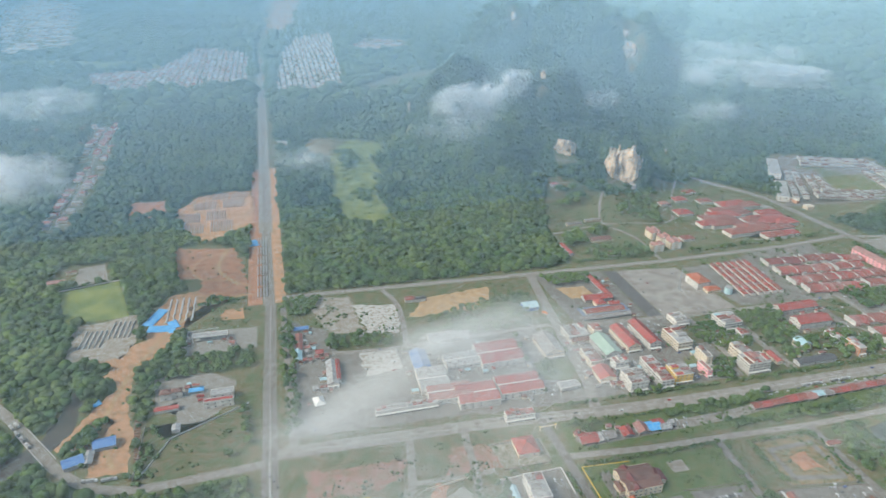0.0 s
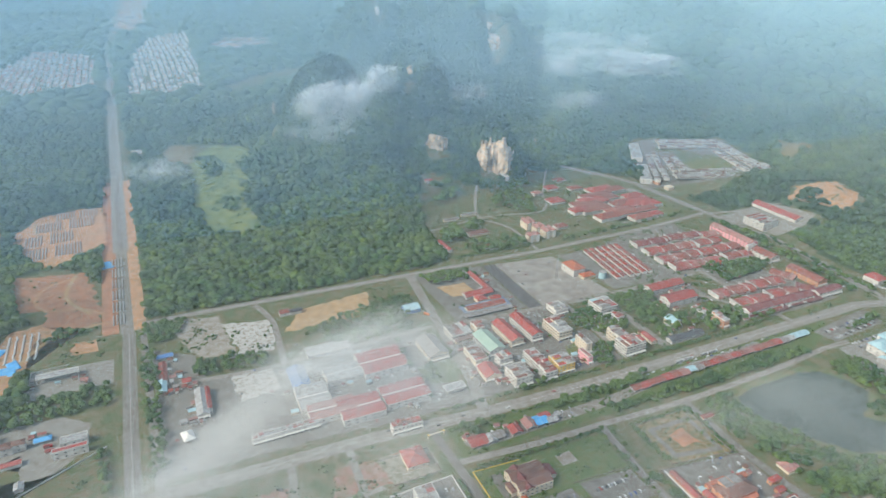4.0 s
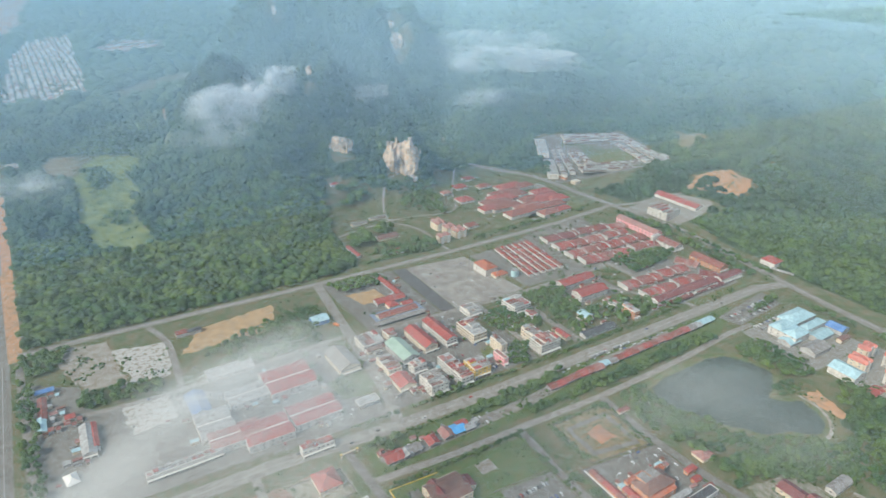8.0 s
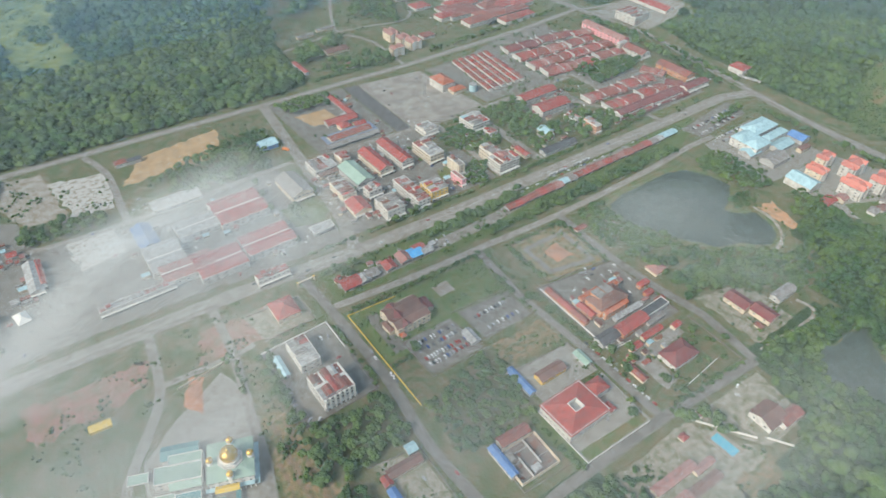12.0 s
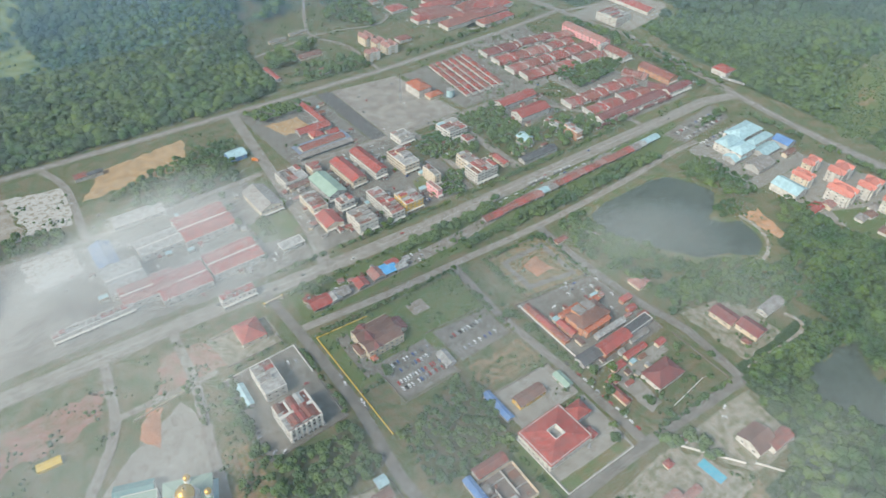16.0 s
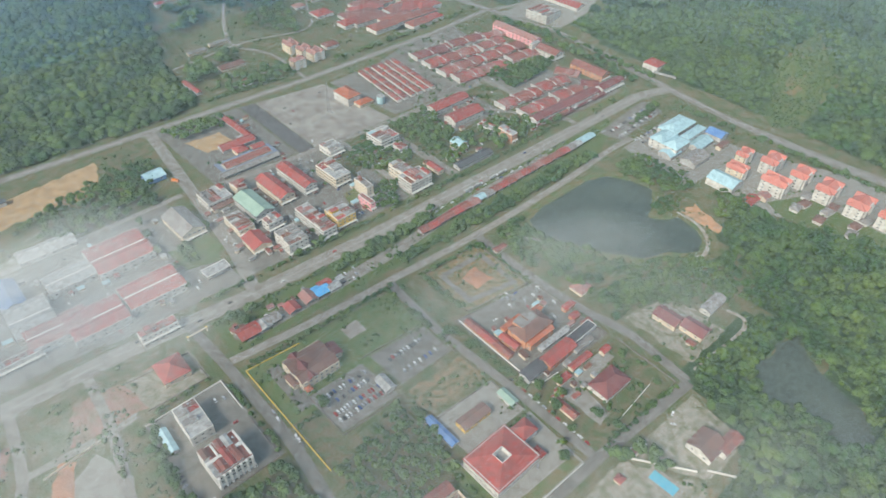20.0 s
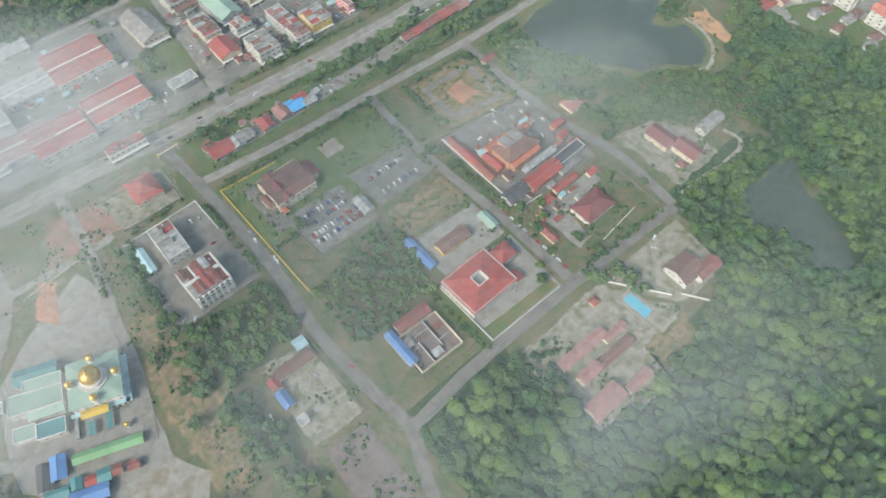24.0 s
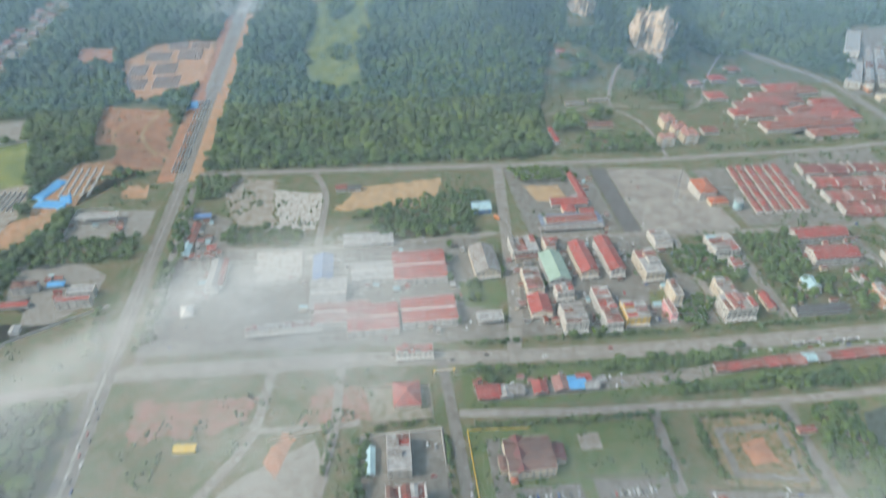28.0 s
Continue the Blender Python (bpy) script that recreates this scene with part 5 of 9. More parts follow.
building("apartment_block", 564, -164, 16.5, 17.8, 2, 15, "hip", "apt_roof", "cream_wall", "cream apartment block with salmon tiled roofs", "apartments")
building("apartment_block", 612, -182, 31.7, 15.3, 1, 15, "hip", "apt_roof", "white_wall", "white apartment block with salmon tiled roofs", "apartments")
building("apartment_block", 573, -205, 20.8, 24.0, 1, 15, "hip", "apt_roof", "white_wall", "wide white apartment block with salmon roofs", "apartments")
building("apartment_block", 611, -217, 30.4, 14.8, 1, 15, "hip", "apt_roof", "white_wall", "white apartment block with salmon tiled roofs", "apartments")
building("apartment_block", 607, -249, 33.6, 16.5, 0, 15, "hip", "apt_roof", "white_wall", "white apartment block with salmon tiled roofs", "apartments")
building("apartment_block", 605, -284, 33.1, 17.8, 0, 15, "hip", "apt_roof", "white_wall", "white apartment block with salmon tiled roofs", "apartments")
building("apartment_block", 609, -315, 33.5, 18.2, -1, 15, "hip", "apt_roof", "white_wall", "white apartment block with salmon tiled roofs", "apartments")
building("house", 532, -200, 19.5, 12.0, -1, 5, "gable", "red_roof", "cream_wall", "small house with a red roof", "house")
building("house", 551, -206, 10.9, 10.6, -0, 5, "gable", "pink_roof", "cream_wall", "low house with a faded red roof", "house")
_po = building("police_station", 53, -82, 34.5, 29.8, 1, 9, "gable2", "brown_roof", "cream_wall", "cream police station with brown tiled roofs", "police station")
part("cross_roof", pitched(9.0, 30.4, 9.25, 2.7, "gable", 0.6, 0.22, -7.5, 0), "maroon_roof", _po, "dark brown cross gable")
part("front_wing", boxes((-22.5, -17.3, -9, 3, 0, 5.6)), "cream_wall", _po)
part("wing_roof", pitched(5.4, 12.4, 5.6, 1.4, "hip", 0.5, 0.2, -19.9, -3), "brown_roof", _po)
part("porch_roof", pitched(5.0, 5.0, 4.2, 1.6, "hip", 0.3, 0.2, -14.5, -17.8), "orange_roof", _po, "small orange porch roof")
for _s in (-1, 1):
    part("porch_post", boxes((-14.7 + _s * 2.1, -14.3 + _s * 2.1, -20.0, -19.6, 0, 4.1)), "trim", _po)
building("office_block", -42, -71, 17.5, 31.6, -1, 10, "flat", "pale_roof", "white_wall", "white office with a flat grey roof", "office")
building("shop_block", -39, -115, 28.1, 27.7, 1, 12, "flat", "brick_roof", "white_wall", "white three-storey shop block with red roof lights", "shops")
building("warehouse", -63, -72, 6.0, 22.9, -2, 4, "gable", "sky_roof", "grey_wall", "narrow car port with grey-blue roof", "warehouse")
building("house", -32, -13, 21.0, 23.8, -1, 6, "hip", "red_roof", "cream_wall", "house with a red hipped roof beside the main road", "house")
building("stall", 34, -16, 18.7, 13.9, 0, 4, "gable", "red_roof", "cream_wall", "food stall with a red sheet roof", "stall")
building("stall", 48, -18, 10.0, 10.7, 1, 4, "gable", "pale_roof", "cream_wall", "food stall with a pale sheet roof", "stall")
building("stall", 57, -16, 12.4, 10.8, 0, 4, "gable", "grey_roof", "cream_wall", "food stall with a grey sheet roof", "stall")
building("stall", 77, -16, 11.3, 12.3, -1, 4, "gable", "red_roof", "cream_wall", "food stall with a faded red roof", "stall")
building("stall", 95, -14, 12.6, 14.4, -1, 4, "gable", "pink_roof", "cream_wall", "food stall with a rusty roof", "stall")
building("stall", 108, -14, 13.7, 13.1, -1, 4, "gable", "tarp", "cream_wall", "food stall under a bright blue canopy", "stall")
building("stall", 115, -10, 11.7, 9.9, -0, 4, "gable", "red_roof", "cream_wall", "food stall with a red roof", "stall")
building("stall", 120, -17, 11.3, 8.7, -0, 4, "gable", "pale_roof", "cream_wall", "food stall under a white canopy", "stall")
building("house", 75, -80, 10.5, 14.1, -2, 5, "gable", "maroon_roof", "cream_wall", "small house with a maroon roof behind the police station", "house")
building("house", 87, -134, 8.7, 15.8, -2, 4, "gable", "pale_roof", "grey_wall", "shed with a pale sheet roof beside the car park", "house")
building("office_building", 136, -237, 14.6, 12.9, -0, 8, "hip", "red_roof", "white_wall", "white wing with a red hipped roof", "office")
building("office_building", 131, -256, 6.0, 8.0, 2, 5, "hip", "red_roof", "white_wall", "white porch with a red hipped roof", "office")
building("warehouse", 91, -196, 6.0, 29.7, 0, 4, "gable", "blue_roof", "grey_wall", "long open shed with a blue sheet roof", "warehouse")
building("warehouse", 117, -203, 26.4, 10.2, -0, 5, "gable", "brown_roof", "yellow_wall", "low yellow building with a brown-grey roof", "warehouse")
building("warehouse", 150, -207, 7.0, 15.7, -2, 4, "gable", "green_roof", "grey_wall", "small open shed with a pale green roof", "warehouse")
building("temple_hall", 215, -171, 35.0, 19.7, 1, 10, "hip", "brown_roof", "orange_wall", "temple hall with brown roof and orange walls", "temple")
building("temple_hall", 214, -183, 28.8, 5.4, 1, 8, "gable", "orange_roof", "orange_wall", "temple hall with a bright orange tiled roof", "temple")
building("temple_hall", 212, -205, 33.7, 11.4, 2, 7, "gable", "red_roof", "orange_wall", "long temple hall with a bright red roof", "temple")
building("temple_hall", 223, -191, 34.7, 5.0, 0, 4, "gable", "pale_roof", "grey_wall", "covered walk with a pale roof", "temple")
building("temple_hall", 245, -202, 31.2, 9.1, 2, 5, "flat", "dark_roof", "grey_wall", "low hall with a dark flat roof", "temple")
building("temple_hall", 182, -136, 6.0, 16.3, -0, 4, "gable", "brick_roof", "orange_wall", "row of stalls with a red roof along the temple wall", "temple")
building("temple_hall", 182, -153, 6.0, 17.9, 1, 4, "gable", "red_roof", "orange_wall", "row of stalls with a red roof along the temple wall", "temple")
building("temple_hall", 182, -171, 6.0, 18.5, 0, 4, "gable", "brick_roof", "orange_wall", "row of stalls with a red roof along the temple wall", "temple")
building("temple_hall", 192, -169, 6.7, 18.3, 2, 5, "gable", "red_roof", "orange_wall", "temple gallery with a red roof", "temple")
building("temple_hall", 207, -157, 23.1, 5.0, 2, 7, "gable", "orange_roof", "orange_wall", "temple gatehouse with an orange roof", "temple")
building("house", 221, -221, 23.9, 5.1, 0, 4, "gable", "red_roof", "cream_wall", "low building with a bright red roof", "house")
building("house", 197, -224, 13.7, 5.2, 1, 4, "hip", "red_roof", "cream_wall", "small house with a bright red hipped roof", "house")
building("house", 185, -231, 6.0, 7.5, 2, 4, "hip", "red_roof", "cream_wall", "small hut with a red roof among trees", "house")
building("house", 220, -251, 29.5, 18.8, 0, 6, "hip", "maroon_roof", "white_wall", "white bungalow with a maroon roof", "house")
building("house", 185, -203, 23.4, 11.0, 0, 5, "gable", "dark_roof", "grey_wall", "low building with a dark grey roof", "house")
building("house", 246, -227, 9.2, 5.0, 2, 4, "gable", "red_roof", "cream_wall", "hut with a red roof", "house")
building("house", 176, -242, 6.0, 24.1, 0, 4, "gable", "brick_roof", "cream_wall", "narrow row with a dull red roof", "house")
building("store_row", 108, -361, 27.2, 12.8, -1, 5, "gable", "pink_roof", "cream_wall", "long low building with a dull pink roof", "building")
building("store_row", 115, -341, 17.5, 7.2, 1, 5, "gable", "pink_roof", "cream_wall", "low building with a dull pink roof", "building")
building("store_row", 136, -366, 21.0, 5.5, 0, 5, "gable", "pink_roof", "cream_wall", "low building with a faded pink roof", "building")
building("store_row", 125, -326, 41.5, 7.3, -1, 4, "gable", "pink_roof", "cream_wall", "long row of stores with a faded roof", "building")
building("store_row", 151, -332, 19.4, 5.0, -0, 4, "gable", "pink_roof", "cream_wall", "row of stores with a faded pink roof", "building")
building("house", 228, -333, 20.9, 20.2, -2, 6, "gable", "brown_roof", "white_wall", "white house with steep brown gables", "house")
building("house", 241, -343, 22.4, 9.7, -1, 6, "gable", "brick_roof", "white_wall", "white wing with a dull red roof", "house")
building("house", 290, -166, 15.8, 14.1, -0, 4, "hip", "pink_roof", "cream_wall", "house with a pinkish roof beside the pond road", "house")
_rw = thing("roofless_workshop", 50, -253, -2, "roofless workshop with stained floor and broken partition walls", "building")
FOOTPRINTS.append((50, -253, 35, 30))
part("floor", boxes((-17.4, 17.4, -14.7, 14.7, 0.05, 0.25)), "brown_slab", _rw, "dark stained concrete floor")
for _b in ((-17.6, 17.6, -15.0, -14.7, 0, 4.0), (-17.6, 17.6, 14.7, 15.0, 0, 4.0), (-17.6, -17.3, -14.7, 14.7, 0, 4.0), (17.3, 17.6, -14.7, 14.7, 0, 4.0)):
    part("wall", boxes(_b), "cream_wall", _rw)
for _b in ((-6.2, -6.0, -14.7, 4.0, 0.2, 3.4), (5.8, 6.0, -8.0, 14.7, 0.2, 3.2), (-17.3, -6.2, 1.0, 1.2, 0.2, 3.4), (6.0, 17.3, -3.0, -2.8, 0.2, 2.6), (-6.0, 5.8, 8.6, 8.8, 0.2, 2.4)):
    part("partition", boxes(_b), "grey_wall", _rw)
for _b, _m in (((-16.5, -8.5, 4.0, 11.0, 3.2, 3.35), "grey_roof"), ((8.0, 15.5, 3.0, 9.0, 3.0, 3.15), "rust"), ((-4.0, 3.5, -12.5, -6.5, 2.8, 2.95), "pale_roof")):
    part("sheet_roof", boxes(_b), _m, _rw)
for _i in range(6):
    part("crate_stack", boxes((-1.3, 1.3, -0.9, 0.9, 0.25, 1.3)), "rust", _rw).matrix_local = pose(-14 + _i * 5.3, -10 + (_i * 7 % 5) * 4.1, 0, 0, 0, _i * 31)
building("warehouse", 32, -245, 6.0, 28.0, -1, 5, "gable", "blue_roof", "grey_wall", "long shed with a pale blue roof", "warehouse")
building("house", 52, -233, 26.6, 8.4, -2, 6, "gable", "brick_roof", "white_wall", "house with a red-brown roof", "house")
building("mosque_annex", -165, -122, 32.6, 13.9, -21, 8, "flat", "green_roof", "white_wall", "low mosque annex with sage green roofs", "mosque")
building("mosque_annex", -157, -114, 23.4, 8.9, -21, 8, "flat", "green_roof", "white_wall", "mosque annex with a sage green roof", "mosque")
building("mosque_annex", -158, -104, 25.7, 11.2, -21, 6, "gable", "teal_roof", "white_wall", "mosque annex with a dark teal roof", "mosque")
building("mosque_annex", -163, -130, 20.6, 9.0, -21, 5, "gable", "green_roof", "white_wall", "mosque porch with a green roof", "mosque")
building("canopy", -146, -178, 40.7, 5.8, -21, 4, "gable", "leaf_green_roof", "grey_wall", "long open canopy with a bright green roof", "canopy")
building("stall", -183, -169, 7.1, 16.3, -21, 4, "gable", "dark_roof", "grey_wall", "stall with a dark roof", "stall")
building("stall", -174, -169, 8.6, 14.6, -21, 4, "gable", "blue_roof", "grey_wall", "stall with a blue sheet roof", "stall")
building("stall", -167, -196, 21.8, 8.0, -21, 4, "gable", "blue_roof", "grey_wall", "stall row with a blue sheet roof", "stall")
building("stall", -181, -183, 12.8, 5.0, -21, 4, "gable", "teal_roof", "grey_wall", "stall row with a teal roof", "stall")
building("stall", -170, -205, 14.1, 9.1, -21, 4, "gable", "tarp", "grey_wall", "stall under a bright blue canopy", "stall")
building("stall", -170, -185, 6.0, 6.6, -21, 4, "gable", "teal_roof", "grey_wall", "small stall with a teal roof", "stall")
building("stall", -162, -189, 6.9, 5.4, -21, 4, "gable", "red_roof", "grey_wall", "small stall with a red roof", "stall")
building("stall", -155, -191, 6.9, 6.8, -21, 4, "gable", "teal_roof", "grey_wall", "small stall with a teal roof", "stall")
building("stall", -148, -193, 6.0, 5.3, -21, 4, "gable", "brick_roof", "grey_wall", "small stall with a dull red roof", "stall")
building("stall", -139, -197, 6.0, 5.0, -21, 4, "gable", "brick_roof", "grey_wall", "small stall with a dull red roof", "stall")
building("warehouse", -8, 150, 51.8, 45.0, 1, 8, "gable2", "red_roof", "white_wall", "large warehouse with two red roof spans", "warehouse")
_wh = building("warehouse", -5, 84, 50.1, 34.6, 1, 8, "gable2", "red_roof", "white_wall", "large warehouse with two red roof spans", "warehouse")
for _u, _wd in ((-18.5, 11.0), (-6.5, 4.0)):
    part("pale_sheet", shift_roof(_wd, 16.2, 8.2, 1.75, _u, 8.65), "pale_roof", _wh, "strip of bare pale roof sheets")
building("warehouse", -56, 78, 45.4, 35.9, 0, 8, "gable2", "red_roof", "white_wall", "large warehouse with two red roof spans", "warehouse")
building("warehouse", -55, 146, 40.8, 26.8, 2, 7, "gable2", "pale_roof", "white_wall", "pale warehouse in the mist", "warehouse")
building("warehouse", -84, 89, 49.4, 29.5, -1, 7, "gable2", "pink_roof", "white_wall", "warehouse with a faded roof in the mist", "warehouse")
building("petrol_station", 50, 70, 24.0, 11.8, 2, 6, "flat", "pale_roof", "white_wall", "petrol station with a pale flat canopy", "petrol station")
building("house", -57, 203, 51.2, 18.4, -0, 5, "gable", "pale_roof", "white_wall", "long store with a white roof", "house")
building("shop_block", -135, 74, 67.5, 7.4, 1, 7, "flat", "pale_roof", "white_wall", "row of white shops with patched roofs", "shops")
building("shop_house", -22, 33, 31.6, 9.9, 0, 8, "flat", "red_roof", "white_wall", "white shop with a red roof in the mist", "shophouse")
building("warehouse", -103, 157, 19.0, 38.9, 0, 6, "gable", "blue_roof", "grey_wall", "workshop with a pale blue roof", "warehouse")
building("warehouse", -97, 116, 33.5, 44.0, -1, 7, "gable2", "pale_roof", "white_wall", "pale workshop in the mist", "warehouse")
building("house", -86, 309, 12.3, 9.6, 2, 5, "gable", "brick_roof", "white_wall", "house with a dull red roof beside the sand", "house")
building("house", -71, 307, 15.8, 7.2, 2, 5, "gable", "dark_roof", "white_wall", "house with a dark roof beside the sand", "house")
building("warehouse", 71, 252, 21.1, 16.5, 2, 6, "gable", "sky_roof", "blue_roof", "workshop with a pale roof and blue walls", "warehouse")
building("stall", -237, 264, 17.8, 7.1, 2, 4, "gable", "blue_roof", "grey_wall", "stall with a blue roof", "stall")
building("stall", -241, 231, 7.7, 37.4, -2, 4, "gable", "brick_roof", "grey_wall", "row of stalls with a maroon roof", "stall")
building("stall", -243, 203, 7.3, 23.4, -2, 4, "gable", "sky_roof", "grey_wall", "row of stalls with a grey-blue roof", "stall")
building("shop_house", -207, 155, 12.3, 46.2, -2, 6, "gable", "pale_roof", "white_wall", "workshop with white roof", "shophouse")
building("shop_house", -201, 159, 6.0, 38.6, -2, 6, "gable", "red_roof", "white_wall", "workshop with a bright red roof", "shophouse")
building("stall", -218, 204, 8.5, 8.1, -1, 4, "gable", "red_roof", "grey_wall", "hut with a red roof", "stall")
building("petrol_station", -349, 269, 42.6, 10.3, 0, 7, "flat", "pale_roof", "white_wall", "petrol station with a pale flat canopy", "petrol station")
building("fire_station", -331, 128, 30.4, 6.1, 2, 9, "flat", "red_roof", "white_wall", "fire station with red and white roofs", "fire station")
building("fire_station", -328, 143, 24.0, 10.6, 2, 8, "flat", "pale_roof", "white_wall", "fire station wing with a pale roof", "fire station")
building("house", -388, 155, 11.7, 9.6, 2, 9, "hip", "brown_roof", "white_wall", "white quarters with grey-brown hipped roof", "house")
building("house", -377, 156, 11.6, 7.5, 2, 9, "hip", "brown_roof", "white_wall", "white quarters with grey-brown hipped roof", "house")
building("house", -385, 132, 23.8, 6.3, 2, 4, "gable", "red_roof", "white_wall", "garage with a red roof", "house")
building("stall", -357, 159, 15.1, 6.4, 2, 4, "hip", "tarp", "grey_wall", "small hall with a bright blue roof", "stall")
building("store_row", -372, 97, 7.2, 9.3, 2, 4, "gable", "pale_roof", "white_wall", "low white store beside the yard", "building")
building("house", -575, 472, 21.9, 9.7, 2, 5, "gable", "pink_roof", "cream_wall", "school hall with a pale pink roof", "house")
building("house", -562, 504, 14.5, 5.0, 2, 5, "gable", "brown_roof", "cream_wall", "small school building beside the wood", "house")
building("stall", -438, 88, 20.0, 14, 8, 5, "gable", "blue_roof", "grey_wall", "open shed with a bright blue roof", "stall")
building("stall", -462, 66, 18.0, 13, 20, 5, "gable", "blue_roof", "grey_wall", "open shed with a bright blue roof", "stall")
building("stall", -449, 70, 7.5, 18, 4, 4, "gable", "pale_roof", "grey_wall", "site hut with a pale roof", "stall")
building("hospital", 514, 463, 62.7, 52.6, -0, 7, "hip", "brick_roof", "white_wall", "white hospital wing with a red hipped roof", "hospital")
building("hospital", 557, 498, 67.9, 40.3, 1, 7, "hip", "brick_roof", "white_wall", "white hospital wing with a red hipped roof", "hospital")
building("hospital", 585, 530, 58.9, 29.3, 2, 7, "hip", "red_roof", "white_wall", "white hospital wing with a red hipped roof", "hospital")
building("hospital", 553, 422, 62.0, 37.1, 1, 7, "hip", "brick_roof", "white_wall", "white hospital wing with a red hipped roof", "hospital")
building("hospital", 606, 449, 70.1, 39.4, -1, 7, "hip", "red_roof", "white_wall", "white hospital wing with a red hipped roof", "hospital")
building("hospital", 595, 414, 54.9, 20.7, 2, 7, "hip", "brick_roof", "white_wall", "white hospital wing with a red hipped roof", "hospital")
building("house", 492, 566, 25.9, 20.1, 2, 5, "hip", "red_roof", "white_wall", "house with a red roof below the cliff", "house")
building("house", 467, 511, 30.1, 24.7, 1, 5, "hip", "red_roof", "white_wall", "house with a red roof below the cliff", "house")
building("house", 542, 557, 28.2, 17.8, 2, 5, "hip", "brick_roof", "white_wall", "house with a red roof below the cliff", "house")
building("house", 447, 545, 18.0, 15.0, 2, 5, "hip", "pink_roof", "white_wall", "house with a faded roof below the cliff", "house")
building("house", 534, 600, 24.0, 15.1, 2, 5, "hip", "brick_roof", "white_wall", "house with a red roof below the cliff", "house")
building("apartment_block", 360, 430, 18.3, 20.4, 2, 13, "hip", "pink_roof", "cream_wall", "cream flats with faded pink roofs", "apartments")
building("apartment_block", 367, 407, 19.2, 15.1, 2, 13, "hip", "pink_roof", "cream_wall", "cream flats with faded pink roofs", "apartments")
building("apartment_block", 374, 389, 21.4, 16.4, 2, 13, "hip", "pink_roof", "cream_wall", "cream flats with faded pink roofs", "apartments")
building("apartment_block", 340, 382, 21.2, 10.9, 2, 13, "hip", "pink_roof", "cream_wall", "cream flats with faded pink roofs", "apartments")
building("house", 413, 410, 21.6, 16.0, 1, 5, "hip", "brick_roof", "white_wall", "house with a dull red roof", "house")
building("store_row", 249, 505, 27.8, 8.1, 1, 4, "gable", "grey_roof", "cream_wall", "low grey quarters in a walled field", "building")
building("store_row", 285, 509, 29.5, 6.7, 2, 4, "gable", "grey_roof", "cream_wall", "low grey quarters in a walled field", "building")
building("store_row", 267, 439, 34.6, 15.0, 0, 4, "gable", "brown_roof", "cream_wall", "low quarters with a brown roof", "building")
building("house", 196, 414, 6.1, 40.7, 2, 5, "gable", "red_roof", "white_wall", "long house with a red roof at the wood", "house")
building("house", 258, 384, 16.3, 10.5, 2, 5, "hip", "red_roof", "white_wall", "house with a red roof beside the road", "house")
building("house", 248, 601, 13.7, 8.7, 2, 5, "hip", "red_roof", "white_wall", "house with a red roof at the wood", "house")
building("tower", 400, 583, 6.0, 16.1, 2, 9, "flat", "grey_roof", "grey_wall", "grey tower below the limestone cliff", "tower")
building("office_block", 732, 273, 35.5, 41.7, 2, 12, "flat", "grey_roof", "white_wall", "white office block with a yellow panel", "office")
building("store_row", 781, 283, 21.8, 90.3, 2, 6, "gable", "red_roof", "white_wall", "long row with a bright red roof", "building")
building("store_row", 722, 264, 10.1, 25.0, 2, 5, "gable", "brick_roof", "white_wall", "low row with a red roof", "building")
building("warehouse", 792, 682, 22, 112.0, -34, 10, "flat", "pale_roof", "white_wall", "large white-roofed store hall", "warehouse")
building("warehouse", 727, 572, 22, 98.0, -34, 10, "flat", "pale_roof", "white_wall", "large white-roofed store hall", "warehouse")
building("house", 721, 488, 15.1, 13.4, 2, 6, "flat", "cream_wall", "cream_wall", "cream house beside the estate", "house")
building("house", 719, 524, 6.0, 18.6, 2, 6, "flat", "cream_wall", "orange_wall", "cream house beside the estate", "house")
building("house", 954, 469, 11.6, 16.2, 2, 7, "flat", "pale_roof", "white_wall", "white hall at the edge of the estate", "house")
building("warehouse", 1000, 381, 20.7, 12.2, 1, 6, "gable", "sky_roof", "grey_wall", "shed with a pale roof in the woods", "warehouse")
building("house", -235, 1149, 23.5, 10.2, 2, 6, "flat", "pale_roof", "white_wall", "white house beside the new road", "house")
building("shop_block", 652, 256, 16.4, 85.8, 1, 11, "gable", "pink_roof", "pink_wall", "long pink shop row with faded roof", "shops")
building("shop_house", 635, 204, 18.1, 5.3, 2, 14, "flat", "pale_roof", "white_wall", "white end block of the shop row", "shophouse")
building("shop_block", 644, 183, 19.5, 39.7, 1, 9, "gable", "brick_roof", "white_wall", "shop row with a red roof", "shops")
building("shop_block", 643, 106, 19.2, 54.3, 2, 9, "gable", "brick_roof", "orange_wall", "orange shop row with a red roof", "shops")
building("shop_block", 628, 60, 46.5, 12.8, -0, 9, "gable", "maroon_roof", "white_wall", "white shop row with a maroon roof", "shops")
building("shop_block", 504, 62, 57.9, 13.8, 0, 9, "gable", "maroon_roof", "white_wall", "white shop row with a maroon roof", "shops")
building("shop_block", 565, 62, 61.8, 15.8, 0, 9, "gable", "maroon_roof", "white_wall", "white shop row with a maroon roof", "shops")
building("shed", -46, -210, 6.0, 7.8, -1, 4, "gable", "red_roof", "grey_wall", "small workshop shed with a red roof", "shed")
building("shed", -47, -223, 6.0, 11.8, -1, 4, "gable", "blue_roof", "grey_wall", "narrow workshop shed with a blue roof", "shed")
building("shed", -46, -242, 6.2, 6.7, -2, 4, "flat", "pale_roof", "white_wall", "small white hut beside the workshop", "shed")
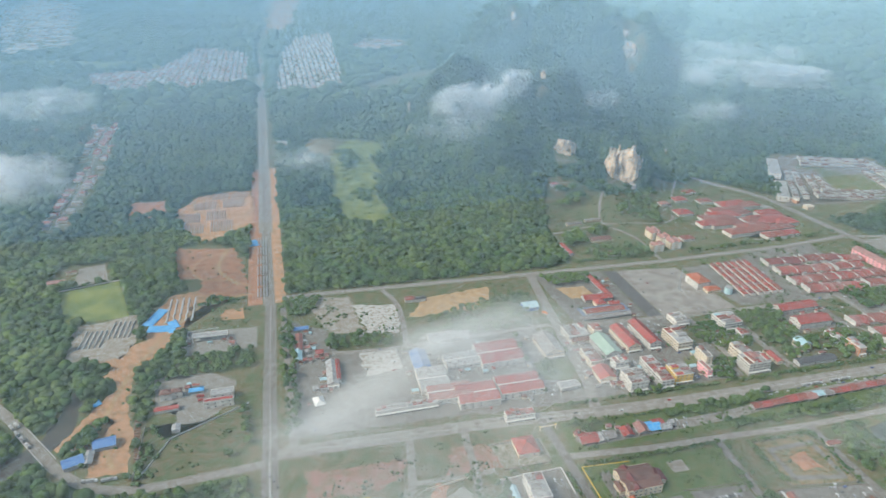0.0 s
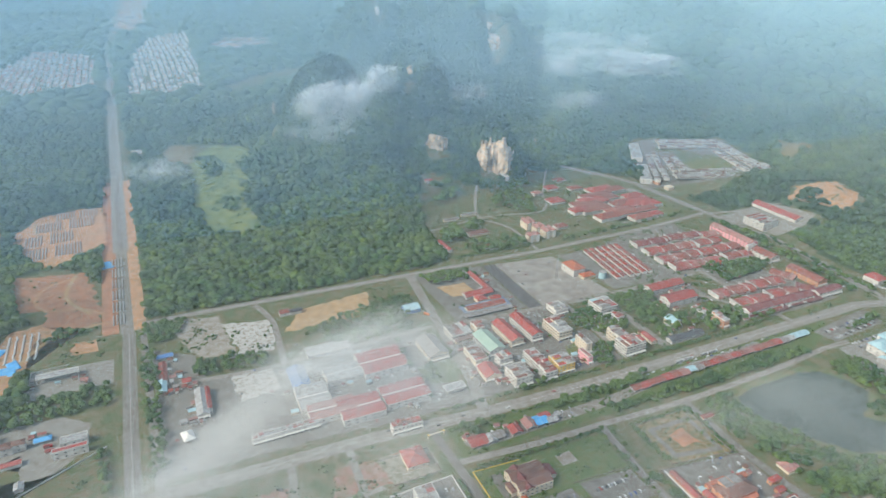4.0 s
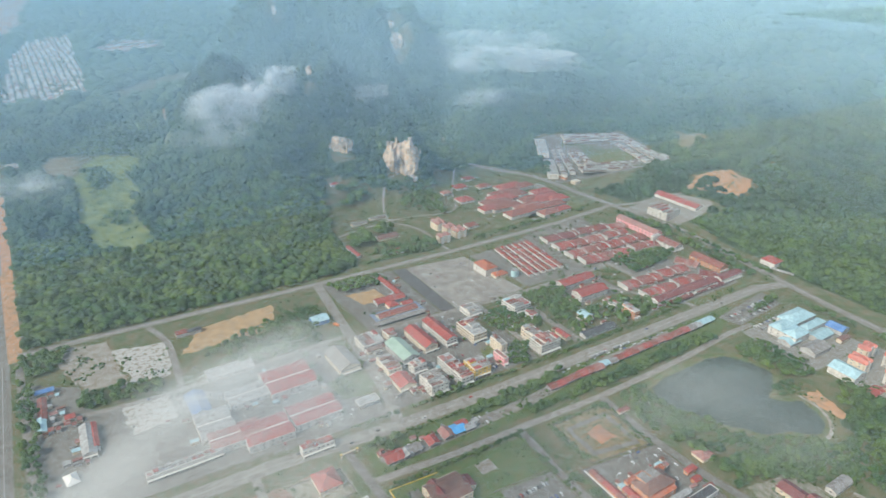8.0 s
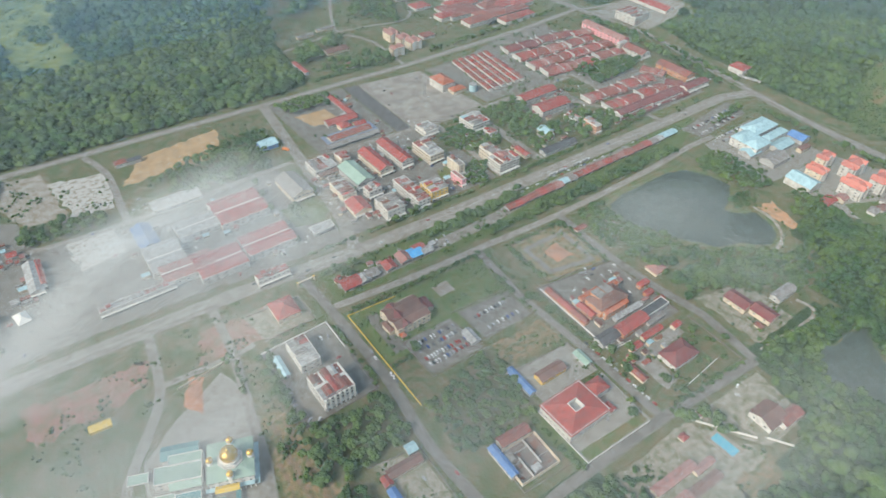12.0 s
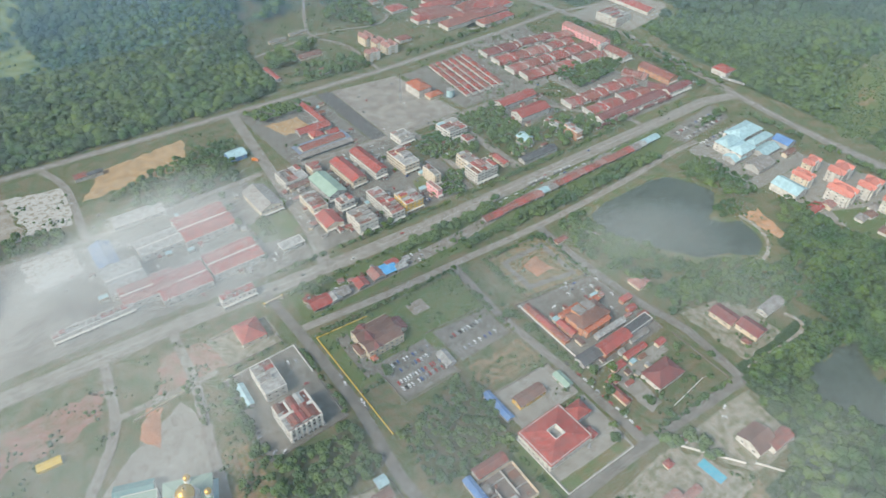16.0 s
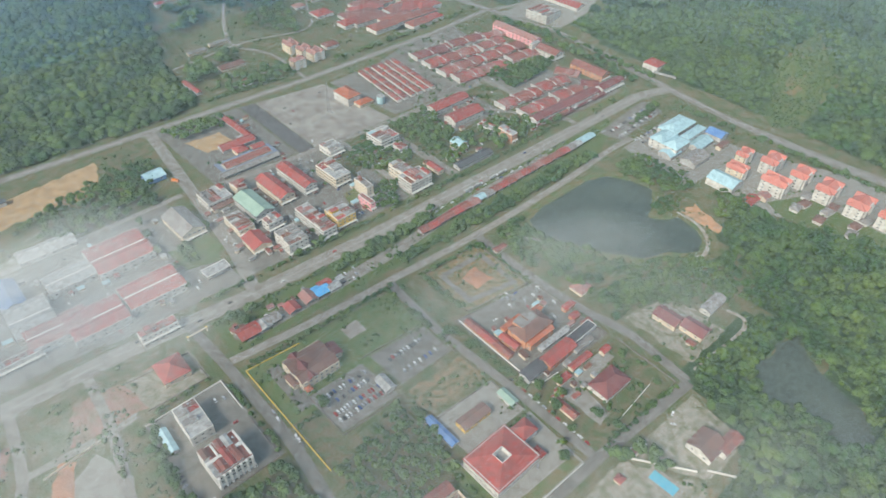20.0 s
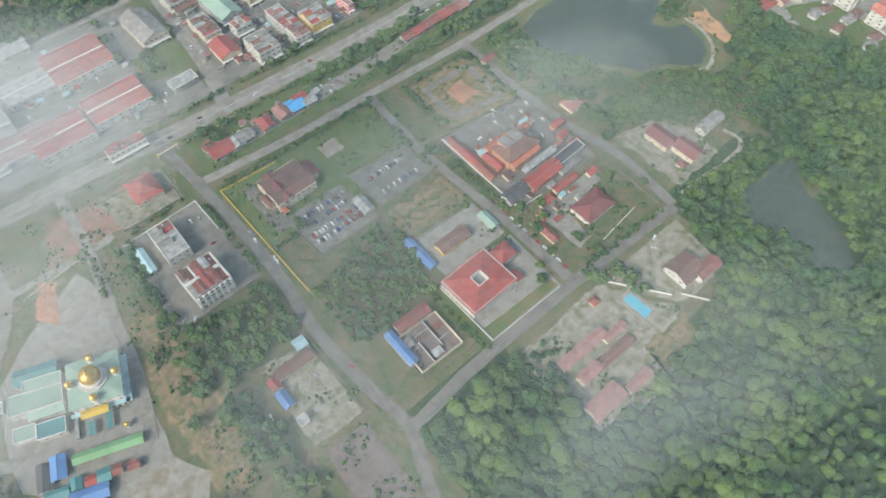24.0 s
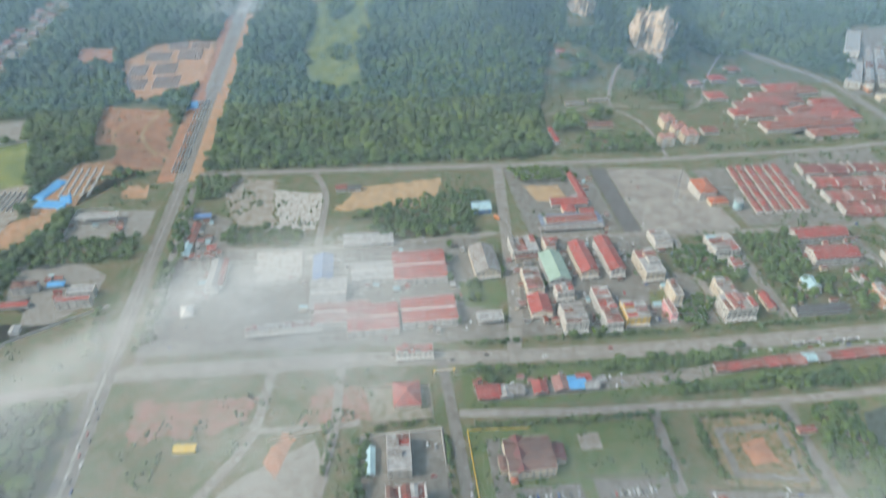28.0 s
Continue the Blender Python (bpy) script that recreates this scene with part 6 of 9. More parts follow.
building("shed", -17, -197, 7.7, 7.5, -2, 4, "gable", "sky_roof", "grey_wall", "small shed with a pale blue roof", "shed")
building("shed", -29, -207, 27.6, 7.5, -1, 4, "gable", "brown_roof", "cream_wall", "long low shed with a brown roof", "shed")
building("government_hall", 563, -69, 31.8, 18.2, -0, 11, "hip", "sky_roof", "white_wall", "white office wing with a pale blue roof", "office")
building("government_hall", 562, -87, 29.9, 19.5, 1, 11, "hip", "sky_roof", "white_wall", "white office wing with a pale blue roof", "office")
building("government_hall", 597, -65, 47.4, 23.5, 1, 12, "hip", "sky_roof", "white_wall", "white office core with a pale blue roof", "office")
building("government_hall", 599, -87, 40.0, 10.8, 1, 11, "hip", "sky_roof", "white_wall", "white office wing with a pale blue roof", "office")
building("warehouse", 548, -89, 20.8, 17.0, -1, 5, "gable", "sky_roof", "grey_wall", "low annex with a pale blue roof", "warehouse")
building("mosque_annex", -180, -136, 13.2, 9.7, -21, 4, "flat", "green_roof", "white_wall", "low mosque kitchen with a sage green roof", "mosque")
building("mosque_annex", -166, -144, 17.3, 10.5, -21, 5, "flat", "teal_roof", "white_wall", "low mosque wing with a teal roof", "mosque")
building("canopy", -190, -108, 14.1, 8.2, -21, 3, "flat", "green_roof", "grey_wall", "open entrance canopy with a pale green roof", "canopy")
building("house", 159, -307, 6.0, 5.0, 1, 3, "hip", "red_roof", "cream_wall", "tiny gate house with a red roof", "house")
building("store_row", 137, -342, 38.2, 6.8, -1, 3, "gable", "brown_roof", "cream_wall", "long low store with a dark brown roof", "building")
building("store_row", 188, -301, 13.9, 5.9, -1, 4, "flat", "pink_roof", "cream_wall", "flat pinkish pool house", "building")
building("temple_hall", 237, -211, 21.5, 5.0, 1, 4, "gable", "grey_roof", "grey_wall", "covered walk with a grey roof", "temple")
building("temple_hall", 262, -174, 12.3, 5.0, 1, 5, "hip", "red_roof", "orange_wall", "small temple pavilion with a red roof", "temple")
building("temple_hall", 257, -185, 8.7, 5.3, -0, 4, "gable", "red_roof", "orange_wall", "small temple shelter with a red roof", "temple")
building("temple_hall", 259, -197, 9.3, 5.0, 0, 4, "gable", "brick_roof", "orange_wall", "small temple shelter with a dull red roof", "temple")
building("temple_hall", 233, -161, 11.6, 5.0, 2, 9, "hip", "orange_roof", "orange_wall", "tall temple gate tower with an orange roof", "temple")
building("house", 274, -78, 14.2, 5.0, 1, 3, "hip", "brick_roof", "cream_wall", "small shelter with a red roof at the dug plot", "house")
building("hospital", 534, 485, 56.3, 30.8, 1, 7, "hip", "red_roof", "white_wall", "white hospital wing with a red hipped roof", "hospital")
building("hospital", 578, 453, 47.0, 25.9, 2, 7, "hip", "brick_roof", "white_wall", "white hospital wing with a red hipped roof", "hospital")
building("hospital", 624, 434, 43.7, 24.1, 2, 7, "hip", "red_roof", "white_wall", "white hospital wing with a red hipped roof", "hospital")
building("hospital", 609, 522, 45.7, 24.9, 2, 7, "hip", "brick_roof", "white_wall", "white hospital wing with a red hipped roof", "hospital")
building("hospital", 622, 477, 43.0, 23.4, 2, 7, "hip", "red_roof", "white_wall", "white hospital wing with a red hipped roof", "hospital")
building("hospital", 484, 454, 39.7, 21.9, 2, 7, "hip", "red_roof", "white_wall", "white hospital wing with a red hipped roof", "hospital")
building("hospital", 513, 412, 44.4, 24.7, 2, 7, "hip", "brick_roof", "white_wall", "white hospital wing with a red hipped roof", "hospital")
building("hospital", 566, 387, 39.6, 21.9, 2, 7, "hip", "brick_roof", "white_wall", "white hospital wing with a red hipped roof", "hospital")
building("hospital", 597, 389, 33.3, 17.8, 2, 7, "hip", "red_roof", "white_wall", "white hospital wing with a red hipped roof", "hospital")


# ---- mosque ----
def dome(bm, r, z, flat=1.0, segs=20):
    prof = [(r * math.sin(a) * (1.0 + 0.06 * math.sin(2 * a)), z + r * flat * math.cos(a)) for a in np.linspace(math.pi * 0.62, 0.02, 11)]
    prof.append((0.12 * r, z + r * flat * 1.12))
    prof.append((0.02 * r, z + r * flat * 1.38))
    rings = [[bm.verts.new((q * math.cos(2 * math.pi * i / segs), q * math.sin(2 * math.pi * i / segs), h)) for i in range(segs)] for q, h in prof]
    for a, b in zip(rings, rings[1:]):
        for i in range(segs):
            j = (i + 1) % segs
            bm.faces.new((a[i], a[j], b[j], b[i])).smooth = True
    bm.faces.new(rings[-1])
    bm.faces.new(rings[0][::-1])


def drum(r, z0, z1, sides=8):
    bm = bmesh.new()
    prism(bm, [(r * math.cos(math.pi * (2 * i + 1) / sides), r * math.sin(math.pi * (2 * i + 1) / sides)) for i in range(sides)], z0, z1)
    return bm


def shifted(bm, x, y):
    bmesh.ops.translate(bm, vec=(x, y, 0), verts=bm.verts)
    return bm


def mosque():
    x, y, w, d, h = MOSQUE
    ob = thing("mosque", x, y, MOSQUE_TURN, "white mosque with sage green roof and golden domes", "mosque")
    part("wall", boxes((-w / 2, w / 2, -d / 2, d / 2, 0, h)), "white_wall", ob)
    part("roof", pitched(w, d, h, 2.2, "hip", 0.9), "green_roof", ob)
    part("arcade", boxes((-w / 2 - 2.5, w / 2 + 2.5, -d / 2 - 3, -d / 2, 4.2, 4.7), (w / 2, w / 2 + 3.5, -d / 2 - 3, d / 2, 4.2, 4.7)), "sky_roof", ob)
    bm = bmesh.new()
    for i in range(10):
        u = -w / 2 + i * w / 9
        box(bm, u - 0.25, u + 0.25, -d / 2 - 2.8, -d / 2 - 2.3, 0, 4.2)
    part("arcade_posts", bm, "trim", ob)
    part("drum", drum(7.6, h + 0.2, h + 4.4), "trim", ob)
    part("drum_skirt", drum(9.4, h + 0.1, h + 2.2), "white_wall", ob)
    bm = bmesh.new()
    dome(bm, 6.4, h + 6.6)
    part("dome", bm, "gold", ob, "large polished golden dome")
    for sx in (-1, 1):
        for sy in (-1, 1):
            # the four small domes stand over the middle of each side
            px, py = (sx * (w / 2 - 1.5), 0) if sy > 0 else (0, sx * (d / 2 - 1.5))
            part("turret", shifted(drum(2.6, h - 4, h + 3.0), px, py), "trim", ob)
            bm = bmesh.new()
            dome(bm, 2.5, h + 3.8, segs=14)
            part("dome", shifted(bm, px, py), "gold", ob, "small golden dome")
    part("entrance_roof", pitched(16, 5, 7.5, 1.0, "gable", 0.3, 0.2, -3, -d / 2 - 4), "yellow_kerb", ob)
    part("stair_strip", boxes((-w / 2 - 1.6, -w / 2 + 0.6, -d / 2 - 16, -d / 2 - 3, 0.1, 3.0)), "pale_roof", ob)
    part("porch_roof", boxes((2.0, 5.4, -d / 2 - 17, -d / 2 - 3.1, 3.4, 3.7), (-9, -5, -d / 2 - 17, -d / 2 - 8, 3.4, 3.7)), "teal_roof", ob)
    facade(ob, w, d, h, "sewn", 5.0, (1.9, 1.4))
    kiosk = thing("kiosk", x + 1, y - d / 2 - 20, MOSQUE_TURN, "small kiosk with a golden dome beside the mosque", "kiosk")
    part("wall", drum(1.6, 0, 3.2), "trim", kiosk)
    bm = bmesh.new()
    dome(bm, 1.7, 3.8, segs=12)
    part("dome", bm, "gold", kiosk)


MOSQUE, MOSQUE_TURN = (-131, -136, 31, 31, 12), -21
mosque()


# ---- water tank, tower and mast ----
def storage_tank(x, y, r, h):
    ob = thing("storage_tank", x, y, 0, "round pale water tank with a blue-white top", "tank")
    bm = bmesh.new()
    bmesh.ops.create_cone(bm, cap_ends=True, segments=24, radius1=r, radius2=r, depth=h, matrix=pose(0, 0, h / 2))
    part("shell", bm, "sky_roof", ob)
    bm = bmesh.new()
    bmesh.ops.create_cone(bm, cap_ends=True, segments=24, radius1=r + 0.3, radius2=0.5, depth=1.2, matrix=pose(0, 0, h + 0.6))
    part("lid", bm, "pale_roof", ob)
    bm = boxes((-0.3, 0.3, -r - 0.35, -r, 0, h + 0.8))
    part("ladder", bm, "steel", ob)


storage_tank(366, 228, 5.4, 10)


def mast(x, y, h):
    ob = thing("lattice_mast", x, y, 20, "tall slender grey lattice mast", "mast")
    for sx, sy in ((-1, -1), (1, -1), (0, 1.2)):
        bm = bmesh.new()
        a, b = Vector((sx * 1.6, sy * 1.6, 0)), Vector((sx * 0.35, sy * 0.35, h))
        m = Matrix.Translation((a + b) / 2) @ (b - a).to_track_quat("Z", "Y").to_matrix().to_4x4()
        bmesh.ops.create_cone(bm, cap_ends=True, segments=6, radius1=0.22, radius2=0.14, depth=(b - a).length, matrix=m)
        part("leg", bm, "steel", ob)
    bm = bmesh.new()
    for i in range(1, 12):
        s = 1.6 - 1.25 * i / 12
        box(bm, -s, s, -s * 1.0 - 0.08, -s * 1.0 + 0.08, h * i / 12, h * i / 12 + 0.16)
        box(bm, -0.08, 0.08, -s, s * 1.2, h * i / 12, h * i / 12 + 0.16)
    part("bracing", bm, "steel", ob)


mast(300, 250, 42)
mast(598, 176, 40)


# ---- terraced houses ----
for _row, (_x, _y, _l, _d, _a, _k) in enumerate(((513, 297, 66, 15, -3, "m"), (581, 294, 65, 15, -6, "m"), (631, 283, 44, 12, -11, "r"), (525, 266, 92, 15, -4, "r"), (599, 261, 49, 15, 1, "r"), (515, 235, 75, 15, -1, "r"), (595, 233, 80,
                         15, -1, "r"), (528, 206, 93, 15, -6, "r"), (607, 204, 51, 13, -5, "r"), (509, 117, 70, 14, -2, "r"), (573, 117, 56, 14, -4, "r"), (511, 85, 58, 14, -3, "r"), (569, 85, 49, 14, -5, "r"),
                         (508, 64, 66, 15, -4, "m"), (573, 64, 71, 15, -3, "m"), (613, 83, 25, 13, -52, "m"), (618, 125, 35, 12, -66, "r"))):
    terrace(_x, _y, _l, _d + 6, _a, max(3, round(_l / 7)), 4.2, ("brick_roof", "red_roof", "brick_roof", "pink_roof") if _k == "r" else ("maroon_roof", "maroon_roof", "brick_roof"), "white_wall", _row + 1,
            "row of terraced houses with weathered " + ("red" if _k == "r" else "maroon") + " roofs and porches")
# the long stall rows beside the square
for _i, _x in enumerate((391, 402, 414.5, 425.5, 438, 449)):
    terrace(_x, 263, 102, 6.8, 84, 16, 3.4, ("red_roof", "brick_roof", "brick_roof", "maroon_roof"), "white_wall", 30 + _i, "long narrow row of lock-up stalls with red roofs", "rows of lock-up stalls")
# the estate beyond the trunk road
for _i, (_x0, _y0, _x1, _y1) in enumerate(((838, 702, 721, 521), (851, 696, 739, 516), (875, 712, 1006, 658), (868, 696, 998, 642), (850, 672, 972, 622), (996, 634, 944, 452), (980, 628, 930, 456), (946, 600, 905, 468),
                                           (831, 629, 787, 547), (844, 621, 808, 537), (757, 511, 896, 459), (762, 524, 902, 472), (786, 534, 905, 489))):
    terrace((_x0 + _x1) / 2, (_y0 + _y1) / 2, math.hypot(_x1 - _x0, _y1 - _y0), 10, math.degrees(math.atan2(_y1 - _y0, _x1 - _x0)), max(8, int(math.hypot(_x1 - _x0, _y1 - _y0) / 8)), 5.5,
            ("brown_roof", "pale_roof", "grey_roof", "pale_roof"), "white_wall", 60 + _i, "row of white terraced houses with grey-brown roofs", "rows of estate houses")
# stalls along the main road
_srng = random.Random(8)
for _i in range(22):
    _x = 236 + _i * 11.6
    _m = _srng.choice(("red_roof", "brick_roof", "pink_roof", "brick_roof")) if _i not in (7, 8, 20, 21) else ("grey_roof", "pale_roof", "blue_roof", "sky_roof")[_i % 4]
    building("stall", _x, -9 + 0.02 * (_x - 236) + _srng.uniform(-1.2, 1.2), 11.0, _srng.uniform(8, 11), _srng.uniform(-2, 2), 4, "gable", _m, "cream_wall",
             "roadside food stall with a weathered " + ("red" if _m not in ("grey_roof", "pale_roof", "blue_roof", "sky_roof") else "pale blue" if _m != "grey_roof" else "grey") + " roof", "stall")
building("stall", 498, -4, 26, 9, 1, 4, "gable", "sky_roof", "cream_wall", "roadside hall with a pale blue roof", "stall")
# houses below the flats
for _i in range(9):
    _x, _y = 560 + (_i % 3) * 16 + _srng.uniform(-3, 3), -238 - (_i // 3) * 30 + _srng.uniform(-4, 4)
    building("house", _x, _y, 13, 9, _srng.choice((-8, 4)), 4, "hip", "brown_roof" if _i % 2 else "grey_roof", "white_wall", "small white bungalow with a " + ("brown" if _i % 2 else "grey") + " roof", "house")


# ---- temple details ----
_t = thing("skylight", 213, -166, 2, "pair of grey flat skylight roofs on the temple hall", "roof light", z=14.3)
for _s in (-1, 1):
    part("clerestory", boxes((_s * 5.4 - 4.4, _s * 5.4 + 4.4, -5.2, 5.2, -3.2, 0)), "orange_wall", _t)
    part("pane", boxes((_s * 5.4 - 4.8, _s * 5.4 + 4.8, -5.6, 5.6, 0.004, 0.4)), "grey_roof", _t)
def courtyard_block(x, y, w, d, turn, h, hole):
    """An office of four wings with sloping roofs round an open court."""
    ob = thing("office_building", x, y, turn, "white office with a red roof round a square court", "office")
    a, b, q = w / 2, d / 2, hole / 2
    part("wall", boxes((-a, a, -b, -q, 0, h), (-a, a, q, b, 0, h), (-a, -q, -q, q, 0, h), (q, a, -q, q, 0, h)), "white_wall", ob)
    for k in range(4):
        bm = bmesh.new()
        c = [(-a - 0.8, -b - 0.8), (a + 0.8, -b - 0.8), (a + 0.8, b + 0.8), (-a - 0.8, b + 0.8)]
        i = [(-q, -q), (q, -q), (q, q), (-q, q)]
        n = (k + 1) % 4
        o = [(*c[k], h - 0.3), (*c[n], h - 0.3), (*i[n], h + 3.0), (*i[k], h + 3.0)]
        top = [bm.verts.new(p) for p in o]
        low = [bm.verts.new((p[0], p[1], p[2] - 0.25)) for p in o]
        bm.faces.new(top)
        bm.faces.new(low[::-1])
        for e in range(4):
            bm.faces.new((top[e], low[e], low[(e + 1) % 4], top[(e + 1) % 4]))
        part("roof", bm, "red_roof", ob)
    part("parapet", boxes((-q - 0.4, q + 0.4, -q - 0.4, -q, h, h + 3.5), (-q - 0.4, q + 0.4, q, q + 0.4, h, h + 3.5), (-q - 0.4, -q, -q, q, h, h + 3.5), (q, q + 0.4, -q, q, h, h + 3.5)), "trim", ob)
    part("court_floor", boxes((-q, q, -q, q, 0.1, h * 0.8)), "pale_roof", ob)
    facade(ob, w, d, h, "swe", 4.4)


courtyard_block(106, -243, 42, 34, 1, 9, 9)
building("house", 317, -241, 15, 22, 1, 6, "gable", "maroon_roof", "cream_wall", "long cream house with a maroon roof", "house")
building("house", 323, -264, 15, 21, 1, 6, "gable", "maroon_roof", "cream_wall", "long cream house with a maroon roof", "house")
building("house", 308, -270, 5, 7, 1, 3, "hip", "brick_roof", "cream_wall", "small annex with a dull red roof", "house")
building("house", 362, -258, 28, 10, 1, 5, "gable", "grey_roof", "white_wall", "white house with a grey roof", "house")
_p = thing("swimming_pool", 181, -329, -88, "bright blue swimming pool with a pale deck", "pool")
part("deck", boxes((-13, 13, -7, 7, 0.05, 0.35)), "gravel", _p)
part("water", boxes((-10, 10, -4.2, 4.2, 0.3, 0.42)), "pool_water", _p)
# the white shop block's red roof lights
_w = thing("roof_lights", -39, -115, 1, "six red sheet roofs between white parapets on the block", "roof", z=12.2)
for _sx in (-1, 0, 1):
    for _sy in (-1, 1):
        part("sheet_roof", pitched(6.6, 10.0, 0.5, 0.8, "gable", 0.1, 0.15, _sx * 8.9, _sy * 6.9), "brick_roof", _w)
        part("parapet", boxes((_sx * 8.9 + 3.7, _sx * 8.9 + 5.1, _sy * 6.9 - 5.4, _sy * 6.9 + 5.4, 0, 1.6)), "trim", _w)
part("parapet", boxes((-13.8, 13.8, -1.3, 1.3, 0, 1.5)), "trim", _w)
for _i in range(7):
    part("bay", boxes((-13.4 + _i * 4.2, -12.0 + _i * 4.2, -16.0, -13.95, -12, 1.2)), "trim", _w)
_k = thing("tent", -226, 108, 10, "white peaked event tent on the yard", "tent")
part("canopy", pitched(11, 16, 3.0, 3.4, "hip", 0.4, 0.1), "trim", _k)
part("posts", boxes((-5.3, -5.1, -7.8, -7.6, 0, 3), (5.1, 5.3, -7.8, -7.6, 0, 3), (-5.3, -5.1, 7.6, 7.8, 0, 3), (5.1, 5.3, 7.6, 7.8, 0, 3)), "steel", _k)
_y = thing("yellow_shed", -200, -46, -4, "bright yellow shipping shed on dry ground", "shed")
part("body", boxes((-8, 8, -3.2, 3.2, 0, 3.0)), "yellow_kerb", _y)
part("roof", pitched(16, 6.4, 3.0, 0.8, "gable", 0.3, 0.15), "yellow_kerb", _y)


# ---- construction yards ----
def beam_stack(x, y, n, length, gap, turn, group="stacks of concrete beams"):
    ob = thing("beam_stack", x, y, turn, "row of pale precast concrete beams on the ground", "beams", group)
    me = None
    for i in range(n):
        if me is None:
            first = part("beam", boxes((-0.7, 0.7, -length / 2, length / 2, 0.1, 1.0), (-0.35, 0.35, -length / 2, length / 2, 1.0, 1.9)), "pile", ob)
            me = first.data
            first.matrix_local = pose((i - n / 2) * gap, 0, 0)
        else:
            shared("beam", me, ob, pose((i - n / 2) * gap, 0, 0))


for _x, _y, _n, _l in ((-362, 800, 7, 34), (-326, 800, 7, 34), (-386, 752, 9, 40), (-336, 756, 9, 40), (-404, 694, 6, 44), (-364, 700, 8, 44), (-396, 640, 7, 40), (-352, 646, 9, 44)):
    beam_stack(_x, _y, _n, _l, 4.4, 2)
beam_stack(-489, 300, 5, 40, 6.0, -3)
beam_stack(-458, 318, 5, 40, 6.0, -3)
for _i in range(6):
    beam_stack(-283, 380 + _i * 36, 4, 27, 4.2, 0)
for _x, _y, _w2, _d2, _a in ((-423, 340, 15, 44, -22), (-412, 308, 34, 16, -8), (-398, 316, 12, 22, 20), (-306, 556, 30, 26, 14), (-461, 162, 9, 12, 30), (-398, 300, 8, 10, 0)):
    _b = bmesh.new()
    bmesh.ops.create_grid(_b, x_segments=10, y_segments=10, size=0.5)
    for _v in _b.verts:
        _v.co.x *= _w2
        _v.co.y *= _d2
        _v.co.z = 1.2 + 0.9 * noise.noise((_v.co.x * 0.15 + _x, _v.co.y * 0.15, 0)) - 1.5 * max(0, max(abs(_v.co.x) / _w2, abs(_v.co.y) / _d2) * 2 - 0.75) * 2
    bmesh.ops.solidify(_b, geom=list(_b.faces), thickness=0.2)
    _o = put("tarpaulin", _b, "tarp")
    _o.matrix_world = pose(_x, _y, 0.5, 0, 0, _a)
    tagged(_o, "bright blue tarpaulin spread over stacked material", "tarpaulin")
_prng = random.Random(4)
_ps = thing("pole_stack", -392, 352, 0, "stacks of short concrete piles on red earth", "piles")
for _i in range(8):
    for _j in range(5):
        part("concrete_pole", boxes((-1, 1, -4, 4, 0, 1.2)), "pile", _ps).matrix_local = pose(-16 + _j * 8, -26 + _i * 8, 0.1, 0, 0, _prng.uniform(-15, 15))
_r = thing("steel_stack", -408, 86, 8, "row of rusted steel cages along the site fence", "steel cages")
for _i in range(16):
    part("cage", boxes((-3, 3, -0.9, 0.9, 0, 1.4)), "rust", _r).matrix_local = pose(0, -40 + _i * 5, 0.1, 0, 0, _prng.uniform(-8, 8))
lorry(-425, 36, 5, 14, "pale_roof", "white site lorry parked by the road")
lorry(-442, 38, -3, 14, "pale_roof", "white site lorry parked by the road")
_br = thing("bridge_rail", -505, 102, -54, "pale concrete parapets of the river bridge", "bridge rail")
for _s in (-6, 6):
    part("rail", boxes((-34, 34, _s - 0.25, _s + 0.25, 0, 1.2)), "pile", _br)


# ---- sheds, lean-tos and awnings between the buildings ----
def taken(x, y, r):
    return any(abs(x - fx) < fw / 2 + r and abs(y - fy) < fd / 2 + r for fx, fy, fw, fd in FOOTPRINTS)


_sh = random.Random(17)
SHEDS = (([(84, 188), (238, 182), (238, 52), (76, 52)], 46, 2.6), ([(118, 300), (216, 326), (214, 200), (120, 202)], 18, 3.2), ([(246, 176), (505, 176), (505, 56), (246, 52)], 26, 4.5), ([(-245, 260), (-205, 250), (-200, 70), (-246, 70)], 22, 3.0),
         ([(-190, 190), (60, 190), (60, 60), (-190, 60)], 16, 4.0), ([(180, -124), (260, -134), (262, -282), (178, -282)], 16, 2.5), ([(20, -4), (150, -2), (150, -16), (24, -20)], 10, 2.5), ([(-376, 284), (-298, 280), (-298, 160), (-390, 160)], 14, 4.0))
for _poly, _n, _gap in SHEDS:
    _made, _tries = 0, 0
    while _made < _n and _tries < 4000:
        _tries += 1
        _x, _y = _sh.uniform(min(p[0] for p in _poly), max(p[0] for p in _poly)), _sh.uniform(min(p[1] for p in _poly), max(p[1] for p in _poly))
        _w, _d = _sh.uniform(3, 8), _sh.uniform(2.6, 5)
        # close to a building but clear of every one
        if not taken(_x, _y, max(_w, _d) / 2 + 0.4) and taken(_x, _y, max(_w, _d) / 2 + _gap):
            _m = _sh.choice(("grey_roof", "pale_roof", "brick_roof", "pink_roof", "brown_roof", "sky_roof", "rust"))
            _word = {"grey_roof": "grey", "pale_roof": "pale", "brick_roof": "dull red", "pink_roof": "faded pink", "brown_roof": "brown", "sky_roof": "pale blue", "rust": "rusted"}[_m]
            lean_to(_x, _y, _w, _d, _sh.choice((0, 0, 90, 180)) + _sh.uniform(-3, 3), _sh.uniform(2.6, 4), _m, _sh.choice(("grey_wall", "cream_wall", "white_wall")), "small shed with a " + _word + " sloping sheet roof")
            FOOTPRINTS.append((_x, _y, _w, _d))
            _made += 1


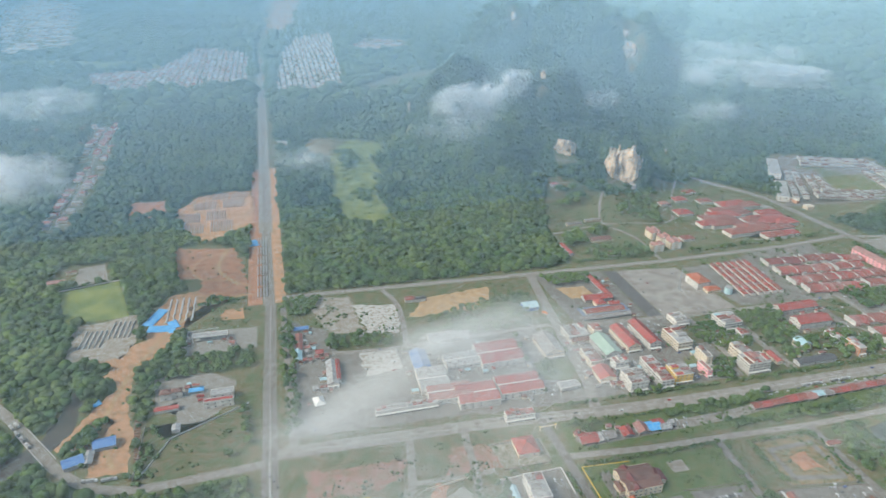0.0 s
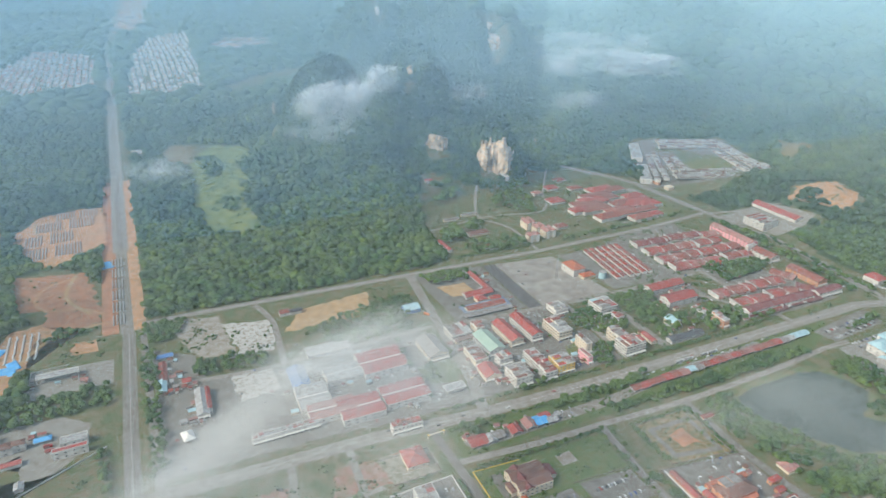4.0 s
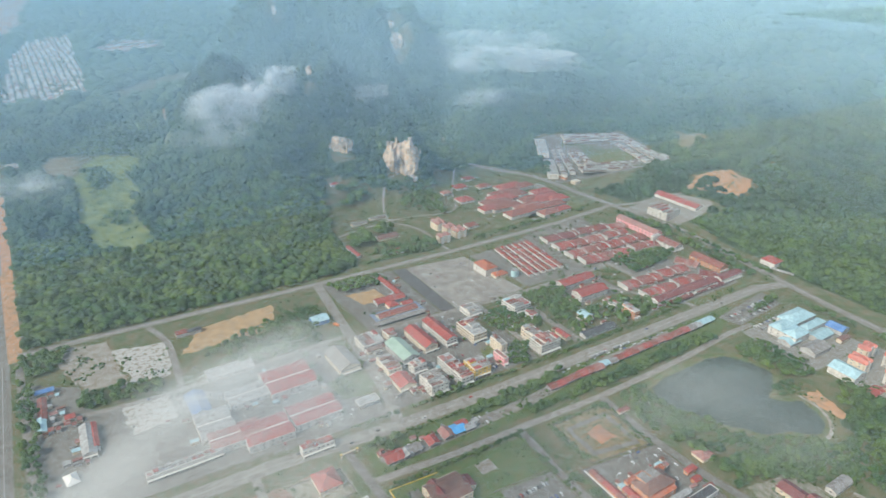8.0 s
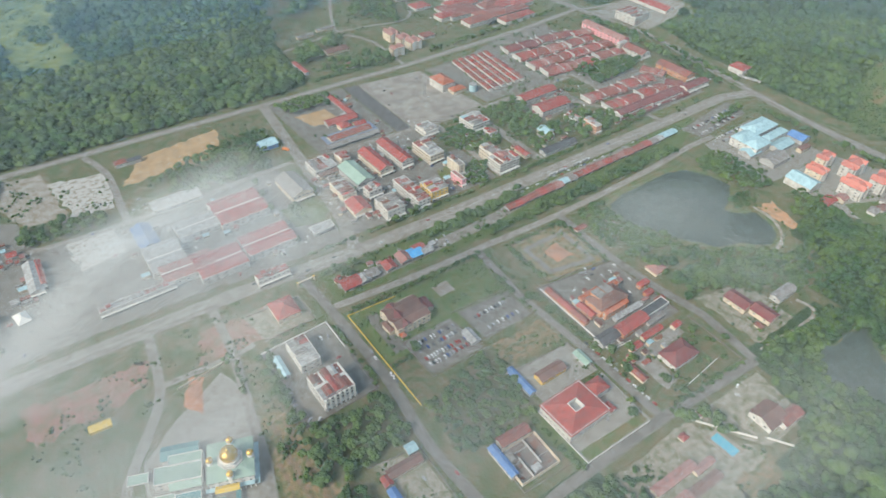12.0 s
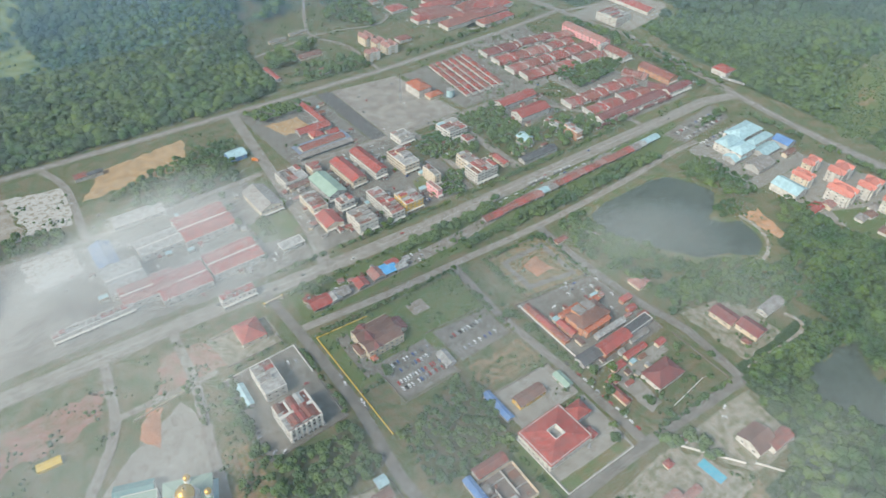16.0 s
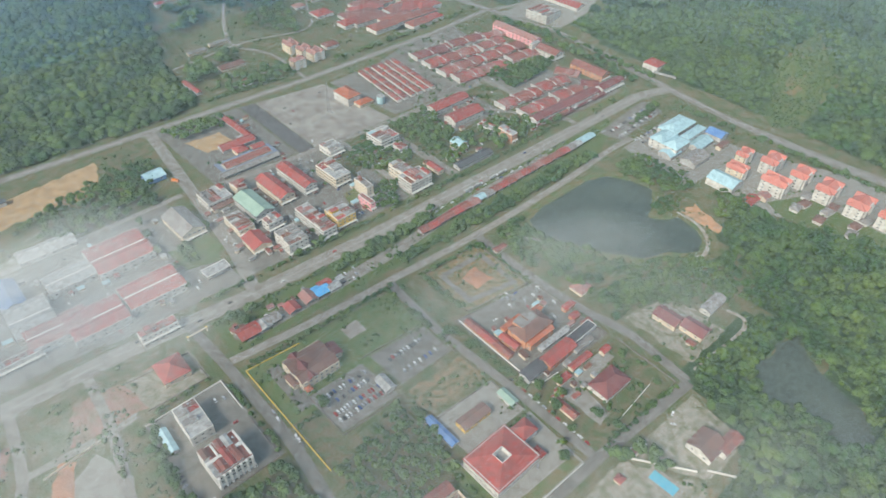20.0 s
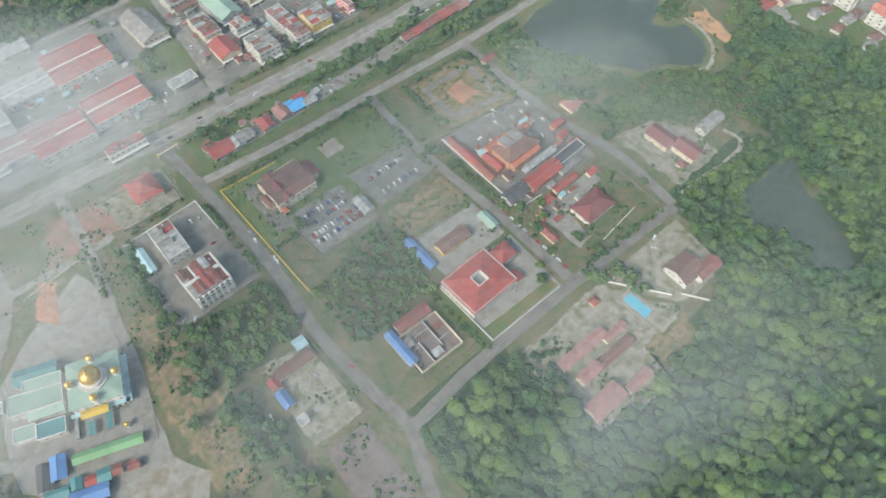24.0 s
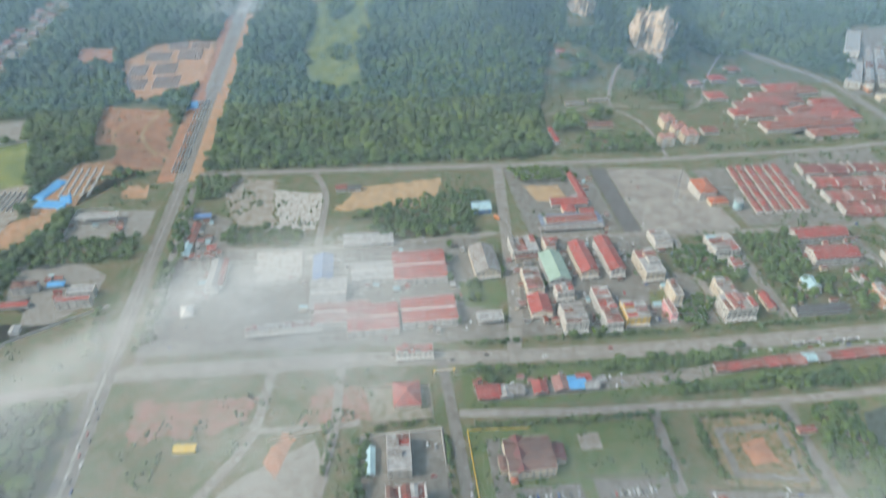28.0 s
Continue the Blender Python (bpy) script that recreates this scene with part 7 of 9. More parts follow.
# shacks beside the mosque ground
for _i in range(22):
    _x, _y = -239 + (_i % 4) * 6.6 + _sh.uniform(-2.2, 2.2), -191 - (_i // 4) * 8.6 + (_i % 4) * 1.3 + _sh.uniform(-2.6, 2.6)
    _m, _word = _sh.choice((("grey_roof", "grey"), ("pale_roof", "pale"), ("rust", "rusted"), ("blue_grey_roof", "blue-grey"), ("brick_roof", "dull red"), ("pale_roof", "pale")))
    lean_to(_x, _y, _sh.uniform(4, 6), _sh.uniform(4, 6.4), _sh.choice((0, 90, 180)) + _sh.uniform(-12, 12), _sh.uniform(2.4, 3.2), _m, _sh.choice(("grey_wall", "cream_wall")), "small shack with a " + _word + " sheet roof", group="shacks by the mosque")


# ---- market hall with its blue-grey skirt roofs ----
_mh = thing("market_hall", 166, 218, 1, "long market hall with dark red roof over blue-grey skirts", "market")
part("wall", boxes((-30, 30, -7, 7, 0, 4.2)), "grey_wall", _mh)
part("roof", pitched(56, 12, 5.4, 2.2, "gable", 0.6), "brick_roof", _mh)
part("clerestory", boxes((-28, 28, -6, 6, 4.2, 5.5)), "cream_wall", _mh)
for _s in (-1, 1):
    part("skirt_roof", boxes((-35, 35, _s * 9.5 - 3.0, _s * 9.5 + 3.0, 3.6, 3.8)), "blue_grey_roof", _mh)
    part("skirt_roof", boxes((_s * 32.5 - 2.4, _s * 32.5 + 2.4, -6.4, 6.4, 3.9, 4.1)), "blue_grey_roof", _mh)
    for _i in range(6):
        part("post", boxes((-0.15, 0.15, -0.15, 0.15, 0, 3.6)), "steel", _mh).matrix_local = pose(-34 + _i * 13.6, _s * 12.2, 0)


# ---- woods ----
def inside(x, y, poly):
    """Which of the points lie in the polygon."""
    r = np.zeros(x.shape, bool)
    px, py = np.array(poly, float).T
    j = len(px) - 1
    for i in range(len(px)):
        c = ((py[i] > y) != (py[j] > y)) & (x < (px[j] - px[i]) * (y - py[i]) / (py[j] - py[i] + 1e-9) + px[i])
        r ^= c
        j = i
    return r


TOWN = [(-258, 366), (145, 363), (185, 376), (190, 470), (214, 560), (236, 620), (262, 620), (300, 596), (345, 566), (392, 576), (415, 584), (440, 572), (470, 640), (560, 660), (620, 690), (700, 570), (722, 420), (744, 250), (732, 90), (718, 0), (712, -100),
        (712, -300), (722, -430), (578, -430), (566, -338), (530, -250), (500, -196), (478, -205), (440, -232), (430, -262), (394, -302), (330, -292), (290, -288), (262, -302), (256, -352), (195, -372)]
TOWN += [(90, -376), (85, -300), (5, -298), (-8, -440), (-300, -440), (-300, 10), (-404, 14), (-408, 110), (-402, 180), (-380, 236), (-382, 300), (-376, 352), (-300, 366)]
POND = [(316, -60), (372, -54), (460, -62), (476, -100), (470, -126), (438, -144), (458, -168), (450, -200), (424, -214), (360, -180), (330, -130), (316, -100)]
CLEARING = [(727, -110), (807, -81), (880, -90), (823, -149), (727, -168), (699, -140)]
CLEAR = [
    [(-424, 570), (-412, 500), (-408, 446), (-372, 390), (-298, 390), (-300, 480), (-334, 550), (-361, 576)],
    [(-285, 374), (-352, 378), (-379, 362), (-383, 322), (-389, 290), (-400, 269), (-414, 238), (-432, 219), (-428, 180), (-431, 160), (-423, 131), (-414, 104), (-410, 42), (-448, 45), (-448, 75), (-437, 128), (-454, 139), (-466, 117), (-482, 88), (-486, 93), (-465, 141), (-455, 166), (-443, 184), (-450, 204), (-468, 208), (-455, 230), (-479, 245), (-490, 280), (-441, 275), (-426, 284), (-430, 333), (-419, 372), (-410, 397), (-375, 407)],
    [(-522, 340), (-448, 358), (-436, 300), (-450, 244), (-514, 248)], [(-443, 738), (-408, 810), (-347, 829), (-298, 818), (-294, 645), (-344, 590), (-384, 574), (-421, 649)], [(-522, 802), (-460, 802), (-453, 718), (-517, 710)],
    [(-308, 340), (-250, 340), (-254, 1000), (-268, 2800), (-150, 3800), (-240, 3800), (-310, 2800), (-300, 1000)], [(-568, 446), (-488, 468), (-456, 350), (-536, 344)],
    [(-585, 530), (-515, 536), (-498, 466), (-590, 458)], [(-488, 198), (-474, 167), (-474, 119), (-487, 94), (-520, 52), (-650, -14), (-650, 16), (-528, 84), (-502, 112), (-493, 150)],
    [(-283, 35), (-345, 32), (-394, 30), (-434, 40), (-470, 68), (-507, 117), (-560, 188), (-700, 343), (-720, 330), (-570, 160), (-515, 92), (-475, 42), (-440, 14), (-394, 5), (-300, 8)],
    [(370, -320), (387, -328), (368, -349), (359, -370), (349, -397), (331, -414), (314, -411), (302, -397), (311, -384), (311, -364), (303, -345), (313, -327), (331, -319)],
    [(-138, 1008), (-178, 1026), (-188, 1119), (-164, 1186), (-70, 1150), (-14, 1118), (0, 1082), (-8, 998), (-40, 979), (-33, 898), (-64, 757), (-54, 604), (-100, 590), (-144, 633), (-150, 760), (-141, 886)],
    [(676, 500), (740, 604), (818, 746), (884, 736), (1024, 674), (1016, 624), (960, 432), (890, 440), (736, 420), (690, 470)], [(698, 345), (800, 334), (816, 214), (722, 226)],
    [(818, 300), (862, 327), (908, 279), (904, 238), (888, 212), (840, 206), (848, 250), (864, 282)], [(1087, 563), (1110, 500), (1081, 461), (1005, 471)], [(727, -110), (807, -81), (880, -90), (823, -149), (727, -168), (699, -140)],
    [(980, 395), (1024, 395), (1024, 366), (980, 366)], [(-252, 1165), (-220, 1165), (-220, 1130), (-252, 1130)],
    [(-1250, 2500), (-700, 2350), (-640, 2150), (-1150, 2230)], [(60, 1700), (300, 1820), (520, 1950), (470, 2060), (200, 1930), (40, 1800)],
    [(930, 1720), (1180, 1560), (1150, 1500), (900, 1640)], [(-240, 3100), (-120, 3150), (-40, 3700), (-190, 3750)],
    [(-830, 1826), (-850, 2033), (-663, 2150), (-539, 2580), (-320, 2540), (-318, 1920), (-436, 1840), (-682, 1769)], [(-252, 1768), (-210, 2500), (-120, 2980), (60, 3020), (2, 1820), (-109, 1753)], [(42, 2500), (194, 2919), (392, 2816), (385, 2490), (210, 2410)],
    [(-706, 1380), (-640, 1400), (-612, 1100), (-600, 800), (-606, 660), (-650, 660), (-660, 800), (-668, 1000)], [(-1310, 2600), (-1480, 3290), (-1379, 3680), (-1150, 3460), (-1040, 2770), (-1179, 2680)],
]


def crown_template(sub, seed, lumps=1):
    """A crown one metre in radius: a dome of one or several uneven clumps of leaves, open below."""
    bm = bmesh.new()
    bmesh.ops.create_icosphere(bm, subdivisions=sub, radius=1)
    bmesh.ops.delete(bm, geom=[f for f in bm.faces if f.calc_center_median().z < -0.25], context="FACES")
    rng = np.random.RandomState(seed)
    bm.verts.index_update()
    ball = np.array([v.co[:] for v in bm.verts])
    faces = np.array([[v.index for v in f.verts] for f in bm.faces])
    used, faces = np.unique(faces, return_inverse=True)
    ball, faces = ball[used], faces.reshape(-1, 3)
    bm.free()
    cos, fcs = [], []
    for k in range(lumps):
        a = rng.uniform(0, 6.283)
        turned = np.stack([ball[:, 0] * np.cos(a) - ball[:, 1] * np.sin(a), ball[:, 0] * np.sin(a) + ball[:, 1] * np.cos(a), ball[:, 2]], 1)
        lump = np.sin(turned @ rng.uniform(-4, 4, 3) + 1) * np.sin(turned @ rng.uniform(-4, 4, 3))
        co = turned * (rng.uniform(0.78, 1.16, len(ball)) + 0.22 * lump)[:, None]
        if lumps > 1:
            r, b = 0.68 * math.sqrt((k + 0.2) / lumps), k * 2.4 + rng.uniform(-0.5, 0.5)
            co = co * rng.uniform(0.40, 0.62) + np.array([r * math.cos(b), r * math.sin(b), 0.5 - 0.9 * r * r + rng.uniform(-0.15, 0.2)])
        fcs.append(faces + len(ball) * k)
        cos.append(co)
    return np.concatenate(cos), np.concatenate(fcs)


def woods(name, x, y, r, mat, sub, label, seed=1, tall=0.85, base=0.75, lumps=1):
    """A mass of tree crowns, one island of leaves for each tree, over the land."""
    rng = np.random.RandomState(seed)
    n = len(x)
    z = height(x, y)
    pick = rng.randint(0, 4, n)
    cos, fcs, at = [], [], 0
    for k in range(4):
        co, fc = crown_template(sub, seed * 10 + k, lumps)
        i = np.where(pick == k)[0]
        a = rng.uniform(0, 6.283, len(i))
        s = r[i]
        wide = rng.uniform(0.75, 1.3, (len(i), 1))
        px = co[None, :, 0] * wide * np.cos(a)[:, None] - co[None, :, 1] * np.sin(a)[:, None]
        py = co[None, :, 0] * wide * np.sin(a)[:, None] + co[None, :, 1] * np.cos(a)[:, None]
        lift = z[i] + s * base + rng.uniform(-0.15, 0.5, len(i)) * s
        P = np.stack([px * s[:, None] + x[i][:, None], py * s[:, None] + y[i][:, None], co[None, :, 2] * s[:, None] * tall * rng.uniform(0.7, 1.35, (len(i), 1)) + lift[:, None]], -1)
        cos.append(P.reshape(-1, 3))
        fcs.append((fc[None] + (np.arange(len(i)) * len(co))[:, None, None]).reshape(-1, 3) + at)
        at += len(i) * len(co)
    ob = solid(name, np.concatenate(cos), np.concatenate(fcs), MAT[mat])
    return tagged(ob, label, "trees", kind="stuff")


def scatter(x0, x1, y0, y1, step, seed, keep):
    rng = np.random.RandomState(seed)
    gx, gy = np.meshgrid(np.arange(x0, x1, step), np.arange(y0, y1, step))
    x = (gx + rng.uniform(-0.48, 0.48, gx.shape) * step).ravel()
    y = (gy + rng.uniform(-0.48, 0.48, gy.shape) * step).ravel()
    m = keep(x, y)
    return x[m], y[m], rng


def wild(x, y):
    m = ~inside(x, y, TOWN)
    for c in CLEAR:
        m &= ~inside(x, y, c)
    # crowns keep back from the edge of the long earth strip
    for dx, dy in ((5, 0), (-5, 0), (0, 6), (0, -6)):
        m &= ~inside(x + dx, y + dy, CLEAR[1])
    for rx, ry, r in ROCKS:
        m &= np.hypot(x - rx, y - ry) > r
    return m


def from_start(x, y):
    return np.hypot(x + 150, y + 450)


def in_sight(x, y):
    a = np.arctan2(x + 150, y + 450)
    return (a > -0.95) & (a < 1.75)


# under the trees the ground is dark undergrowth
ground.data.materials.append(MAT["floor"])
_c = np.zeros(len(ground.data.polygons) * 3)
ground.data.polygons.foreach_get("center", _c)
_c = _c.reshape(-1, 3)
ground.data.polygons.foreach_set("material_index", wild(_c[:, 0], _c[:, 1]).astype(np.int32))
_x, _y, _g = scatter(-760, 1150, -460, 950, 6.2, 1, lambda x, y: wild(x, y) & (from_start(x, y) < 1150) & in_sight(x, y))
_r = 2.5 + 4.3 * _g.uniform(0, 1, len(_x)) ** 2.0
# lighter leaves on parts of the eastern slope paint sunlight into its colour
_e = (_x > 722) & (_y < 430) & (np.sin(_x / 58 + _y / 83) * np.sin(_y / 47 - _x / 120) > -0.25)
_n = (_x > 270) & (_x < 580) & (_y < -40)
woods("swamp_woodland", _x[_n], _y[_n], _r[_n] * 1.05, "leaf", 1, "dense swamp wood of uneven leafy crowns", 11, lumps=8)
_e2 = ~_e & ~_n
woods("woodland", _x[_e2], _y[_e2], _r[_e2], "leaf", 2, "dense dark green tropical wood with rounded crowns", 1)
woods("young_woodland", _x[_e], _y[_e], _r[_e] * 0.9, "leaf_light", 2, "wood in lighter green that paints the slope sunlit", 4)
_x, _y, _g = scatter(700, 884, -170, -78, 3.6, 9, lambda x, y: inside(x, y, CLEARING) & (np.sin(x / 11) * np.sin(y / 9) > -0.62))
woods("young_woodland", _x, _y, 0.8 + 1.6 * _g.uniform(0, 1, len(_x)), "leaf_light", 1, "low bright green shrubs in a clearing", 5)
_x, _y, _g = scatter(-420, 260, -760, -442, 8.5, 8, lambda x, y: np.abs(x + 283) > 14)
woods("woodland", _x, _y, _g.uniform(2.6, 5.6, len(_x)), "leaf", 1, "dense dark green tropical wood with rounded crowns", 8)
_x, _y, _g = scatter(-1600, 2200, -700, 2000, 11.5, 2, lambda x, y: wild(x, y) & ((height(x, y) < 34) | (x > 700)) & (from_start(x, y) >= 1140) & (from_start(x, y) < 1500) & in_sight(x, y))
woods("woodland_far", _x, _y, 4.4 + 5.2 * _g.uniform(0, 1, len(_x)) ** 1.6, "leaf_far", 2, "dense green wood over the hills", 2, 0.8)
_x, _y, _g = scatter(-1600, 2200, -700, 2000, 11.5, 12, lambda x, y: wild(x, y) & ((height(x, y) < 50) | (x > 900)) & (from_start(x, y) >= 1490) & (from_start(x, y) < 2050) & in_sight(x, y))
woods("woodland_far", _x, _y, 4.4 + 5.2 * _g.uniform(0, 1, len(_x)) ** 1.6, "leaf_far", 1, "dense green wood over the hills", 22, 0.8)
_x, _y, _g = scatter(-20, 1000, 560, 1780, 6.8, 7, lambda x, y: wild(x, y) & (height(x, y) > 30))
woods("hill_woodland", _x, _y, _g.uniform(2.8, 6.4, len(_x)), "leaf_hill", 1, "trees clinging to the steep limestone hill", 7, 1.0)
_x, _y, _g = scatter(-4300, 4600, -700, 4600, 34, 3, lambda x, y: wild(x, y) & (from_start(x, y) >= 2030) & (from_start(x, y) < 4700) & in_sight(x, y))
woods("woodland_distant", _x, _y, _g.uniform(20, 31, len(_x)), "leaf_distant", 1, "distant hazy wood over the valley", 3, 0.6, 0.1)

# groves inside the town, grove by grove
GROVES = [
    ([(246, 140), (290, 170), (320, 160), (318, 104), (268, 100)], 6.5), ([(338, 178), (402, 172), (386, 108), (338, 96)], 6.5), ([(520, 200), (545, 206), (640, 168), (600, 148), (528, 142)], 6.5),
    ([(-64, 256), (30, 290), (86, 296), (62, 226), (-80, 242)], 7), ([(-258, 352), (-204, 348), (-216, 310), (-250, 296)], 7), ([(-202, 244), (-122, 228), (-128, 202), (-205, 208)], 7),
    ([(14, -168), (90, -152), (92, -180), (86, -224), (40, -226), (10, -226)], 6.5), ([(-72, -140), (-6, -138), (-8, -188), (-54, -190), (-78, -160)], 6.5), ([(5, -300), (84, -300), (88, -374), (140, -430), (0, -440)], 6.5),
    ([(-217, -212), (-186, -218), (-178, -254), (-190, -300), (-252, -320), (-250, -264), (-218, -254)], 7), ([(-404, 118), (-400, 180), (-380, 236), (-296, 234), (-296, 196), (-396, 186)], 7), ([(112, 336), (190, 332), (200, 302), (130, 304)], 7),
    ([(180, -16), (200, -24), (330, -20), (470, -20), (480, -38), (330, -38), (190, -36)], 6.0), ([(132, 8), (250, 12), (250, 0), (180, -8), (128, -2)], 7), ([(286, -56), (312, -60), (300, -120), (314, -176), (290, -180), (276, -100)], 7.5),
    ([(446, -135), (470, -128), (478, -150), (458, -160), (444, -152), (434, -145)], 6), ([(320, -178), (380, -214), (440, -230), (380, -262), (300, -210)], 7), ([(468, -80), (520, -60), (520, -140), (500, -150), (476, -130)], 7), ([(478, -190), (530, -160), (540, -200), (500, -210)], 7),
    ([(406, 96), (440, 100), (516, 60), (516, 46), (400, 46)], 8), ([(334, 100), (400, 98), (398, 70), (336, 62)], 9), ([(668, 40), (680, 80), (692, 240), (680, 330), (672, 330), (672, 200), (664, 60)], 9),
    ([(656, -30), (664, -140), (666, -330), (658, -330), (656, -150), (648, -40)], 7), ([(-300, -10), (-370, 0), (-400, -30), (-300, -60)], 7), ([(400, 470), (440, 580), (420, 600), (360, 580), (340, 520)], 8),
    ([(232, 372), (330, 366), (330, 400), (240, 412), (214, 396)], 10), ([(-60, -46), (-76, -48), (-78, -136), (-70, -138)], 7), ([(-146, -246), (-112, -250), (-110, -280), (-160, -284)], 13),
]
HEDGES = [[(167, -118), (172, -118), (172, -214), (167, -214)], [(14, -44), (156, -49), (156, -53), (14, -48)], [(-7, -46), (-3.5, -46), (-3.5, -132), (-7, -132)], [(-66, -40), (-12, -37), (-12, -40), (-66, -44)], [(190, -56), (264, -56), (264, -60), (190, -60)], [(262, -60), (266, -60), (262, -130), (258, -130)],
          [(188, -60), (196, -60), (194, -116), (186, -114)], [(170, -282), (262, -284), (262, -288), (170, -286)], [(152, -50), (156, -50), (156, -146), (152, -146)], [(86, -226), (152, -226), (152, -230), (86, -230)], [(74, -226), (78, -226), (78, -284), (74, -284)], [(-92, -42), (-88, -42), (-98, -82), (-102, -82)],
          [(14, 14), (128, 10), (128, 6), (14, 8)], [(20, 44), (240, 40), (240, 36), (20, 40)], [(250, 40), (500, 44), (500, 38), (250, 34)], [(196, 376), (322, 366), (322, 362), (196, 370)], [(12, -120), (34, -120), (34, -124), (12, -124)]]
GROVES += [(_h, 3.4) for _h in HEDGES]
GROVES += [([(332, -146), (350, -176), (384, -192), (408, -212), (378, -228), (340, -198), (318, -164)], 6), ([(290, -62), (304, -64), (320, -104), (332, -140), (318, -150), (298, -120)], 6), ([(-238, -150), (-208, -148), (-198, -186), (-212, -200), (-232, -186)], 8), ([(-180, -236), (-150, -240), (-140, -262), (-176, -262)], 12), ([(-86, -150), (-72, -148), (-70, -200), (-76, -244), (-92, -250), (-86, -200)], 9), ([(384, -204), (438, -232), (428, -262), (398, -292), (384, -268), (382, -236)], 6.5), ([(462, -208), (500, -200), (530, -252), (560, -330), (520, -300), (470, -240)], 6.5), ([(286, -190), (318, -186), (336, -212), (300, -214)], 6.5), ([(300, -58), (330, -52), (322, -70), (318, -98), (304, -78)], 6),
           ([(566, -14), (640, -4), (644, -12), (568, -24)], 6), ([(470, -66), (500, -60), (508, -84), (478, -96)], 6), ([(700, 30), (706, 120), (712, 240), (704, 240), (696, 120), (692, 40)], 7), ([(-262, 60), (-256, 60), (-258, 330), (-264, 330)], 6.5), ([(-404, 20), (-396, 110), (-390, 108), (-396, 24)], 6), ([(-296, 60), (-300, 120), (-310, 118), (-304, 60)], 6)]
GROVES += [([(221, 51), (248, 89), (273, 77), (243, 42)], 6), ([(292, -123), (316, -146), (344, -148), (336, -126), (320, -104)], 6), ([(-74, -150), (-56, -190), (-58, -262), (-70, -300), (-80, -250), (-70, -200)], 7.5),
           ([(292, -186), (330, -180), (352, -226), (300, -208)], 8), ([(340, -222), (374, -222), (374, -240), (346, -240)], 8),
           ([(-62, 232), (40, 232), (60, 206), (-60, 204)], 9), ([(36, 124), (50, 128), (46, 96), (36, 96)], 6), ([(170, -290), (200, -300), (204, -330), (190, -330)], 9), ([(230, 540), (244, 590), (300, 590), (296, 560)], 15), ([(200, 420), (206, 470), (300, 476), (300, 456)], 14), ([(-118, 1040), (-80, 1060), (-70, 960), (-110, 900)], 11), ([(-110, 760), (-84, 780), (-70, 720), (-100, 700)], 10), ([(86, -296), (110, -304), (96, -340), (86, -340)], 7)]
for _i, (_poly, _step) in enumerate(GROVES):
    _p = np.array(_poly, float)
    _x, _y, _g = scatter(_p[:, 0].min(), _p[:, 0].max(), _p[:, 1].min(), _p[:, 1].max(), _step, 40 + _i, lambda x, y: inside(x, y, _poly))
    if len(_x) > 3:
        woods("grove", _x, _y, _g.uniform(2.2, 4.6, len(_x)) * _step / 6.5, ("leaf", "leaf_light", "leaf")[_i % 3], 1, "grove of leafy green trees between the plots", 50 + _i, lumps=9)

# single trees
_trng = random.Random(12)
for _i in range(22):
    tree(-250 + _trng.uniform(-3, 3), 70 + _i * 10 + _trng.uniform(-2, 2), _trng.uniform(4.5, 7), "broad dark green roadside tree", "roadside trees", _i % 2)
for _x, _y, _r in ((-204, 214, 9), (-300, 60, 6), (-318, 44, 6), (246, 4, 8), (262, 10, 7), (228, 2, 6), (134, 4, 5), (30, 6, 7), (48, 4, 7), (38, -4, 6), (258, -64, 6), (205, -60, 5), (154, -96, 6), (158, -128, 7), (166, -150, 6),
                   (290, -80, 6), (296, -130, 8), (286, -104, 6), (40, -118, 6), (-98, -200, 6), (-92, -176, 6), (-96, -142, 5), (-116, -258, 6), (-128, -266, 6), (-150, -262, 7), (-66, -140, 5), (-80, -126, 5),
                   (20, 70, 5), (24, 100, 5), (20, 130, 6), (24, 160, 6), (28, 185, 6), (66, 150, 5), (72, 136, 6), (110, 110, 5), (118, 76, 5), (140, 40, 6), (120, 40, 6), (150, 44, 5)):
    tree(_x + _trng.uniform(-1, 1), _y + _trng.uniform(-1, 1), _r)
for _x, _y in ((190, -262), (194, -280), (250, -276), (252, -240), (182, -232), (176, -216), (190, -222), (172, -236), (150, -262), (142, -270), (86, -300), (60, -300), (30, -298), (270, -262), (282, -210), (330, -226), (354, -238), (380, -262), (404, -268)):
    tree(_x, _y, _trng.uniform(3.5, 6))
for _i in range(16):
    tree(16 + _i * 9.5 + _trng.uniform(-3, 3), -50 + _trng.uniform(-1.5, 1.5), _trng.uniform(2, 3.6), "small round tree along the lane", "lane trees")
for _i in range(12):
    tree(166 + _trng.uniform(-1, 1), -60 - _i * 18, _trng.uniform(2.5, 4.2), "small tree along the lane", "lane trees")
for _i in range(40):
    _a = _trng.random()
    tree(380 + _a * 300, 362 + _trng.uniform(-3, 6) + _a * 14, _trng.uniform(3, 5), "roadside tree by the hospital road", "road trees")
for _i in range(26):
    tree(_trng.uniform(440, 650), _trng.uniform(385, 600), _trng.uniform(3, 5), "tree in the hospital grounds", "hospital trees")
for _i in range(30):
    tree(_trng.uniform(440, 640), _trng.uniform(215, 330), _trng.uniform(2, 3.2), "small garden tree between terraced houses", "garden trees")


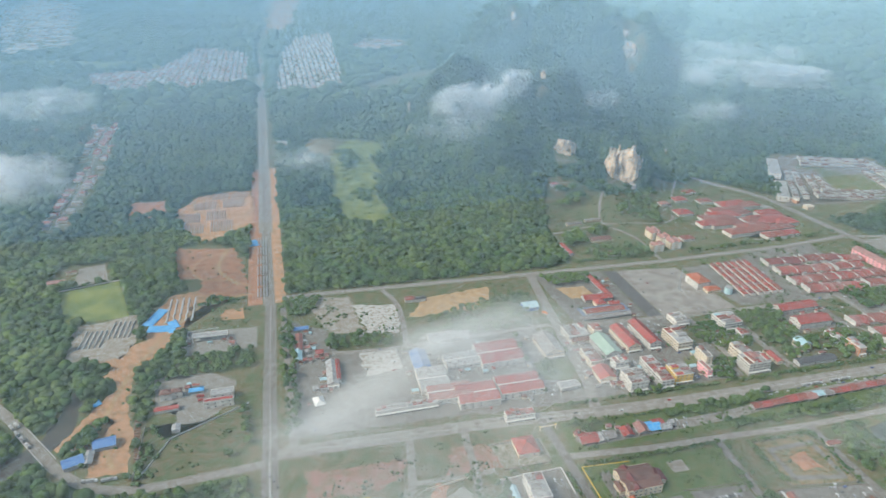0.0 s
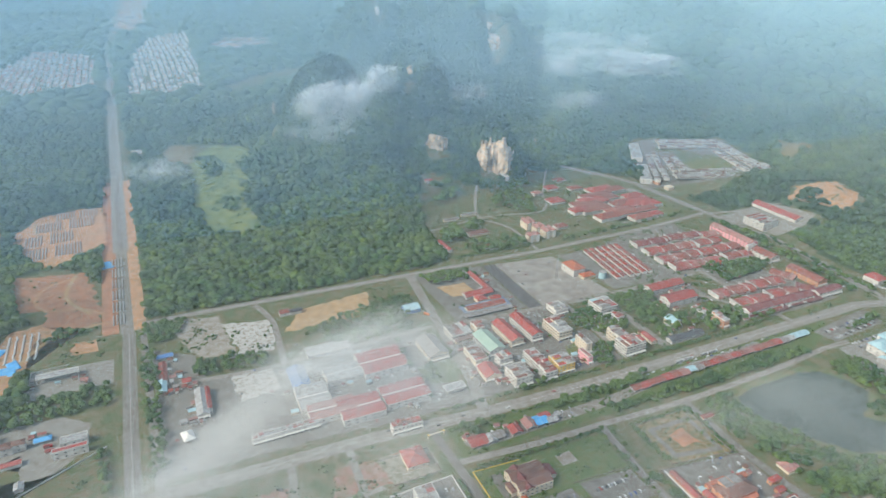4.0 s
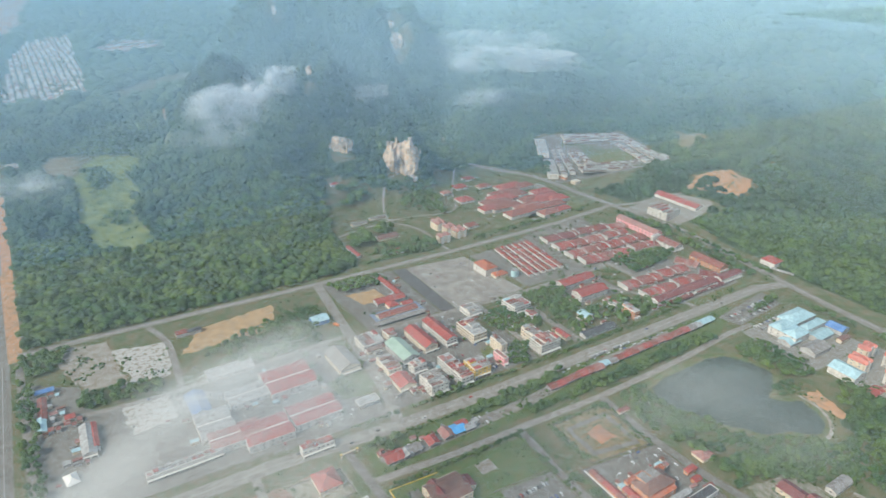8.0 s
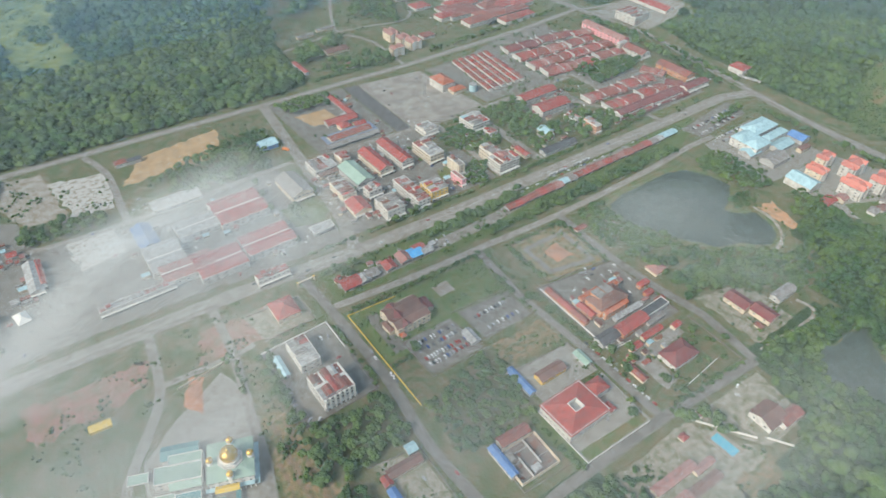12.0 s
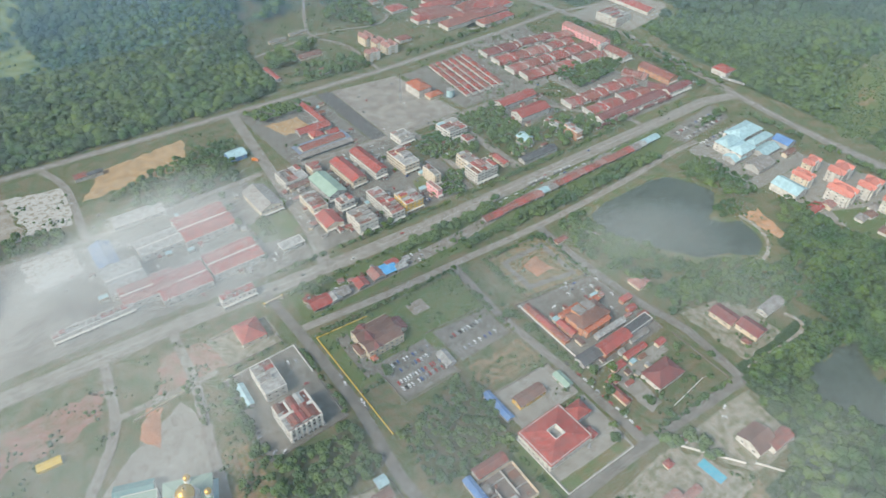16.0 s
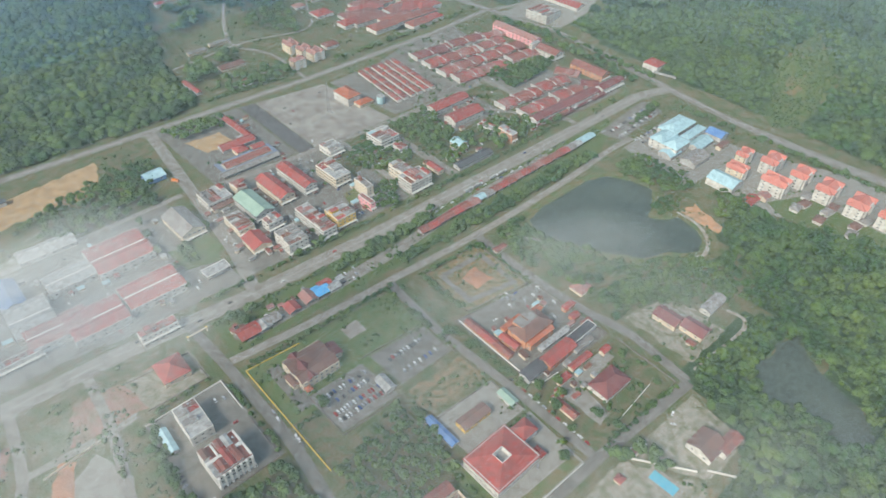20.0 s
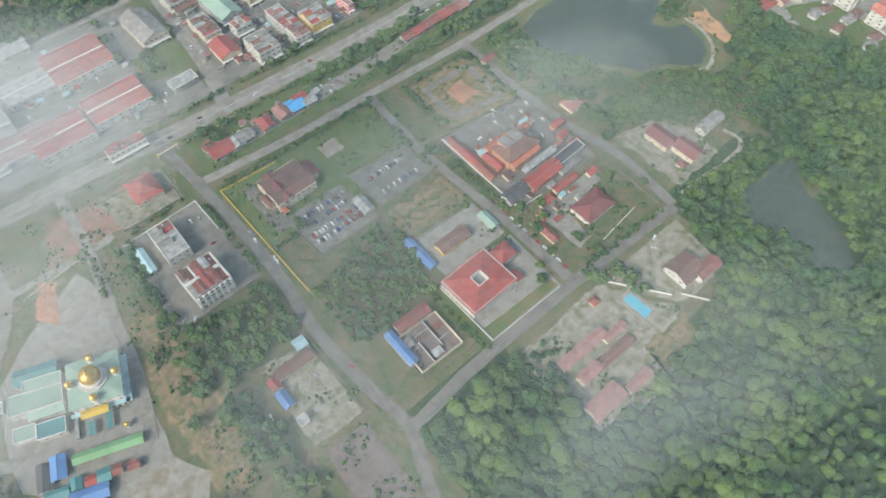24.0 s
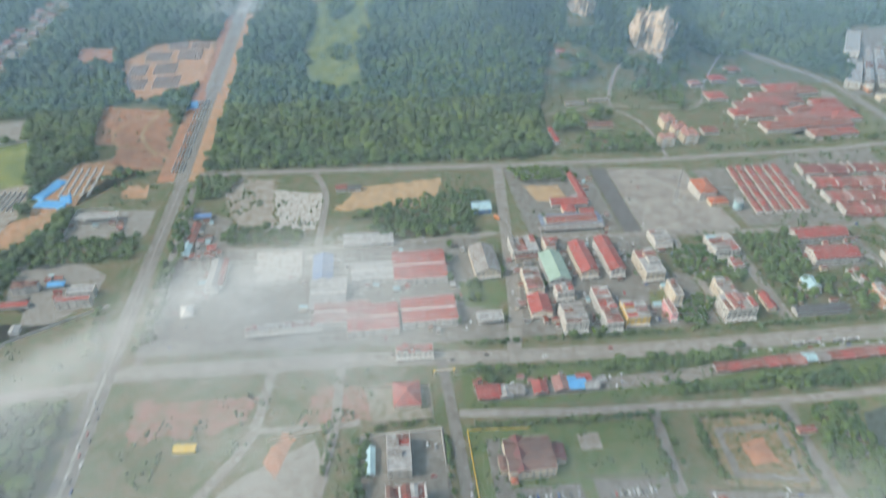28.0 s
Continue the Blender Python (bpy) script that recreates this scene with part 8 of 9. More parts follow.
# ---- limestone faces ----
def rock_face(x, y, z, w, h, turn, tilt, seed, label="bare pale limestone cliff with orange stains"):
    """A rugged slab of bare rock let into the hillside, with an uneven rim."""
    rng = random.Random(seed)
    bm = bmesh.new()
    bmesh.ops.create_grid(bm, x_segments=26, y_segments=26, size=0.5)
    off = rng.uniform(0, 90)
    kill = []
    for v in bm.verts:
        u, t = v.co.x, v.co.y
        c, s = u / max(1e-6, math.hypot(u, t)), t / max(1e-6, math.hypot(u, t))
        rim = 0.35 + 0.13 * noise.noise((c * 1.3 + off, s * 1.3, 0.5)) + 0.07 * noise.noise((c * 4 + off, s * 4, 2.5))
        if math.hypot(u, t) > rim:
            kill.append(v)
        n1 = noise.fractal((u * 5 + off, t * 2.2, 0), 1.0, 2.0, 5)
        n2 = abs(noise.noise((u * 13 + off, t * 3, 3)))
        v.co.z = 0.16 * n1 - 0.09 * n2 - 0.42 * (math.hypot(u, t) / rim) ** 4
    bmesh.ops.delete(bm, geom=kill, context="VERTS")
    m = pose(x, y, z, tilt, 0, turn) @ Matrix.Diagonal((w, h, min(w, h), 1))
    bmesh.ops.transform(bm, matrix=m, verts=bm.verts)
    bmesh.ops.solidify(bm, geom=list(bm.faces), thickness=4)
    tagged(put("rock_face", bm, "rock"), label, "cliff", kind="structure")


rock_face(384, 598, 60, 128, 200, -29, 74, 1)
rock_face(287, 653, 100, 74, 72, -23, 68, 2)
rock_face(762, 1352, 206, 128, 96, -28, 66, 3)
rock_face(758, 1282, 176, 96, 104, -29, 66, 4)
rock_face(464, 1480, 254, 22, 50, -19, 68, 5)
rock_face(280, 768, 218, 18, 30, -21, 68, 6)
rock_face(52, 998, 112, 9, 30, -10, 70, 7)


# ---- shrubs and weeds on the open plots ----
SCRUB = [
    [(14, 10), (560, 8), (480, -36), (14, -30)], [(-404, 108), (-376, 84), (-300, 124), (-290, 48), (-404, 26)], [(-372, 350), (-300, 352), (-296, 296), (-374, 298)], [(12, -48), (156, -54), (150, -118), (12, -118)],
    [(242, 186), (510, 180), (515, 46), (242, 46)], [(33, 341), (98, 345), (88, 290), (28, 292)], [(-250, 0), (-60, 20), (-60, -40), (-250, -60)], [(-250, -60), (-205, -60), (-200, -240), (-250, -240)], [(196, -58), (262, -58), (258, -128), (192, -118)],
    [(174, -222), (262, -222), (262, -284), (170, -282)], [(-90, -40), (-60, -40), (-60, -200), (-112, -260), (-96, -120)], [(-56, -190), (-4, -200), (-10, -330), (-110, -330), (-100, -262)], [(286, -204), (350, -212), (426, -256), (392, -300), (292, -284)],
    [(300, -60), (440, -52), (490, -80), (478, -178), (440, -226), (318, -176)], [(-420, 560), (-310, 500), (-306, 392), (-405, 455)], [(-452, 180), (-400, 240), (-398, 40), (-447, 32)], [(196, 470), (236, 600), (330, 600), (352, 480), (300, 372), (180, 380)],
    [(430, 620), (560, 640), (690, 372), (400, 380)], [(-216, 350), (-101, 304), (-113, 200), (-220, 250)], [(520, 46), (690, 40), (700, 10), (520, 30)], [(500, -40), (680, -20), (676, -345), (560, -345), (506, -142)], [(86, -300), (172, -298), (202, -350), (150, -384), (92, -372)],
    [(-130, 1150), (50, 1110), (-40, 640), (-130, 650)], [(-112, -104), (-70, -112), (-72, -250), (-112, -262)], [(-212, -200), (-110, -250), (-120, -288), (-212, -280)], [(92, -150), (155, -150), (155, -226), (92, -226)], [(380, 335), (690, 350), (690, 200), (520, 130), (380, 190)],
]
_sx, _sy, _sr = [], [], []
for _i, _poly in enumerate(SCRUB):
    _p = np.array(_poly, float)
    _x, _y, _g = scatter(_p[:, 0].min(), _p[:, 0].max(), _p[:, 1].min(), _p[:, 1].max(), 4.2 if _i not in (14, 15, 20, 24) else 8.0, 90 + _i, lambda x, y: inside(x, y, _poly) & (np.sin(x / 9 + 2 * np.sin(y / 13)) * np.sin(y / 11 - 2 * np.sin(x / 17)) > 0.28) & ~inside(x, y, POND))
    _sx.append(_x)
    _sy.append(_y)
    _sr.append(0.5 + 1.7 * _g.uniform(0, 1, len(_x)) ** 2)
woods("scrub", np.concatenate(_sx), np.concatenate(_sy), np.concatenate(_sr), "leaf_light", 1, "low green scrub and weeds on open plots", 77, 0.7, 0.4)

for _x, _y in ((98, 128), (104, 70), (126, 62), (150, 60), (170, 58), (190, 62), (204, 120), (210, 150), (226, 160), (160, 100), (136, 150), (238, 104), (118, 190), (130, 240), (140, 230), (214, 58), (96, 180), (250, 60), (280, 60), (300, 64), (316, 60), (340, 66)):
    tree(_x + _trng.uniform(-2, 2), _y + _trng.uniform(-2, 2), _trng.uniform(2.2, 3.8), "small leafy tree between the shops", "shop trees")


# ---- vehicles ----
_vr = random.Random(21)
for _row_y in (-113, -121, -131, -138):
    for _i in range(15):
        if _vr.random() < 0.8:
            car(42 + _i * 2.9 + _vr.uniform(-0.2, 0.2), _row_y + _vr.uniform(-0.4, 0.4), 90 + _vr.uniform(-3, 3))
for _i in range(11):
    if _vr.random() < 0.85:
        car(106 + _i * 3.2, -116 + _vr.uniform(-0.3, 0.3), 90)
for _i in range(7):
    car(108 + _i * 5.5, -133 + _vr.uniform(-0.5, 0.5), 85)
for _i in range(12):
    car(166, -196 - _i * 7, 90 + _vr.uniform(-2, 2), group="cars parked along the lane")
for _x, _y, _a in ((-69, -104, 10), (-69, -108, 10), (-70, -112, 10), (-68, -126, 20), (-66, -130, 20), (-60, -134, 40), (8, -98, 100), (7, -106, 80), (9, -128, 70), (9, -132, 70), (9, -137, 70), (-20, -60, 90), (-14, -62, 90), (-18, -88, 0),
                   (124, -262, 30), (128, -258, 30), (236, -300, 20), (228, -306, 120), (10, 24, 0), (40, 27, 0), (-40, 36, 0), (90, 20, 180), (150, 24, 0), (340, 16, 180), (420, 24, 0), (560, 18, 180), (200, 194, 0), (300, 186, 0),
                   (-60, -226, 80), (-30, -238, 60), (-22, -222, 90), (0, -232, 95), (230, -130, 60), (240, -142, 70), (236, -150, 70), (226, -128, 0), (250, -158, 60)):
    car(_x, _y, _a)
for _i in range(16):
    car(-276 + 3.5 * (_i % 3 - 1), 8 - _i * 7.5 + _vr.uniform(-2, 2), 90, group="queueing cars")
for _i in range(24):
    car(546 + (_i % 12) * 5 + _vr.uniform(-1, 1), -44 - 9 * (_i // 12), 90 + _vr.uniform(-5, 5), group="cars at the offices")
for _i in range(30):
    car(538 + (_i % 15) * 5.6 + _vr.uniform(-1, 1), (-12, -27)[_i // 15] + 0.09 * (_i % 15) * 5 + _vr.uniform(-1, 1), 90 + _vr.uniform(-5, 5), group="cars at the offices")
for _i in range(26):
    car(_vr.choice((92, 142, 172, 206, 246, 258)) + _vr.uniform(-2, 2), _vr.uniform(52, 182), 90 + _vr.uniform(-4, 4), group="cars between the shops")
for _i in range(18):
    car(250 + _i * 13 + _vr.uniform(-4, 4), 8 + _vr.uniform(-1.5, 1.5), _vr.uniform(-5, 5), group="cars at the stalls")
for _x in (318, 332, 356, 370):
    lorry(_x, 12, 1, 12.5)
for _x, _y in ((712, 42), (716, 20), (714, 30)):
    lorry(_x, _y, 98, 13)
for _i in range(4):
    lorry(-512 - 8 * _i, 104 + 11 * _i, 126, 9)
lorry(-532, 140, 126, 10)
lorry(86, 232, -50, 8, "car_orange", "orange lorry in the street", "car_orange")
lorry(-352, 148, 0, 8, "red_roof", "red fire engine in the yard", "car_red")
lorry(-350, 140, 0, 8, "red_roof", "red fire engine in the yard", "car_red")
for _poly, _n, _g in (([(86, 186), (236, 182), (236, 52), (78, 52)], 34, "cars between the shops"), ([(246, 180), (505, 178), (505, 52), (246, 52)], 18, "cars between the shops"), ([(-248, 250), (60, 190), (60, 56), (-248, 56)], 34, "cars in the yards"),
                      ([(244, 322), (336, 312), (340, 196), (244, 200)], 6, "cars on the square"), ([(440, 330), (680, 330), (680, 60), (530, 60)], 16, "cars in the estate"), ([(178, -124), (262, -134), (262, -214), (178, -214)], 12, "cars in the temple yard"),
                      ([(20, -6), (150, -4), (150, -18), (24, -20)], 8, "cars at the stalls"), ([(440, 600), (640, 600), (640, 390), (440, 390)], 20, "cars at the hospital")):
    _made, _tries = 0, 0
    while _made < _n and _tries < 3000:
        _tries += 1
        _x, _y = _vr.uniform(min(p[0] for p in _poly), max(p[0] for p in _poly)), _vr.uniform(min(p[1] for p in _poly), max(p[1] for p in _poly))
        if not taken(_x, _y, 2.6):
            car(_x, _y, _vr.choice((0, 90)) + _vr.uniform(-8, 8), group=_g)
            FOOTPRINTS.append((_x, _y, 5, 5))
            _made += 1


# ---- distant towns ----
def far_houses(poly, count, seed, label, size=(9, 15), roofs=("brick_roof", "pale_roof", "pink_roof"), lane=26):
    """Low houses too far to pick apart, with walls and pitched roofs, set in loose rows."""
    rng = np.random.RandomState(seed)
    p = np.array(poly, float)
    got = [[] for _ in roofs]
    made = 0
    while made < count:
        x, y = rng.uniform(p[:, 0].min(), p[:, 0].max()), rng.uniform(p[:, 1].min(), p[:, 1].max())
        x = round(x / lane) * lane + rng.uniform(-0.12, 0.12) * lane
        if inside(np.array([x]), np.array([y]), poly)[0]:
            got[rng.randint(len(roofs))].append((x, y))
            made += 1
    for k, m in enumerate(roofs):
        for what, mat in (("far_walls", "cream_wall"), ("far_roofs", m)):
            co, fc = [], []
            for x, y in got[k]:
                r = np.random.RandomState(int(abs(x * 31 + y * 17)) % 99991)
                w, d, h = r.uniform(*size), r.uniform(size[0] * 0.7, size[1] * 0.9), r.uniform(3.5, 6.5)
                z, n = float(height(x, y)) + 0.2, len(co)
                if what == "far_walls":
                    co += [(x + a * w / 2, y + b * d / 2, z + c) for c in (0, h) for a, b in ((-1, -1), (1, -1), (1, 1), (-1, 1))]
                    fc += [[n + i for i in f] for f in ((4, 5, 6, 7), (0, 1, 5, 4), (1, 2, 6, 5), (2, 3, 7, 6), (3, 0, 4, 7))]
                else:
                    co += [(x + a * (w / 2 + 0.8), y + b * (d / 2 + 0.8), z + h) for a, b in ((-1, -1), (1, -1), (1, 1), (-1, 1))] + [(x - w / 3, y, z + h + 2.4), (x + w / 3, y, z + h + 2.4)]
                    fc += [[n + i for i in f] for f in ((0, 1, 5, 4), (2, 3, 4, 5), (1, 2, 5, 5), (3, 0, 4, 4))]
            if co:
                tris = [t for f in fc for t in ([f[:3], [f[0], f[2], f[3]]] if f[2] != f[3] else [f[:3]])]
                tagged(solid(what, co, tris, MAT[mat], smooth=False), label, "houses", kind="stuff")


far_houses([(-813, 1836), (-842, 2033), (-663, 2142), (-539, 2566), (-338, 2527), (-329, 1928), (-436, 1850), (-682, 1779)], 1300, 1, "distant town of low red-roofed houses", (7, 14), ("orange_roof", "trim", "pink_roof", "pale_roof"), 20)
far_houses([(-242, 1778), (-200, 2500), (-113, 2966), (47, 3008), (-8, 1828), (-109, 1763)], 1000, 2, "distant estate of pale-roofed houses", (7, 13), ("trim", "pale_roof", "pink_roof", "trim"), 19)
far_houses([(-1297, 2613), (-1469, 3287), (-1379, 3660), (-1167, 3457), (-1053, 2772), (-1179, 2690)], 260, 3, "distant pale factory buildings", (12, 46), ("trim", "trim", "pink_roof"))
far_houses([(-470, 2580), (-330, 2560), (-320, 2700), (-440, 2720)], 24, 9, "distant pale halls beside the road", (14, 50), ("pale_roof", "orange_roof", "pale_roof"))
far_houses([(-700, 1370), (-644, 1390), (-616, 1100), (-604, 800), (-610, 670), (-648, 670), (-656, 800), (-664, 1000)], 70, 4, "village houses along a road through the wood", (11, 17), ("pale_roof", "pink_roof", "brick_roof"))
far_houses([(-860, 1480), (-700, 1400), (-640, 1180), (-820, 1250)], 60, 5, "scattered village houses in the wood", (11, 17), ("pale_roof", "pink_roof", "brick_roof"))
far_houses([(50, 2506), (194, 2890), (375, 2790), (370, 2498), (210, 2430)], 60, 6, "distant works and pale roofs", (15, 40), ("pale_roof", "brick_roof", "pale_roof"))
far_houses([(-240, 3100), (-125, 3150), (-45, 3690), (-190, 3740)], 60, 7, "distant pale roofs along the road", (18, 40), ("pale_roof", "pale_roof", "pink_roof"))
far_houses([(960, 1690), (1160, 1560), (1140, 1510), (930, 1630)], 16, 8, "red-roofed huts in the far wood", (14, 24), ("brick_roof", "pale_roof", "red_roof"))
road("village_road", [(-724, 1423), (-662, 1296), (-651, 1123), (-636, 941), (-633, 809), (-633, 711), (-583, 601), (-560, 540)], 6, "pale_road", "narrow road through a village", 0.4, False, True)


# ---- mist, and distance haze imitated by tinted webs ----
def haze_material(name, colour):
    m = bpy.data.materials.new(name)
    m.use_nodes = True
    b = m.node_tree.nodes["Principled BSDF"]
    b.inputs["Base Color"].default_value = (*colour, 1)
    b.inputs["Roughness"].default_value = 1.0
    b.inputs["Specular IOR Level"].default_value = 0.0
    return m


def threads(name, low, high, m, label):
    """Distance haze imitated by a fine open web of tinted threads: low and high hold the lower and upper edge of each,
    as arrays of rows by points by 3.
    """
    rows, n = low.shape[:2]
    co = np.stack([low, high], 2).reshape(-1, 3)
    a = (np.arange(rows)[:, None] * n + np.arange(n - 1)[None]).ravel() * 2
    faces = np.stack([a, a + 2, a + 3, a + 1], 1)
    tris = np.concatenate([faces[:, :3], faces[:, [0, 2, 3]]])
    return tagged(solid(name, co, tris, m, smooth=False), label, "haze", kind="stuff")


# thread tints that paint the veil of distance, bluer for the far webs
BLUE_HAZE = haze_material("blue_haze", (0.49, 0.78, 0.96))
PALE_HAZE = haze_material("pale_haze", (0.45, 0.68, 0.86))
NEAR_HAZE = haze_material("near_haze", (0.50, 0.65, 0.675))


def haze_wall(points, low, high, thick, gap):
    """An added web of blue threads across the valley along the points that imitates the veil of distance, clear at the
    height low, densest at high, thinner in the east.
    """
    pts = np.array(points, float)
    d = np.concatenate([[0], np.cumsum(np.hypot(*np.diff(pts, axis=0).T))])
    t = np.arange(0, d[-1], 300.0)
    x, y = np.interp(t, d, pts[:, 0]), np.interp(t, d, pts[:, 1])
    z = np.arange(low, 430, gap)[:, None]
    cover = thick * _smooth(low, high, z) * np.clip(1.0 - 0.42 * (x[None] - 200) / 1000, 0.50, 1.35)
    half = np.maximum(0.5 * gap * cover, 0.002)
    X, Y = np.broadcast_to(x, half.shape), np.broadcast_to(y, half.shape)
    threads("haze_screen", np.stack([X, Y, z - half], -1), np.stack([X, Y, z + half], -1), BLUE_HAZE, "standing web of blue threads imitating distance haze")


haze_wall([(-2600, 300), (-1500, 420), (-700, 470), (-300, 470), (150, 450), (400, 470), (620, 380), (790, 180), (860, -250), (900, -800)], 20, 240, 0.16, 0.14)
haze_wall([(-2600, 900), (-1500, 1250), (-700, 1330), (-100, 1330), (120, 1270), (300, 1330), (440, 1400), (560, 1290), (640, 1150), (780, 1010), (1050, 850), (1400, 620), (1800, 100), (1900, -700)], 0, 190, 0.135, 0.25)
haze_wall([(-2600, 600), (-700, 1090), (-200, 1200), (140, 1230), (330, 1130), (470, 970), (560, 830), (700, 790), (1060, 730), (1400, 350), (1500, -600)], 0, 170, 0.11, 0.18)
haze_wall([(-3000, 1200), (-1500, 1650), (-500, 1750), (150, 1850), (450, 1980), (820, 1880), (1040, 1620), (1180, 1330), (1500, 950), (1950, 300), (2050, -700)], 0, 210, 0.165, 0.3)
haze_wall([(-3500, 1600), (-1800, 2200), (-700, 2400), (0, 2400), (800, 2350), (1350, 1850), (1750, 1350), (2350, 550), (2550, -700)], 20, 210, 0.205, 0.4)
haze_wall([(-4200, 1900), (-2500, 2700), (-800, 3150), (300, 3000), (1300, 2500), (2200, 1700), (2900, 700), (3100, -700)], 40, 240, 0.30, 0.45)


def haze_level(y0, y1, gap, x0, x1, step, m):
    """Distance haze put in as one thin level web of tinted threads, denser away from the flight path."""
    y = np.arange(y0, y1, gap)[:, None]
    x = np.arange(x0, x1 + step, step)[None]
    # cover rises with distance from the flight path to imitate far haze
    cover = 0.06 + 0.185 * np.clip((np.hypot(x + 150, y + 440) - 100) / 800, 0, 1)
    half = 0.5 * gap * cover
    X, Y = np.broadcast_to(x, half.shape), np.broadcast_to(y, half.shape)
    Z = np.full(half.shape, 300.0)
    threads("haze_web", np.stack([X, Y - half, Z], -1), np.stack([X, Y + half, Z], -1), m, "level web of bluish threads imitating distance haze")


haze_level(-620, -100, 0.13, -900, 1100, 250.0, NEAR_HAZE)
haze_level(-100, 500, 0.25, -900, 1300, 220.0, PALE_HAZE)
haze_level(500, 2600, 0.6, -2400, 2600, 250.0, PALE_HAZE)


def mist_bank(x, y, z, rx, ry, turn, thick, seed, layers=3, gap=9.0, size=1.6, lift=0.36, name="mist_bank", label="drifting bank of thin white morning mist", edge=0.25, detail=5, colour=(0.60, 0.62, 0.60), span=0.3):
    """Loose mist: several uneven sheets one above the other, the upper ones smaller."""
    co, fc = [], []
    n = 15
    for k in range(layers):
        s = math.sqrt(1.0 - 0.8 * (abs(k - (layers - 1) * 0.3) / (0.75 * layers)) ** 2)
        dz = (k - (layers - 1) / 2) * gap
        base = len(co)
        for j in range(n):
            for i in range(n):
                u, v = 2 * i / (n - 1) - 1, 2 * j / (n - 1) - 1
                co.append((u * s, v * s, (dz + 2.2 * gap * noise.noise((u * 2.3 + seed, v * 2.3, k * 0.35))) / rx))
        fc += [(base + j * n + i, base + j * n + i + 1, base + (j + 1) * n + i + 1, base + (j + 1) * n + i) for j in range(n - 1) for i in range(n - 1) if math.hypot(2 * (i + 0.5) / (n - 1) - 1, 2 * (j + 0.5) / (n - 1) - 1) < 0.96]
    m = mist(name + "_air", colour, size, thick, edge, seed * 3.7, lift, detail, span)
    ob = solid(name, co, fc, m)
    ob.matrix_world = pose(x, y, z, 0, 0, turn) @ Matrix.Diagonal((rx, ry, rx, 1))
    return tagged(ob, label, "mist", kind="stuff")


def drift(u, v, seed, size=1.6):
    """Drifting fractal noise, 0 to 1, for arrays of u and v."""
    out, amp, total = np.zeros(np.broadcast(u, v).shape), 1.0, 0.0
    for k in range(5):
        grid = np.random.RandomState(seed * 11 + k).uniform(0, 1, (64, 64))
        f = size * 2 ** k
        x, y = u * f + 31.7 + 0.4 * np.sin(v * 2.1 + seed), v * f + 17.3 + 0.4 * np.sin(u * 1.7)
        i, j = np.floor(x).astype(int), np.floor(y).astype(int)
        a, b = x - i, y - j
        a, b = a * a * (3 - 2 * a), b * b * (3 - 2 * b)
        g = grid[i % 64, j % 64] * (1 - a) * (1 - b) + grid[(i + 1) % 64, j % 64] * a * (1 - b) + grid[i % 64, (j + 1) % 64] * (1 - a) * b + grid[(i + 1) % 64, (j + 1) % 64] * a * b
        out, total, amp = out + amp * g, total + amp, amp * 0.55
    return out / total


WHITE_MIST = haze_material("white_mist", (0.55, 0.57, 0.55))


# banks of mist over the town: x, y, half widths, turn, cover
BANKS = [(-94, -114, 118, 92, 0, 0.93), (-150, -205, 92, 62, -8, 0.38), (-215, -150, 88, 62, 10, 0.52), (-194, -255, 58, 78, 4, 0.34), (-252, -226, 58, 84, 0, 0.26), (-2, -268, 74, 46, -18, 0.16), (-62, -305, 66, 46, -10, 0.18), (128, -288, 80, 48, -38, 0.22), (42, -376, 105, 54, -20, 0.13), (105, -402, 66, 44, -20, 0.07),
         (62, -236, 90, 30, -14, 0.14), (150, -250, 50, 26, -30, 0.22), (34, -398, 46, 28, -22, 0.17), (-8, -388, 44, 26, -10, 0.22), (-40, -350, 34, 26, 0, 0.16)]


